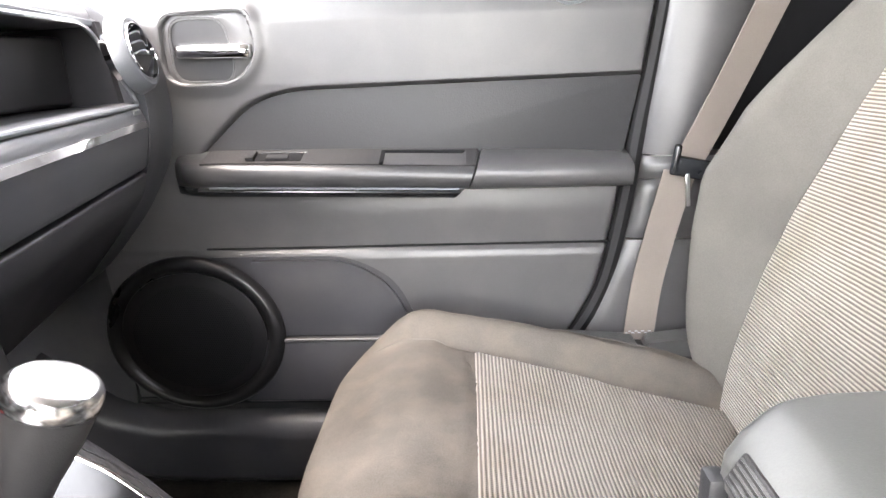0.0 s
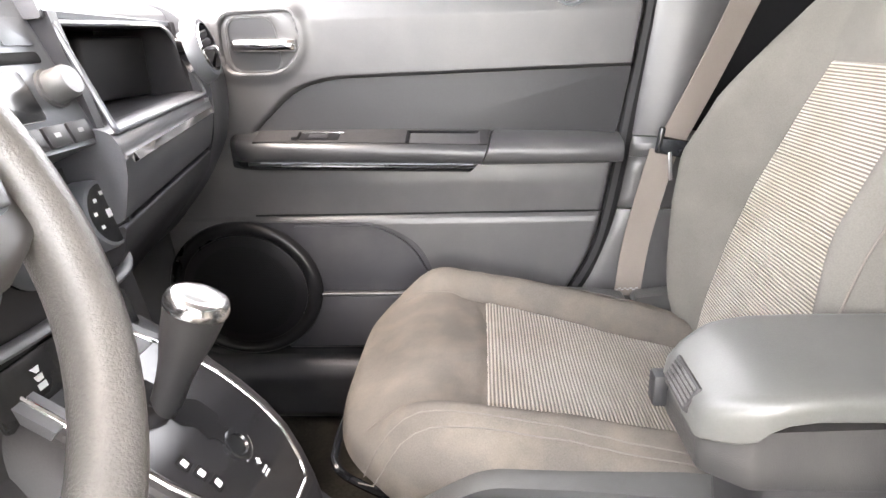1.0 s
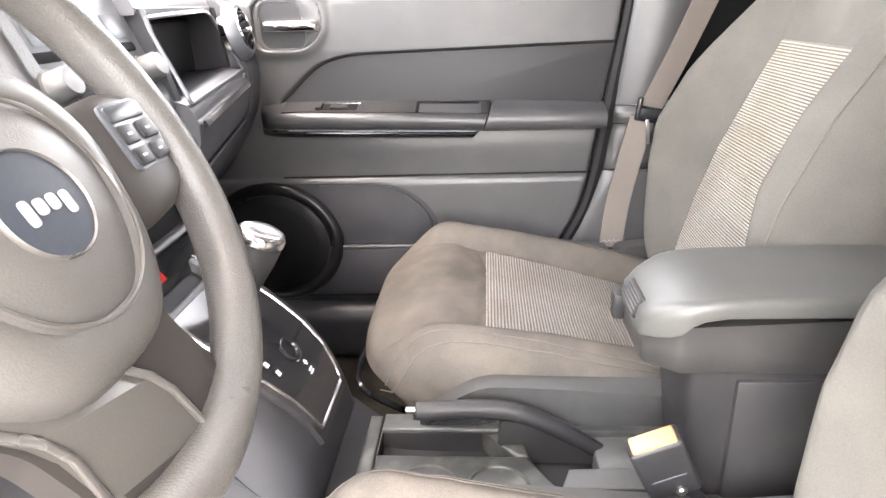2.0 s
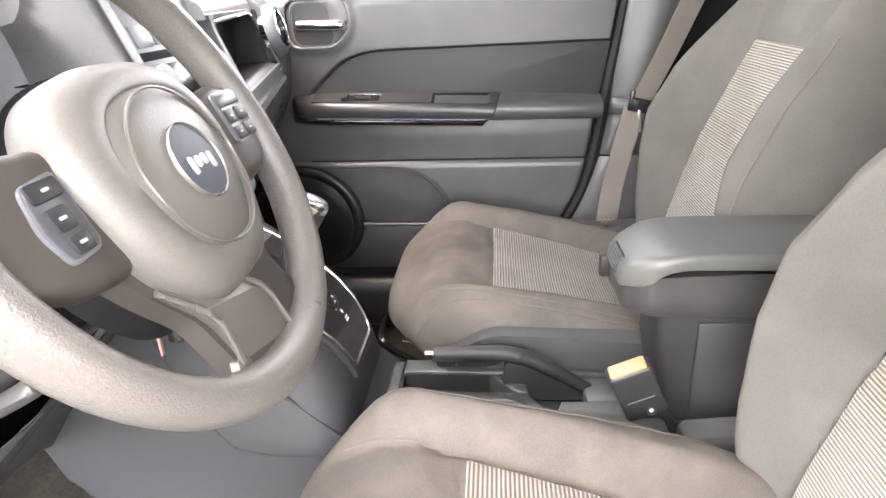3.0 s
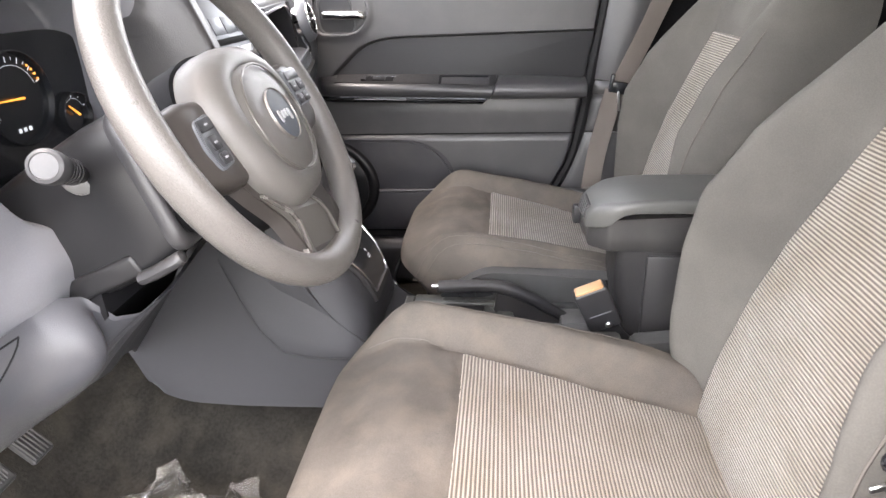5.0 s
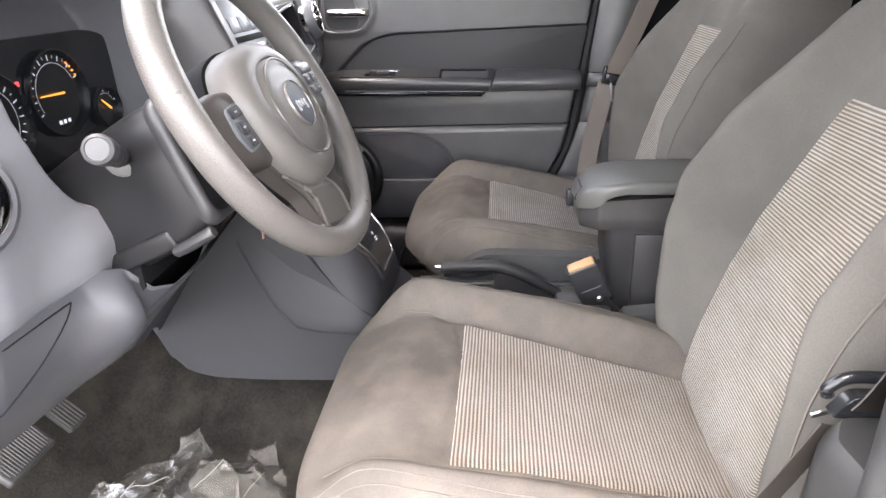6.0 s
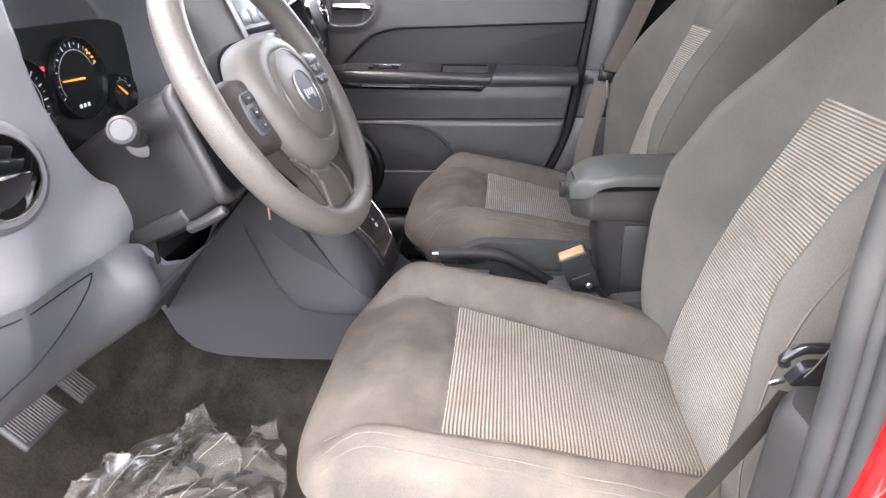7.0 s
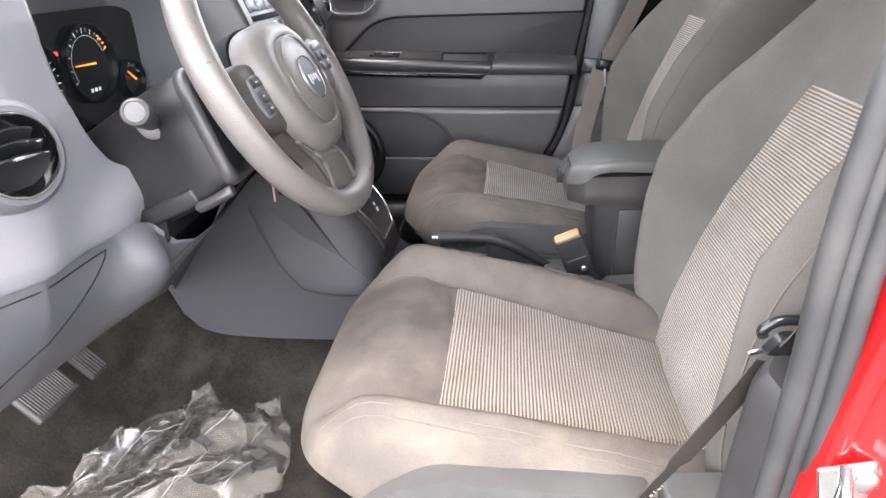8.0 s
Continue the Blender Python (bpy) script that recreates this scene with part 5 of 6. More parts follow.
# side spokes with switch pods
for s in (-1, 1):
    bm = bmesh.new()
    rings = []
    for a, b0, b1, h0, h1 in ((0.080, -0.056, 0.026, -0.03, 0.006), (0.105, -0.058, 0.034, -0.024, 0.012), (0.135, -0.054, 0.037, -0.018, 0.0135), (0.158, -0.044, 0.033, -0.013, 0.010), (0.174, -0.036, 0.027, -0.010, 0.004), (0.184, -0.030, 0.022, -0.008, 0.002)):
        rings.append([bm.verts.new(on_wheel(s * a, b, h)) for b, h in rounded([(b0, h0), (b1, h0), (b1, h1), (b0, h1)], 0.013, 5)])
    stitch(bm, rings)
    spoke = part("side_spoke", bm, SPOKE_SIDE, wheel, "dark brown plastic side spoke", 60)
    bm = bmesh.new()
    outline = rounded([(0.113, 0.026), (0.160, 0.026), (0.164, -0.002), (0.156, -0.023), (0.113, -0.023)] if s > 0 else [(-0.109, 0.018), (-0.141, 0.015), (-0.147, -0.012), (-0.142, -0.035), (-0.112, -0.033)], 0.006, 4)
    pc = (0.138, 0.002) if s > 0 else (-0.129, -0.009)
    prism(bm, outline, lambda a, b, h: on_wheel(a, b, 0.0105 + h), 0.0042, 0.0012)
    pod = part("switch_pod", bm, SILVER, spoke, "silver-rimmed switch pod")
    bm = bmesh.new()
    prism(bm, [(pc[0] + (a - pc[0]) * 0.88, pc[1] + (b - pc[1]) * 0.91) for a, b in outline], lambda a, b, h: on_wheel(a, b, 0.0140 + h), 0.0016, 0.0006)
    part("pod_face", bm, POD_GREY, pod, "dark grey switch face")
    if s > 0:
        cells = ((0.1255, 0.002, 0.018, 0.014), (0.1490, 0.002, 0.020, 0.014), (0.1255, -0.0145, 0.018, 0.013), (0.1470, -0.0145, 0.018, 0.013), (0.1365, 0.0175, 0.042, 0.012))
    else:
        cells = ((-0.1265, 0.0085, 0.026, 0.012), (-0.1290, -0.009, 0.016, 0.015), (-0.1275, -0.025, 0.016, 0.012))
    for k, (a, b, w, t) in enumerate(cells):
        bm = bmesh.new()
        prism(bm, rounded([(a - w / 2, b - t / 2), (a + w / 2, b - t / 2), (a + w / 2, b + t / 2), (a - w / 2, b + t / 2)], 0.003, 3), lambda p, q, h: on_wheel(p, q, 0.0154 + h), 0.0018, 0.0008)
        key = part("button", bm, POD_GREY if w > 0.03 else DARK_PLASTIC, pod)
        if w < 0.03:
            bm = bmesh.new()
            prism(bm, rounded([(a - 0.003, b - 0.001), (a + 0.003, b - 0.001), (a + 0.003, b + 0.001), (a - 0.003, b + 0.001)], 0.0008, 2), lambda p, q, h: on_wheel(p, q, 0.0172 + h), 0.0004, 0)
            part("button_mark", bm, LIGHT_MARK, pod)
# lower spoke: a dark plate from pad to rim, a faceted satin bridge on it between two bright edges
LOWER_PLATE = rounded([(-0.118, -0.040), (-0.096, -0.078), (-0.074, -0.108), (-0.064, -0.150), (-0.058, -0.182), (0.048, -0.186), (0.076, -0.160), (0.060, -0.112), (0.062, -0.055)], 0.012, 4)
bm = bmesh.new()
prism(bm, LOWER_PLATE, lambda a, b, h: on_wheel(a, b, h - 0.016 - 0.05 * max(0.0, -0.11 - b)), 0.018, 0.003, 2)
lower = part("lower_spoke", bm, SPOKE_SIDE, wheel, "dark brown lower spoke plate", 50)
bm = bmesh.new()
edge_l = [(-0.094, -0.076), (-0.072, -0.106), (-0.064, -0.122), (-0.058, -0.156)]
edge_r = [(-0.020, -0.092), (0.004, -0.124), (0.012, -0.138), (0.026, -0.176)]
rings = []
for (la, lb), (ra, rb), h in zip(edge_l, edge_r, (0.006, 0.0125, 0.010, 0.000)):
    rings.append([bm.verts.new(on_wheel(la + (ra - la) * q, lb + (rb - lb) * q, k)) for q, k in ((0.0, h - 0.014), (0.0, h - 0.001), (0.06, h), (0.94, h), (1.0, h - 0.001), (1.0, h - 0.014))])
stitch(bm, rings)
part("spoke_bridge", bm, SPOKE, lower, "satin grey faceted bridge", 20)
for edge in (edge_l, edge_r):
    bm = bmesh.new()
    tube(bm, [on_wheel(a, b, h) for (a, b), h in zip(edge, (0.0062, 0.0122, 0.0100, 0.001))], 0.0046, 10, flat=0.55)
    part("spoke_edge", bm, SPOKE_EDGE, lower, "satin silver spoke edge")
    bm = bmesh.new()
    lathe(bm, [(0.0, 0.0), (0.010, 0.001), (0.012, 0.004), (0.009, 0.009), (0.0, 0.010)], on_wheel(edge[-1][0], edge[-1][1] - 0.004, -0.008), WN, 16)
    part("spoke_end", bm, WHEEL_SKIN, lower)

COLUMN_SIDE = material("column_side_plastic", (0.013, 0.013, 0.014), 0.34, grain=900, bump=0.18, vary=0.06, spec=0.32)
column = thing("steering_column", (-0.36, -0.058, 0.74), "dark plastic steering column shroud with stalk and tilt lever", "steering column")
bm = bmesh.new()
rings = []
for t, w, up, dn in ((0.078, 0.088, 0.046, 0.062), (0.075, 0.100, 0.056, 0.072), (0.077, 0.108, 0.062, 0.079), (0.085, 0.112, 0.066, 0.084), (0.13, 0.110, 0.068, 0.092), (0.20, 0.106, 0.066, 0.092), (0.30, 0.100, 0.06, 0.080)):
    rings.append([bm.verts.new(on_wheel(a, b, -t - 0.15 * (0.03 - b) * max(0.0, 1 - t / 0.25))) for a, b in rounded([(-w, -dn), (w, -dn), (w * 0.9, up), (-w * 0.9, up)], 0.024, 6)])
stitch(bm, rings)
part("shroud", bm, COLUMN_SIDE, column, "dark shroud with a rounded edge, its highlight a separate lighter band")
bm = bmesh.new()
rings = []
for t, w, up, dn in ((0.045, 0.050, 0.046, 0.050), (0.060, 0.066, 0.052, 0.064), (0.0705, 0.096, 0.053, 0.069), (0.073, 0.1045, 0.059, 0.076), (0.10, 0.080, 0.056, 0.072)):
    rings.append([bm.verts.new(on_wheel(a, b, -t - 0.15 * (0.03 - b) * max(0.0, 1 - t / 0.25))) for a, b in rounded([(-w, -dn), (w, -dn), (w * 0.9, up), (-w * 0.9, up)], 0.022, 5)])
stitch(bm, rings)
part("shroud_face", bm, SPEAKER_BLACK, column, "black rear face of the shroud")
# lighter band over the rounded edge: its highlight is put into colour
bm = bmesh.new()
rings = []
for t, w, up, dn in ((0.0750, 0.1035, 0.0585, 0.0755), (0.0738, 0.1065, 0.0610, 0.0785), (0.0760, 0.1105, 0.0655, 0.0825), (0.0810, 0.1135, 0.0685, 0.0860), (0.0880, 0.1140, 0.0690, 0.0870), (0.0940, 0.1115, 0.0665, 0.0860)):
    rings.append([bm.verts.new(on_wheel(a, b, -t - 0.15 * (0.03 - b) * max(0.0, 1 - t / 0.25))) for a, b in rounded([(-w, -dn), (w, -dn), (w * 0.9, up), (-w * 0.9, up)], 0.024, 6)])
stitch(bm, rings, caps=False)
part("shroud_edge_highlight", bm, VINYL, column, "rounded rear edge of the shroud, highlight put into its lighter grey", 60)
bm = bmesh.new()
lathe(bm, [(0.062, -0.07), (0.062, -0.04), (0.05, -0.03)], on_wheel(0, -0.01, 0.0), WN, 36)
part("collar", bm, DARK_PLASTIC, column)
bm = bmesh.new()
base, tip = Vector((-0.357, -0.150, 0.818)), Vector((-0.320, -0.248, 0.856))
ax = (tip - base).normalized()
lathe(bm, [(0.022, 0.0), (0.021, 0.012), (0.014, 0.016), (0.0, 0.017)], base - ax * 0.006, ax, 24)
part("stalk_boot", bm, CONSOLE_GREY, column)
bm = bmesh.new()
lathe(bm, [(r * 0.8, h) for r, h in ((0.0, -0.01), (0.012, 0.0), (0.0125, 0.03), (0.0165, 0.034), (0.0165, 0.040), (0.0145, 0.041), (0.0165, 0.044), (0.0165, 0.050), (0.0145, 0.051), (0.0165, 0.054), (0.0170, 0.060), (0.0150, 0.061), (0.0172, 0.064), (0.0178, 0.070), (0.0160, 0.071), (0.0185, 0.075), (0.0190, 0.086), (0.0, 0.087))], base, ax, 28)
BRIGHT_GREY = material("stalk_end_plastic", (0.045, 0.045, 0.047), 0.45, bump=0.1)
stalk = part("light_stalk", bm, DARK_PLASTIC, column, "black ridged light stalk")
bm = bmesh.new()
lathe(bm, [(r * 0.8, h) for r, h in ((0.0150, 0.084), (0.0198, 0.0845), (0.0202, 0.097), (0.0190, 0.1015), (0.0150, 0.1035), (0.0140, 0.1025), (0.0, 0.1035))], base, ax, 28)
part("stalk_cap", bm, BRIGHT_GREY, stalk, "grey cap")
# tilt lever under the shroud
bm = bmesh.new()
box(bm, (-0.356, -0.156, 0.705), (0.100, 0.026, 0.026), 0.006, 3, Matrix.Rotation(radians(-24), 3, "Y"))
lever_arm = part("lever_arm", bm, COLUMN_SIDE, column)
bm = bmesh.new()
tube(bm, spline([(-0.310, -0.166, 0.709), (-0.292, -0.168, 0.717), (-0.272, -0.168, 0.728), (-0.258, -0.165, 0.736)], 5), [0.008] + [0.011] * 13 + [0.010, 0.005], 12, flat=0.7)
part("tilt_lever", bm, VINYL, lever_arm, "dark grey tilt lever grip")
# dark slot below: a solid black block painted as its deep shade
bm = bmesh.new()
prism(bm, [(-0.50, 0.60), (-0.402, 0.60), (-0.380, 0.64), (-0.362, 0.66), (-0.362, 0.69), (-0.50, 0.71)], lambda a, c, h: Vector((a, -0.165 + h, c)), 0.20, 0.0)
part("slot", bm, BLACK, column)
TAG = material("faded_red_tag", (0.42, 0.24, 0.21), 0.6)
# key in the switch
key = thing("ignition_key", (-0.26, 0.0, 0.69), "black car key with a faded red tag hanging below", "key")
bm = bmesh.new()
tube(bm, [(-0.285, 0.005, 0.71), (-0.262, 0.003, 0.700)], 0.008, 12)
part("key_barrel", bm, SPOKE, key)
bm = bmesh.new()
box(bm, (-0.258, 0.0, 0.685), (0.014, 0.008, 0.036), 0.003)
part("key_head", bm, GLOSS_BLACK, key)
bm = bmesh.new()
box(bm, (-0.268, -0.012, 0.682), (0.002, 0.005, 0.045), 0.0008)
part("key_tag", bm, TAG, key)

# ---- centre console ----
console = thing("center_console", (-0.05, YC, 0.28), "grey plastic centre console with gear plate, tray and armrest box", "console")
YK = 0.282
bm = bmesh.new()
rings = []
for x, near, far, foot, top, zb in ((-0.60, 0.10, 0.10, 0.112, 0.64, 0.60), (-0.43, 0.100, 0.108, 0.116, 0.690, 0.62), (-0.395, 0.098, 0.112, 0.122, 0.690, 0.575), (-0.365, 0.094, 0.116, 0.134, 0.676, 0.512), (-0.335, 0.092, 0.118, 0.140, 0.660, 0.452), (-0.30, 0.090, 0.120, 0.141, 0.635, 0.410), (-0.26, 0.089, 0.122, 0.141, 0.601, 0.402), (-0.23, 0.088, 0.124, 0.140, 0.572, 0.400), (-0.205, 0.085, 0.124, 0.138, 0.545, 0.400), (-0.185, 0.082, 0.122, 0.135, 0.517, 0.400), (-0.170, 0.078, 0.118, 0.130, 0.488, 0.400), (-0.158, 0.074, 0.112, 0.124, 0.460, 0.400), (-0.148, 0.070, 0.104, 0.116, 0.42, 0.398)):
    rings.append([bm.verts.new(Vector((x, YK + a, z))) for a, z in rounded([(-foot, zb), (-foot * 0.992, zb + 0.12 * (top - zb)), (-near - 0.62 * (foot - near), zb + 0.55 * (top - zb)), (-near, top), (far, top), (max(foot, far + 0.004), zb + 0.3 * (top - zb)), (max(foot, far), zb)], [0.012, 0.04, 0.06, 0.022, 0.012, 0.05, 0.012], 6)])
stitch(bm, rings)
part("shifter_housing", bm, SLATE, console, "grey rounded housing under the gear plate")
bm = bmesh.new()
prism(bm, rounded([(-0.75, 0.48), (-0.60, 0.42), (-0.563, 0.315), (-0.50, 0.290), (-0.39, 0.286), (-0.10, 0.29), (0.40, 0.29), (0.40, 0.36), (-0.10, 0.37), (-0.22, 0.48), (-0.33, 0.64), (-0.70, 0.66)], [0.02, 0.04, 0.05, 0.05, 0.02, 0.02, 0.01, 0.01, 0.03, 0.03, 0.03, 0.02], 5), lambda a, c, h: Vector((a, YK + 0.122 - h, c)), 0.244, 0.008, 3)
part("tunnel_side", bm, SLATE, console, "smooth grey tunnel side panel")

# gear plate, bowed down towards the rear
BOW = [Vector((x, 0, z)) for x, z in ((-0.40, 0.70), (-0.335, 0.665), (-0.30, 0.640), (-0.26, 0.606), (-0.23, 0.577), (-0.205, 0.550), (-0.185, 0.522), (-0.170, 0.493), (-0.158, 0.465), (-0.150, 0.440), (-0.145, 0.42))]
BOW_S = [0.0]
for p, q in zip(BOW, BOW[1:]):
    BOW_S.append(BOW_S[-1] + (q - p).length)


def plate(a, s, h=0.0):
    """A point of the plate: a across, s along its bow from the front, h above it."""
    x, z = interp(s, BOW_S, [p.x for p in BOW]), interp(s, BOW_S, [p.z for p in BOW])
    d = Vector((interp(s + 0.012, BOW_S, [p.x for p in BOW]) - interp(s - 0.012, BOW_S, [p.x for p in BOW]), 0, interp(s + 0.012, BOW_S, [p.z for p in BOW]) - interp(s - 0.012, BOW_S, [p.z for p in BOW]))).normalized()
    return Vector((x, YK + a, z)) + Vector((-d.z, 0, d.x)) * h


def plate_near(s):
    return interp(s, [0.02, 0.10, 0.17, 0.22, 0.265, 0.30, 0.34], [-0.062, -0.062, -0.061, -0.055, -0.043, -0.032, -0.022])


def plate_far(s):
    return interp(s, [0.02, 0.107, 0.15, 0.19, 0.24, 0.285, 0.318, 0.34], [0.060, 0.072, 0.086, 0.095, 0.097, 0.095, 0.089, 0.082])


def plate_slab(bm, s0, s1, grow, h0, h1, n=34, m=9):
    pos = lambda u, v, h: plate(plate_near(u) - grow + (plate_far(u) - plate_near(u) + 2 * grow) * v, u, h)
    sheet(bm, lambda u, v: pos(u, v, h1 - (0.003 if v < 0.01 or v > 0.99 else 0)), lin(s0, s1, n), [0.0, 0.02] + lin(0.1, 0.9, m) + [0.98, 1.0], lambda u, v: pos(u, v, h0))


bm = bmesh.new()
plate_slab(bm, 0.124, 0.352, 0.013, -0.02, 0.004)
bezel_p = part("plate_rim", bm, COLUMN_BLACK, console, "black gear plate surround")
PLATE_SKIN = material("satin_black_plate", (0.014, 0.014, 0.016), 0.16, bump=0, rough_vary=0.03, spec=0.6)
bm = bmesh.new()
plate_slab(bm, 0.1245, 0.337, -0.001, -0.01, 0.0055)
part("gear_plate", bm, PLATE_SKIN, bezel_p, "satin black gear plate")
# open pocket between the plate and the dash
bm = bmesh.new()


def pocket_point(u, v):
    a = plate_near(u) - 0.013 + (plate_far(u) - plate_near(u) + 0.026) * v
    inside = min(u - 0.072, 0.117 - u, a + 0.050, 0.056 - a)
    return plate(a, u, 0.005 - 0.024 * smooth(inside / 0.008))


sheet(bm, pocket_point, lin(0.02, 0.1235, 52), lin(0, 1, 64), lambda u, v: plate(plate_near(u) - 0.012 + (plate_far(u) - plate_near(u) + 0.024) * v, u, -0.022))
part("front_pocket", bm, DASH_DARK, bezel_p, "open storage pocket ahead of the gear plate", 60)
edge_line = [(plate_far(q), q) for q in lin(0.03, 0.332, 30)] + [(plate_far(0.337) - 0.003, 0.3375)] + [(plate_far(0.338) + (plate_near(0.338) - plate_far(0.338)) * q, 0.3385) for q in lin(0.08, 0.92, 8)] + [(plate_near(0.337) + 0.003, 0.3375)] + [(plate_near(q), q) for q in lin(0.332, 0.03, 30)]
bm = bmesh.new()
tube(bm, [plate(p, q, 0.004) for p, q in edge_line], 0.0030, 8)
part("plate_line", bm, SATIN_CHROME, bezel_p, "chrome line round the plate")
bm = bmesh.new()
prism(bm, rounded([(0.0, 0.142), (0.024, 0.142), (0.030, 0.180), (0.042, 0.192), (0.043, 0.216), (0.034, 0.222), (0.038, 0.235), (0.018, 0.240), (0.018, 0.228), (0.010, 0.222), (0.012, 0.204), (0.004, 0.196), (0.002, 0.172)], 0.003, 2), lambda a, s, h: plate(a, s, h + 0.0056), 0.0008, 0.0)
part("gate", bm, BLACK, bezel_p)
bm = bmesh.new()
lathe(bm, [(0.0165, -0.004), (0.0165, 0.0026), (0.014, 0.0034), (0.0115, 0.0034), (0.010, 0.001), (0, 0.001)], plate(0.029, 0.248, 0.0045), plate(0.029, 0.248, 1) - plate(0.029, 0.248, 0), 28)
part("gate_hub", bm, GLOSS_BLACK, bezel_p)
bm = bmesh.new()
tube(bm, [plate(0.029 + 0.018 * math.cos(q), 0.248 + 0.018 * math.sin(q), 0.006) for q in lin(0.2, 1.9, 12)], 0.0009, 6)
part("hub_edge", bm, SATIN_CHROME, bezel_p)
for k in range(3):
    p0, s0 = -0.030 + 0.0035 * k, 0.2165 + 0.017 * k
    bm = bmesh.new()
    prism(bm, rounded([(p0 - 0.006, s0 - 0.0065), (p0 + 0.006, s0 - 0.0065), (p0 + 0.006, s0 + 0.0065), (p0 - 0.006, s0 + 0.0065)], 0.002), lambda a, c, h: plate(a, c, h + 0.0056), 0.0008, 0)
    cell = part("plate_mark", bm, BLACK, bezel_p)
    bm = bmesh.new()
    prism(bm, rounded([(p0 - 0.003, s0 - 0.0035), (p0 + 0.003, s0 - 0.0035), (p0 + 0.003, s0 + 0.0035), (p0 - 0.003, s0 + 0.0035)], 0.001), lambda a, c, h: plate(a, c, h + 0.0065), 0.0006, 0)
    part("mark_light", bm, WHITE_MARK, cell)
bm = bmesh.new()
for a, s_, w, t in ((0.033, 0.2745, 0.002, 0.007), (0.033, 0.2745, 0.006, 0.002), (0.032, 0.2845, 0.010, 0.0024), (0.032, 0.2890, 0.010, 0.0024)):
    prism(bm, [(a - w / 2, s_ - t / 2), (a + w / 2, s_ - t / 2), (a + w / 2, s_ + t / 2), (a - w / 2, s_ + t / 2)], lambda p, c, h: plate(p, c, h + 0.0058), 0.0006, 0)
part("gear_letters", bm, WHITE_MARK, bezel_p)

shifter = thing("gear_lever", (-0.27, 0.288, 0.6), "black gear lever with a chrome-topped knob", "gear lever")
k0, k1 = Vector((-0.262, 0.288, 0.585)), Vector((-0.208, 0.304, 0.713))
ax = (k1 - k0).normalized()
L = (k1 - k0).length
bm = bmesh.new()
lathe(bm, [(0.011, -0.01), (0.011, 0.026), (0.0145, 0.032), (0.0150, 0.052), (0.0175, 0.072), (0.0238, L - 0.040), (0.0272, L - 0.0145)], k0, ax, 32)
part("grip", bm, DARK_PLASTIC, shifter, "soft black grip")
bm = bmesh.new()
lathe(bm, [(0.0271, L - 0.0155), (0.0285, L - 0.0135), (0.0283, L - 0.008), (0.0270, L - 0.0035), (0.0250, L - 0.0010), (0.0225, L + 0.0004), (0.014, L - 0.0010), (0.0, L - 0.0020)], k0, ax, 36)
part("cap", bm, SATIN_CHROME, shifter, "polished chrome cap")

# tray: raised plate round a dark pocket and the handbrake slot
bm = bmesh.new()
box(bm, (0.09, YC + 0.01, 0.345), (0.52, 0.20, 0.02), 0.002)
part("tray_floor", bm, COLUMN_BLACK, console, "black tray floor")


def tray_piece(poly, top=0.400, low_z=0.352, mat=TRAY, name="tray_rim", r=0.005):
    b = bmesh.new()
    prism(b, poly, lambda x, y, h: Vector((x, y, low_z + h)), top - low_z, r, 3)
    return part(name, b, mat, console)


tray_piece([(-0.124, 0.185), (-0.104, 0.185), (-0.104, 0.385), (-0.124, 0.385)])
tray_piece([(-0.1035, 0.185), (0.35, 0.185), (0.35, 0.243), (0.12, 0.243), (0.095, 0.303), (-0.1035, 0.303)])
tray_piece([(-0.1035, 0.350), (0.30, 0.350), (0.30, 0.386), (-0.1035, 0.386)], 0.403)
tray_piece([(0.036, 0.3495), (0.078, 0.3035), (0.095, 0.3035), (0.088, 0.3495)])
tray_piece([(0.130, 0.2435), (0.24, 0.2435), (0.24, 0.283), (0.142, 0.276)], 0.4035, mat=CONSOLE_GREY, name="tray_plate", r=0.003)
tray_piece([(0.18, 0.285), (0.30, 0.285), (0.30, 0.3495), (0.18, 0.3495)], 0.396, mat=CONSOLE_GREY)
tray_piece([(-0.1035, 0.3475), (0.035, 0.3475), (0.035, 0.3495), (-0.1035, 0.3495)], 0.3985, mat=COLUMN_BLACK, name="pocket_wall", r=0)
tray_piece([(-0.1035, 0.3035), (-0.1015, 0.3035), (-0.1015, 0.3475), (-0.1035, 0.3475)], 0.3985, mat=COLUMN_BLACK, name="pocket_wall", r=0)
for x in (-0.03, 0.055):
    bm = bmesh.new()
    lathe(bm, [(0.040, 0), (0.040, 0.002), (0.037, 0.003), (0.035, 0.0008), (0, 0.0008)], (x, 0.244, 0.3995), (0, 0, 1), 36)
    part("cup_ring", bm, TRAY, console, "shallow cup holder ring")

# armrest box on its post
bm = bmesh.new()
rings = []
for z, x0, x1, w in ((0.36, 0.282, 0.52, 0.060), (0.42, 0.274, 0.52, 0.060), (0.50, 0.262, 0.53, 0.061), (0.5645, 0.262, 0.53, 0.062)):
    rings.append([bm.verts.new(Vector((x, YC + 0.015 + a, z))) for x, a in rounded([(x0, -w), (x1, -w), (x1, w), (x0, w)], 0.02, 4)])
stitch(bm, rings)
post = part("armrest_post", bm, COLUMN_BLACK, console)
bm = bmesh.new()
box(bm, (0.400, YC + 0.015 - 0.0625, 0.462), (0.18, 0.012, 0.19), 0.004)
part("post_panel", bm, COLUMN_BLACK, post)
YA = YC + 0.022


def lid_edge(x):
    return interp(x, [0.20, 0.236, 0.246, 0.256, 0.268, 0.29, 0.6], [0.598, 0.604, 0.609, 0.621, 0.628, 0.632, 0.633])


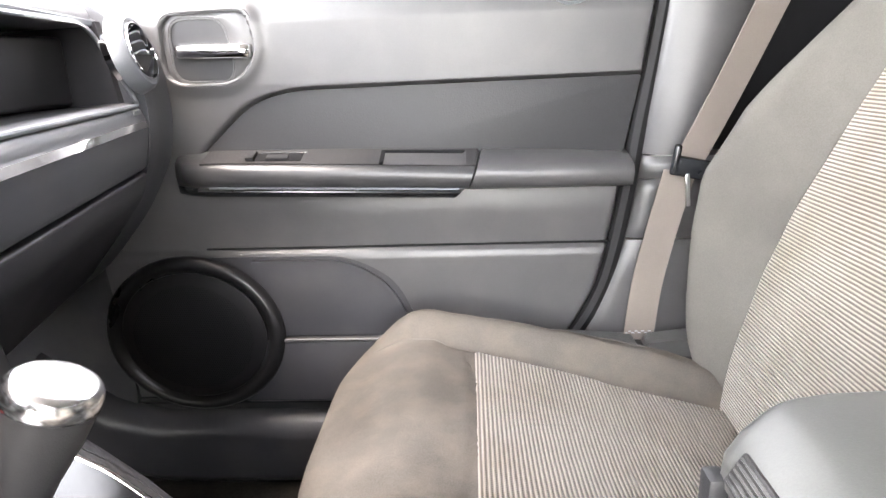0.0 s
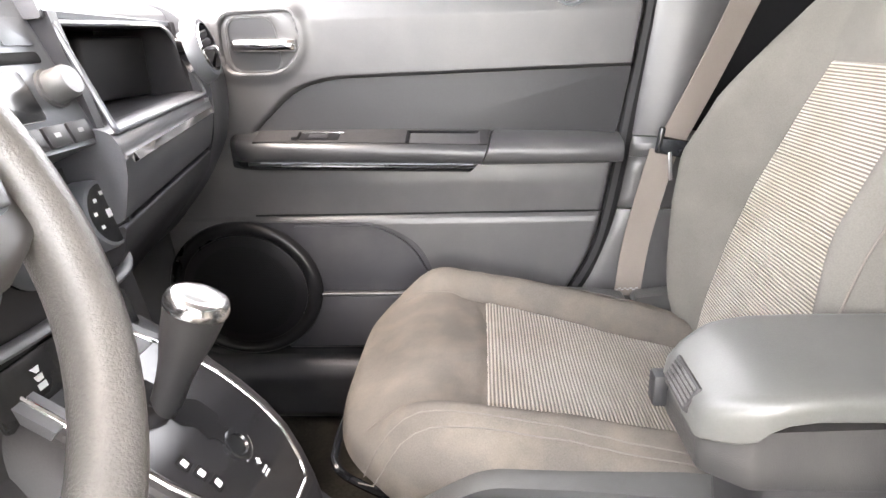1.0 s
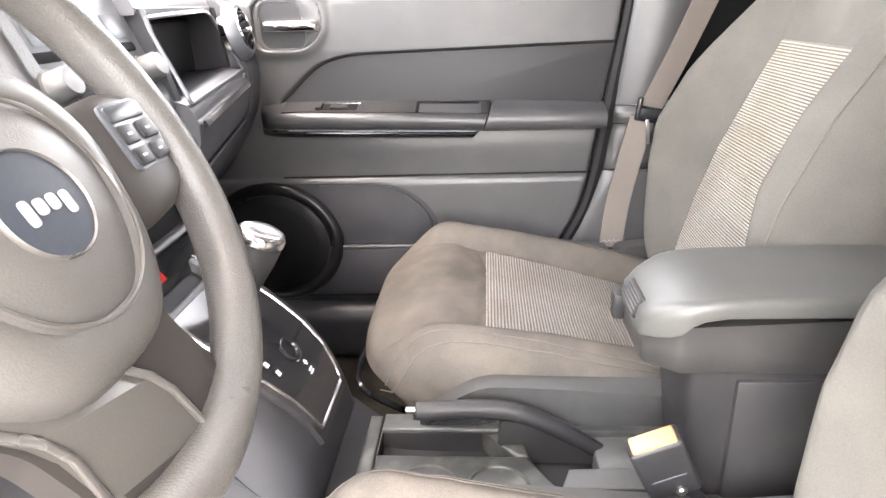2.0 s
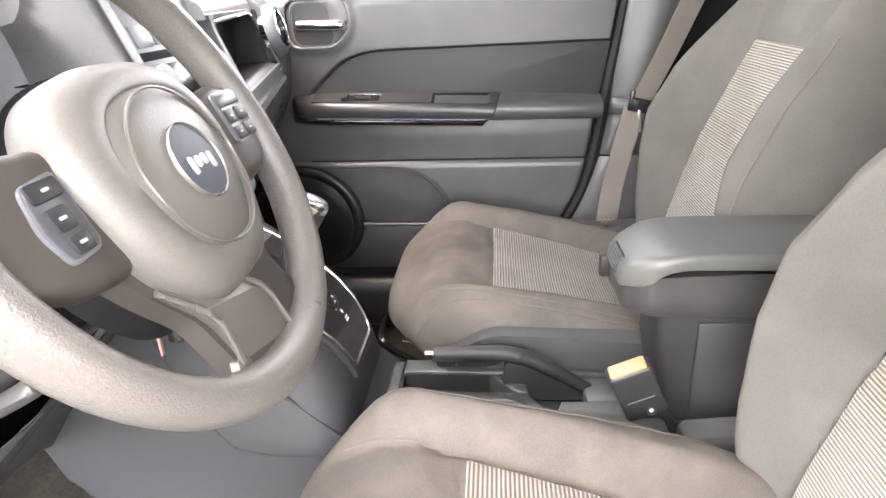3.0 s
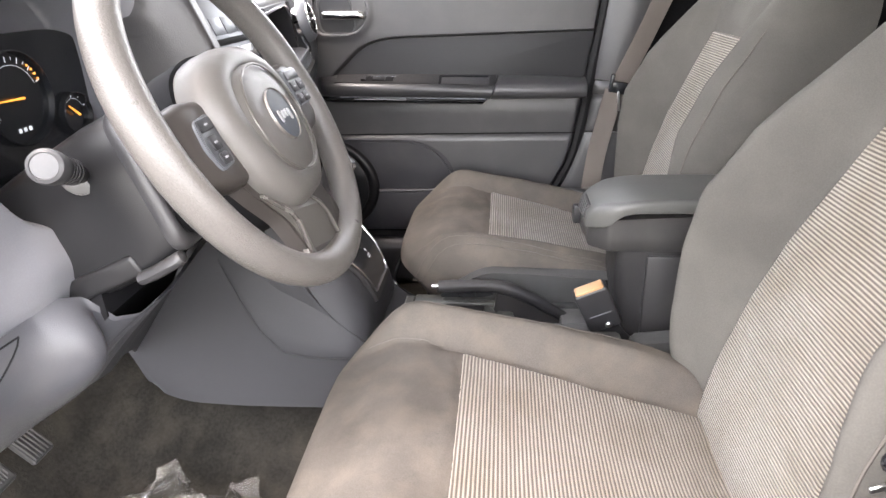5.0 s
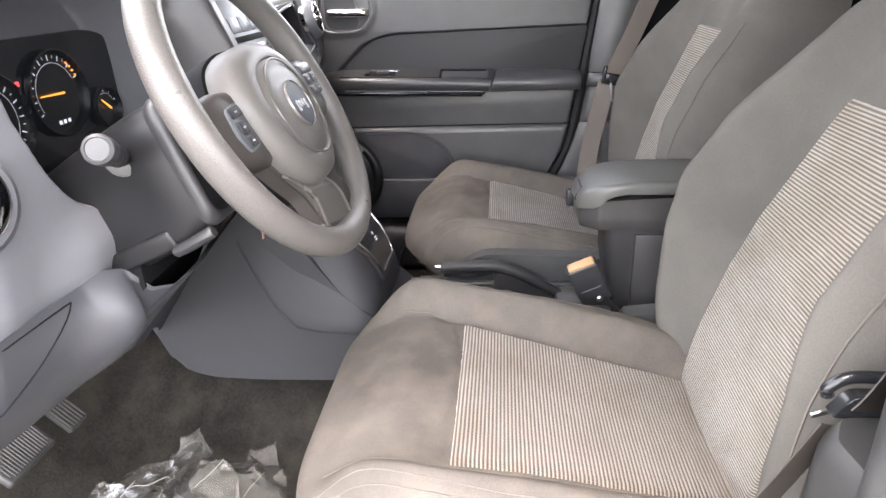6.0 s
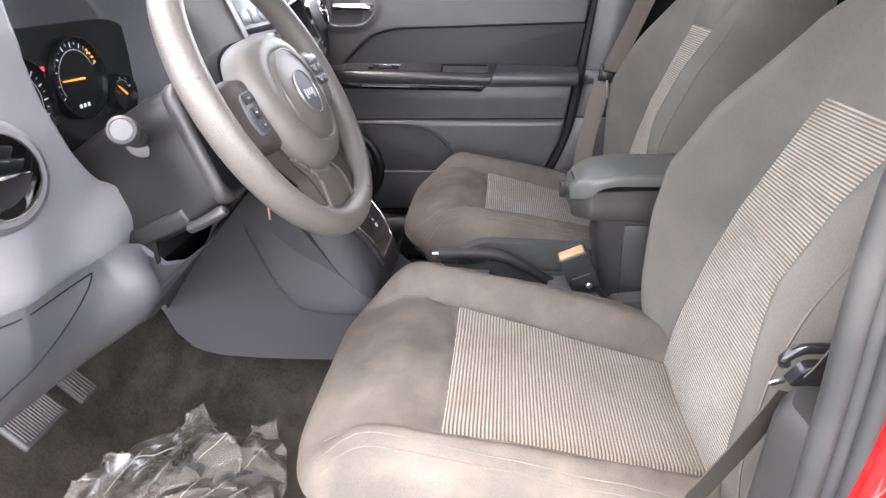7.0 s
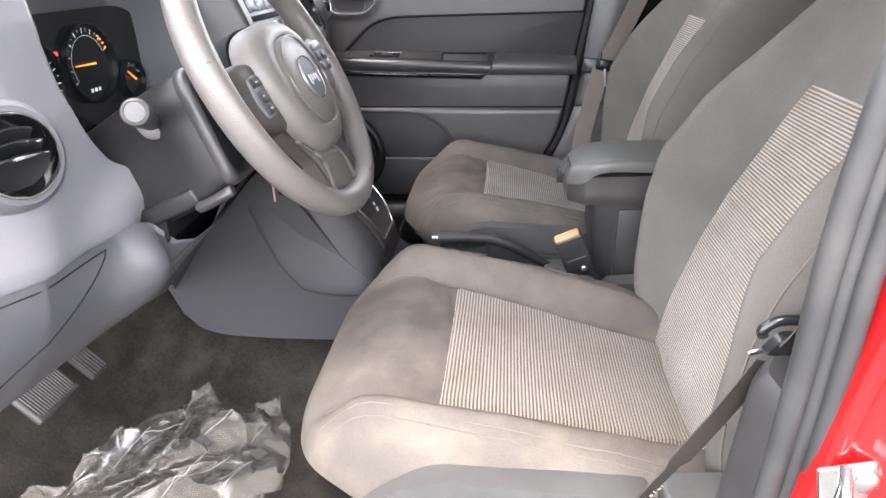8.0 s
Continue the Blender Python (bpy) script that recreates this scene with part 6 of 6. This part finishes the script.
BIN = rounded([(0.213, 0.268), (0.246, 0.241), (0.60, 0.240), (0.60, 0.384), (0.246, 0.384), (0.211, 0.356)], [0.006, 0.006, 0.004, 0.004, 0.012, 0.006], 3)
bm = bmesh.new()
rings = []
for z, g in ((0.5630, 0.94), (0.5640, 0.97), (0.568, 0.992), (0.588, 1.0), (0.592, 0.992)):
    rings.append([bm.verts.new(Vector((0.40 + (x - 0.40) * (1 - (1 - g) * 0.4), YA + (y - YA) * g, z))) for x, y in BIN])
rings.append([bm.verts.new(Vector((0.40 + (x - 0.40) * 0.998, YA + (y - YA) * 0.985, lid_edge(x) + 0.003))) for x, y in BIN])
stitch(bm, rings)
binbox = part("armrest_bin", bm, BIN_GREY, console, "dark grey storage bin under the armrest", 25)
bm = bmesh.new()
rings = []
for x, z1, w in ((0.2085, 0.613, 0.046), (0.212, 0.624, 0.052), (0.224, 0.636, 0.060), (0.236, 0.642, 0.066), (0.248, 0.6465, 0.0725), (0.256, 0.648, 0.0745), (0.268, 0.650, 0.0755), (0.29, 0.653, 0.076), (0.33, 0.655, 0.076), (0.60, 0.655, 0.076)):
    rings.append([bm.verts.new(Vector((x, YA + a, z))) for a, z in rounded([(-w, lid_edge(x)), (w, lid_edge(x)), (w, z1), (-w, z1)], [0.003, 0.003, 0.016, 0.016], 5)])
stitch(bm, rings)
lid = part("armrest_lid", bm, LID_SKIN, console, "smooth dark vinyl armrest lid")
rot = Matrix.Rotation(radians(-62), 3, "Y")
bm = bmesh.new()
box(bm, (0.2145, 0.315, 0.6185), (0.026, 0.060, 0.010), 0.002, 2, rot)
latch = part("lid_latch", bm, COLUMN_BLACK, lid, "black ribbed lid latch")
bm = bmesh.new()
for k in range(5):
    box(bm, Vector((0.2145, 0.315, 0.6185)) + rot @ Vector((-0.009 + 0.0045 * k, 0, 0.0052)), (0.0022, 0.054, 0.002), 0.0007, 1, rot)
part("latch_ribs", bm, CONSOLE_GREY, latch)
bm = bmesh.new()
box(bm, (0.206, YA + 0.047, 0.588), (0.016, 0.020, 0.034), 0.004)
part("bin_clip", bm, DARK_PLASTIC, binbox)

# handbrake
brake = thing("handbrake", (0.15, YC + 0.04, 0.39), "black handbrake lever with a moulded grip and push button", "handbrake")
yb = YC + 0.04
bm = bmesh.new()
tube(bm, spline([(-0.045, yb, 0.447), (0.0, yb, 0.449), (0.05, yb, 0.450), (0.08, yb, 0.446), (0.11, yb, 0.434), (0.15, yb, 0.412), (0.195, yb, 0.382)], 5), [0.0095] * 10 + [0.012] * 6 + [0.0125] * 10 + [0.011] * 5, 14)
part("lever", bm, DARK_PLASTIC, brake)
bm = bmesh.new()
tube(bm, spline([(-0.050, yb, 0.4485), (-0.046, yb, 0.4485), (0.0, yb, 0.4505), (0.05, yb, 0.4515), (0.078, yb, 0.447), (0.086, yb, 0.442)], 4), [0.009, 0.0105, 0.0115, 0.012, 0.0125] + [0.0125] * 11 + [0.013, 0.013, 0.0125, 0.012, 0.011], 16)
grip_h = part("grip", bm, COLUMN_BLACK, brake, "glossy black moulded grip")
bm = bmesh.new()
prism(bm, rounded([(-0.046, 0.428), (0.03, 0.4285), (0.055, 0.4345), (0.05, 0.442), (-0.046, 0.440)], 0.003), lambda a, c, h: Vector((a, yb - 0.004 + h, c)), 0.008, 0.001)
part("grip_rib", bm, GLOSS_BLACK, grip_h)
bm = bmesh.new()
tube(bm, [(-0.064, yb, 0.449), (-0.046, yb, 0.449)], 0.0048, 12)
part("push_button", bm, CHROME, brake)
bm = bmesh.new()
prism(bm, rounded([(0.055, 0.40), (0.06, 0.438), (0.12, 0.425), (0.185, 0.385), (0.185, 0.37), (0.10, 0.37)], 0.006), lambda a, c, h: Vector((a, yb - 0.006 + h, c)), 0.012, 0.002)
part("lever_web", bm, COLUMN_BLACK, brake)


# ---- belts and buckles ----
def build_buckle(c, name_label):
    t = thing("belt_buckle", tuple(c), name_label, "seat belt buckle", group="buckles")
    m = Matrix.Rotation(radians(-24), 3, "Y") @ Matrix.Rotation(radians(14), 3, "X")
    b = bmesh.new()
    box(b, c, (0.056, 0.026, 0.088), 0.005, 3, m)
    bd = part("body", b, DARK_PLASTIC, t, "black buckle body")
    b = bmesh.new()
    box(b, c + m @ Vector((0, 0, 0.042)), (0.047, 0.020, 0.010), 0.003, 2, m)
    part("release_button", b, ORANGE, bd, "faded orange release button")
    b = bmesh.new()
    lathe(b, [(0.006, 0), (0.006, 0.002), (0.004, 0.004), (0, 0.004)], c + m @ Vector((0.006, -0.013, -0.034)), m @ Vector((0, -1, 0)), 16)
    part("rivet", b, STEEL, bd)
    b = bmesh.new()
    prism(b, [(-0.018, -0.02), (0.018, -0.02), (0.018, -0.018), (-0.018, -0.018)], lambda p, q, h: c + m @ Vector((p, -0.013 - h, q + 0.012)), 0.0006, 0)
    part("mark", b, PLASTIC, bd)
    b = bmesh.new()
    ribbon(b, [c + m @ Vector((0.0, 0, -0.042)), c + m @ Vector((0.012, 0, -0.10)), c + m @ Vector((0.02, 0, -0.15))], 0.036, m @ Vector((1, 0, 0)), 0.006)
    part("strap", b, DARK_PLASTIC, t)
    return t


bm = bmesh.new()
box(bm, (0.305, 0.178, 0.398), (0.115, 0.022, 0.012), 0.003, 2, Matrix.Rotation(radians(-3), 3, "Y"))
box(bm, (0.258, 0.178, 0.385), (0.014, 0.020, 0.03), 0.003, 2)
part("buckle_bracket", bm, SPOKE_EDGE, console, "grey metal bracket beside the seat")
build_buckle(Vector((0.226, 0.189, 0.488)), "black seat belt buckle with orange button beside the driver's seat")

belt = thing("seat_belt", (0.3, 0.92, 0.43), "grey-brown seat belt hanging by the passenger pillar", "seat belt", group="belts")
bm = bmesh.new()
ribbon(bm, spline([(0.60, 0.88, 1.34), (0.53, 0.885, 1.15), (0.452, 0.895, 0.95), (0.41, 0.905, 0.84), (0.366, 0.915, 0.735)], 6), 0.050, (1, 0.25, 0))
part("upper_webbing", bm, WEBBING, belt)
bm = bmesh.new()
ribbon(bm, spline([(0.353, 0.918, 0.715), (0.335, 0.922, 0.63), (0.318, 0.924, 0.54), (0.309, 0.922, 0.455), (0.309, 0.93, 0.40)], 6), 0.050, (1, 0.1, 0))
lower_w = part("lower_webbing", bm, WEBBING, belt)
for k in range(9):
    bm = bmesh.new()
    box(bm, (0.288 + 0.0052 * k, 0.9195, 0.452 + 0.003 * (k % 2)), (0.0045, 0.0016, 0.0014), 0, 1)
    part("stitch", bm, LIGHT_MARK, lower_w)
bm = bmesh.new()
box(bm, (0.366, 0.909, 0.722), (0.056, 0.014, 0.030), 0.005, 3, Matrix.Rotation(radians(12), 3, "Y"))
box(bm, (0.342, 0.906, 0.735), (0.010, 0.012, 0.046), 0.004, 3, Matrix.Rotation(radians(8), 3, "Y"))
tongue = part("latch_plate", bm, GLOSS_BLACK, belt, "black latch plate")
bm = bmesh.new()
box(bm, (0.362, 0.903, 0.69), (0.006, 0.003, 0.05), 0.001, 1, Matrix.Rotation(radians(-6), 3, "Y"))
part("tongue", bm, STEEL, tongue)
bm = bmesh.new()
box(bm, (0.36, 0.905, 0.425), (0.12, 0.06, 0.012), 0.004, 2, Matrix.Rotation(radians(8), 3, "Y"))
part("anchor_cover", bm, DARK_PLASTIC, belt)

# ---- driver's pillar, belt and sill ----
dp = thing("pillar_driver", (0.4, -0.45, 0.2), "grey plastic pillar trim with door seal and red painted body edge", "pillar", "structure")
bm = bmesh.new()
rings = []
for z, dx in ((0.16, -0.045), (0.30, -0.022), (0.45, -0.008), (0.56, -0.003), (0.617, 0.0), (0.632, 0.004), (0.641, 0.014)):
    rings.append([bm.verts.new(Vector((x + dx, y, z + 0.03 * (x - 0.33)))) for x, y in rounded([(0.329, -0.388), (0.336, -0.446), (0.55, -0.446), (0.55, -0.36), (0.345, -0.36)], 0.008, 4)])
stitch(bm, rings)
part("lower_trim", bm, PILLAR_TRIM, dp, "scuffed dark grey lower trim")
bm = bmesh.new()
rings = []
for z, dx in ((0.64, 0.0), (0.80, -0.004), (1.0, 0.015), (1.38, 0.06)):
    rings.append([bm.verts.new(Vector((x + dx, y, z))) for x, y in rounded([(0.372, -0.39), (0.357, -0.440), (0.60, -0.440), (0.60, -0.37)], 0.008, 4)])
stitch(bm, rings)
part("upper_trim", bm, PILLAR_TRIM, dp)
for dx, y, r in ((0.337, -0.450, 0.0105), (0.350, -0.455, 0.0075), (0.361, -0.462, 0.0085)):
    bm = bmesh.new()
    tube(bm, spline([(dx - 0.035, y, 0.10), (dx - 0.012, y, 0.36), (dx, y, 0.53), (dx + 0.002, y, 0.68), (dx + 0.001, y, 0.80), (dx + 0.008, y, 0.93), (dx + 0.05, y + 0.01, 1.36)], 6), r, 12)
    part("door_seal", bm, SEAL, dp, "soft grey door seal")
bm = bmesh.new()


def red_edge(u, v):
    x = interp(v, [0.1, 0.36, 0.53, 0.68, 0.77, 0.90, 1.36], [0.305, 0.332, 0.347, 0.362, 0.374, 0.390, 0.445])
    c = u * math.pi * 0.5
    return Vector((x + 0.03 * math.sin(c * 0.5) + 0.05 * (1 - math.cos(c)) + 0.3 * max(0, u - 1), -0.455 - 0.055 * math.sin(min(c, math.pi / 2)) - 0.01 * math.sin(u * 9), v))


sheet(bm, red_edge, lin(0, 2.0, 30), lin(0.0, 1.38, 40), lambda u, v: red_edge(u, v) + Vector((0.06, 0.04, 0)))
part("red_body_edge", bm, RED_PAINT, dp, "glossy red painted pillar")
striker = part("striker_plate", box(bmesh.new(), (0.378, -0.492, 0.592), (0.045, 0.006, 0.075), 0.004, 2, Matrix.Rotation(radians(-14), 3, "Y")), STEEL, dp, "bright steel striker plate")
bm = bmesh.new()
tube(bm, spline([(0.368, -0.495, 0.625), (0.355, -0.520, 0.622), (0.345, -0.530, 0.610), (0.345, -0.530, 0.580), (0.355, -0.520, 0.565), (0.368, -0.495, 0.56)], 5), 0.006, 10)
part("striker_loop", bm, CHROME, striker, "bright door striker loop")
for zz in (0.615, 0.572):
    bm = bmesh.new()
    lathe(bm, [(0.010, 0.0), (0.010, 0.004), (0.007, 0.006), (0.0, 0.006)], (0.385, -0.494, zz), (0, -1, 0), 18)
    part("striker_bolt", bm, STEEL, striker)
dbelt = thing("seat_belt", (0.36, -0.36, 0.45), "dark brown seat belt running down beside the driver's seat", "seat belt", group="belts")
bm = bmesh.new()
ribbon(bm, spline([(0.60, -0.37, 1.30), (0.52, -0.37, 1.1), (0.44, -0.372, 0.85), (0.392, -0.37, 0.70), (0.372, -0.368, 0.655)], 6), 0.048, [(0.9, 0.4, 0)] * 25)
part("upper_webbing", bm, WEBBING_DARK, dbelt)
bm = bmesh.new()
ribbon(bm, spline([(0.352, -0.362, 0.635), (0.325, -0.362, 0.575), (0.292, -0.365, 0.515), (0.262, -0.362, 0.455), (0.25, -0.36, 0.42)], 6), 0.028, [(0.75, 0.3, -0.4)] * 14 + [(0.6, 0.5, -0.4)] * 6 + [(0.3, 0.8, -0.3)] * 5)
lower_d = part("lower_webbing", bm, WEBBING_DARK, dbelt)
for k in range(6):
    bm = bmesh.new()
    box(bm, (0.252 + 0.004 * k, -0.376 + 0.001 * k, 0.452 + 0.004 * k), (0.0042, 0.002, 0.0012), 0.0004, 1, Matrix.Rotation(radians(-25 + 50 * (k % 2)), 3, "Y"))
    part("stitch", bm, WEBBING, lower_d)
bm = bmesh.new()
tube(bm, spline([(0.349, -0.350, 0.657), (0.348, -0.350, 0.664), (0.358, -0.351, 0.674), (0.374, -0.352, 0.6775), (0.41, -0.354, 0.677)], 5), 0.0055, 10)
part("latch_loop", bm, GLOSS_BLACK, dbelt, "black latch plate loop")
bm = bmesh.new()
prism(bm, rounded([(0.352, 0.640), (0.366, 0.661), (0.42, 0.661), (0.42, 0.640)], [0.003, 0.008, 0.003, 0.003]), lambda a, c, h: Vector((a, -0.345 - h, c)), 0.014, 0.004, 3)
part("latch_plate", bm, GLOSS_BLACK, dbelt)
bm = bmesh.new()
box(bm, (0.345, -0.352, 0.639), (0.014, 0.003, 0.006), 0.001, 1, Matrix.Rotation(radians(-20), 3, "Y"))
part("tongue", bm, STEEL, dbelt)

# ---- pedals ----
brk = thing("brake_pedal", (-0.69, -0.12, 0.30), "black ribbed rubber brake pedal", "pedal")
m = Matrix.Rotation(radians(-40), 3, "Y")
bm = bmesh.new()
box(bm, (-0.69, -0.110, 0.342), (0.014, 0.104, 0.078), 0.0068, 4, m)
pd = part("pad", bm, PEDAL_RUBBER, brk)
for k in range(16):
    bm = bmesh.new()
    box(bm, Vector((-0.69, -0.110, 0.342)) + m @ Vector((0.0072, -0.042 + 0.0056 * k, 0)), (0.003, 0.0020, 0.060 - 0.010 * (k in (0, 15))), 0.001, 1, m)
    part("rib", bm, RIB, pd)
bm = bmesh.new()
tube(bm, [(-0.70, -0.11, 0.33), (-0.78, -0.10, 0.45), (-0.82, -0.10, 0.62)], 0.010, 8)
part("arm", bm, DARK_PLASTIC, brk)
gas = thing("accelerator_pedal", (-0.70, 0.01, 0.27), "black ribbed accelerator pedal", "pedal")
m2 = Matrix.Rotation(radians(-42), 3, "Y")
bm = bmesh.new()
box(bm, (-0.71, 0.0, 0.348), (0.012, 0.045, 0.13), 0.005, 2, m2)
pd = part("pad", bm, PEDAL_RUBBER, gas)
for k in range(6):
    bm = bmesh.new()
    box(bm, Vector((-0.71, 0.0, 0.348)) + m2 @ Vector((0.007, -0.018 + 0.0072 * k, 0)), (0.004, 0.003, 0.12), 0.001, 1, m2)
    part("rib", bm, RIB, pd)
bm = bmesh.new()
tube(bm, [(-0.75, 0.0, 0.38), (-0.84, 0.0, 0.50), (-0.86, 0.0, 0.62)], 0.008, 8)
part("arm", bm, DARK_PLASTIC, gas)

# ---- crumpled polythene cover on the driver's floor ----
bag = thing("plastic_cover", (-0.45, -0.02, 0.15), "crumpled clear polythene cover with black print on the driver's floor", "plastic bag")
rng = random.Random(5)


folds = [(rng.uniform(0, math.pi), rng.uniform(-0.55, 0.55), rng.choice((-1, 1)) * rng.uniform(0.10, 0.30)) for k in range(22)]


jit = [[(rng.uniform(-0.45, 0.45), rng.uniform(-0.45, 0.45), rng.uniform(0, 1)) for j in range(41)] for i in range(41)]
spikes = [(rng.random(), rng.random(), rng.uniform(0.04, 0.08), rng.uniform(0.005, 0.020)) for k in range(30)]


def bag_point(u, v):
    y = -0.28 + 0.37 * v
    x0, x1 = interp(y, [-0.28, 0.09], [-0.72, -0.59]), interp(y, [-0.28, 0.09], [-0.25, -0.345])
    x = x0 + (x1 - x0) * u
    x += 0.05 * noise.noise(Vector((u * 2.5, v * 2.5, 1))) + 0.03 * noise.noise(Vector((u * 7, v * 7, 1)))
    y += 0.05 * noise.noise(Vector((u * 2.5, v * 2.5, 9))) + 0.03 * noise.noise(Vector((u * 7, v * 7, 9)))
    z = 0.0
    for a, c, k in folds:
        z += k * abs((u - 0.5) * math.cos(a) + (v - 0.5) * math.sin(a) - c)
    z = 0.028 + 0.06 * math.tanh(z * 0.35)
    for su, sv, r, hgt in spikes:
        z += hgt * max(0.0, 1 - math.hypot((u - su) * 0.37, (v - sv) * 0.33 * (0.5 + su)) / r) ** 1.5
    edge = smooth(min(u, 1 - u, v, 1 - v) / 0.10)
    return Vector((x, y, floor_height(x, y) + 0.006 + max(0.004, z) * (0.45 + 0.55 * edge)))


def crumpled(lift, squeeze, seed):
    """A sheet of film broken into flat facets that meet in sharp creases."""
    b = bmesh.new()
    n = 32
    g = []
    for i in range(n + 1):
        row_v = []
        for j in range(n + 1):
            du, dv, q = jit[(i * 7 + seed) % 41][(j + seed * 5) % 41]
            u = min(1, max(0, (i + (du if 0 < i < n else 0)) / n))
            v = min(1, max(0, (j + (dv if 0 < j < n else 0)) / n))
            p = bag_point(0.5 + (u - 0.5) * squeeze, 0.5 + (v - 0.5) * squeeze)
            row_v.append(b.verts.new(p + Vector((0.006 * du, 0.006 * dv, lift + 0.003 * (q - 0.4) + (0.008 * q if i in (0, n) or j in (0, n) else 0)))))
        g.append(row_v)
    for i in range(n):
        for j in range(n):
            p, q, r, w = g[i][j], g[i + 1][j], g[i + 1][j + 1], g[i][j + 1]
            if (i + j + seed) % 2:
                b.faces.new((p, q, r))
                b.faces.new((p, r, w))
            else:
                b.faces.new((p, q, w))
                b.faces.new((q, r, w))
    return b


film_bm = crumpled(0.007, 1.0, 1)
film_tree = BVHTree.FromBMesh(film_bm)
part("film", film_bm, FILM, bag, "clear crinkled film", 60)


def printed(name, text, size, x, y, ang):
    """Black print that lies on the film's folds."""
    ob = words(name, text, size, Matrix.Translation((x, y, 1.0)) @ Matrix.Rotation(radians(ang), 4, "Z"), PRINT, bag)
    for v in ob.data.vertices:
        hit = film_tree.ray_cast(Vector((v.co.x, v.co.y, 1.0)), Vector((0, 0, -1)))[0]
        v.co.z = (hit.z if hit else 0.20) + 0.0015
    return ob


for text, x, y, ang, size in (("DEALER MUST P", -0.545, -0.085, 82, 0.022), ("PROTECTIVE COVER", -0.512, -0.075, 80, 0.022), ("P", -0.405, 0.022, 70, 0.022)):
    printed("print", text, size, x, y, ang)
for x0, y0, ang, count in ((-0.462, -0.095, 76, 8), (-0.425, -0.060, 20, 8), (-0.440, 0.000, 28, 6), (-0.585, -0.120, 96, 7), (-0.372, -0.085, 100, 6)):
    bm = bmesh.new()
    d = Vector((math.cos(radians(ang)), math.sin(radians(ang)), 0))
    turn = Matrix.Rotation(radians(ang), 3, "Z")
    for k in range(count):
        hit = film_tree.ray_cast(Vector((x0, y0, 1.0)) + d * 0.0105 * k, Vector((0, 0, -1)))[0]
        if hit and k % 4 != 3:
            box(bm, hit + Vector((0, 0, 0.0015)), (0.0026, 0.009 - 0.002 * (k % 2), 0.0005), 0, 1, turn)
            box(bm, hit + Vector((0, 0, 0.0015)) + d * 0.0035, (0.0045, 0.0022, 0.0005), 0, 1, turn)
    part("faded_print", bm, PRINT, bag, "illegible black print")
for k in range(13):
    a, l, x, y = radians(rng.choice((35, 60, 75, 110)) + rng.uniform(-12, 12)), rng.uniform(0.04, 0.12), rng.uniform(-0.60, -0.36), rng.uniform(-0.20, 0.04)
    pts = []
    for q in lin(-0.5, 0.5, 14):
        hit = film_tree.ray_cast(Vector((x + math.cos(a) * l * q, y + math.sin(a) * l * q + 0.004 * math.sin(9 * q + k), 1.0)), Vector((0, 0, -1)))[0]
        if hit and hit.z < 0.6:
            pts.append(hit + Vector((0, 0, 0.0008)))
    if len(pts) > 5:
        bm = bmesh.new()
        tube(bm, pts, [0.0002] + [0.0004] * (len(pts) - 2) + [0.0002], 5)
        part("crease", bm, FILM_FOLD, bag, "milky crease in the film")
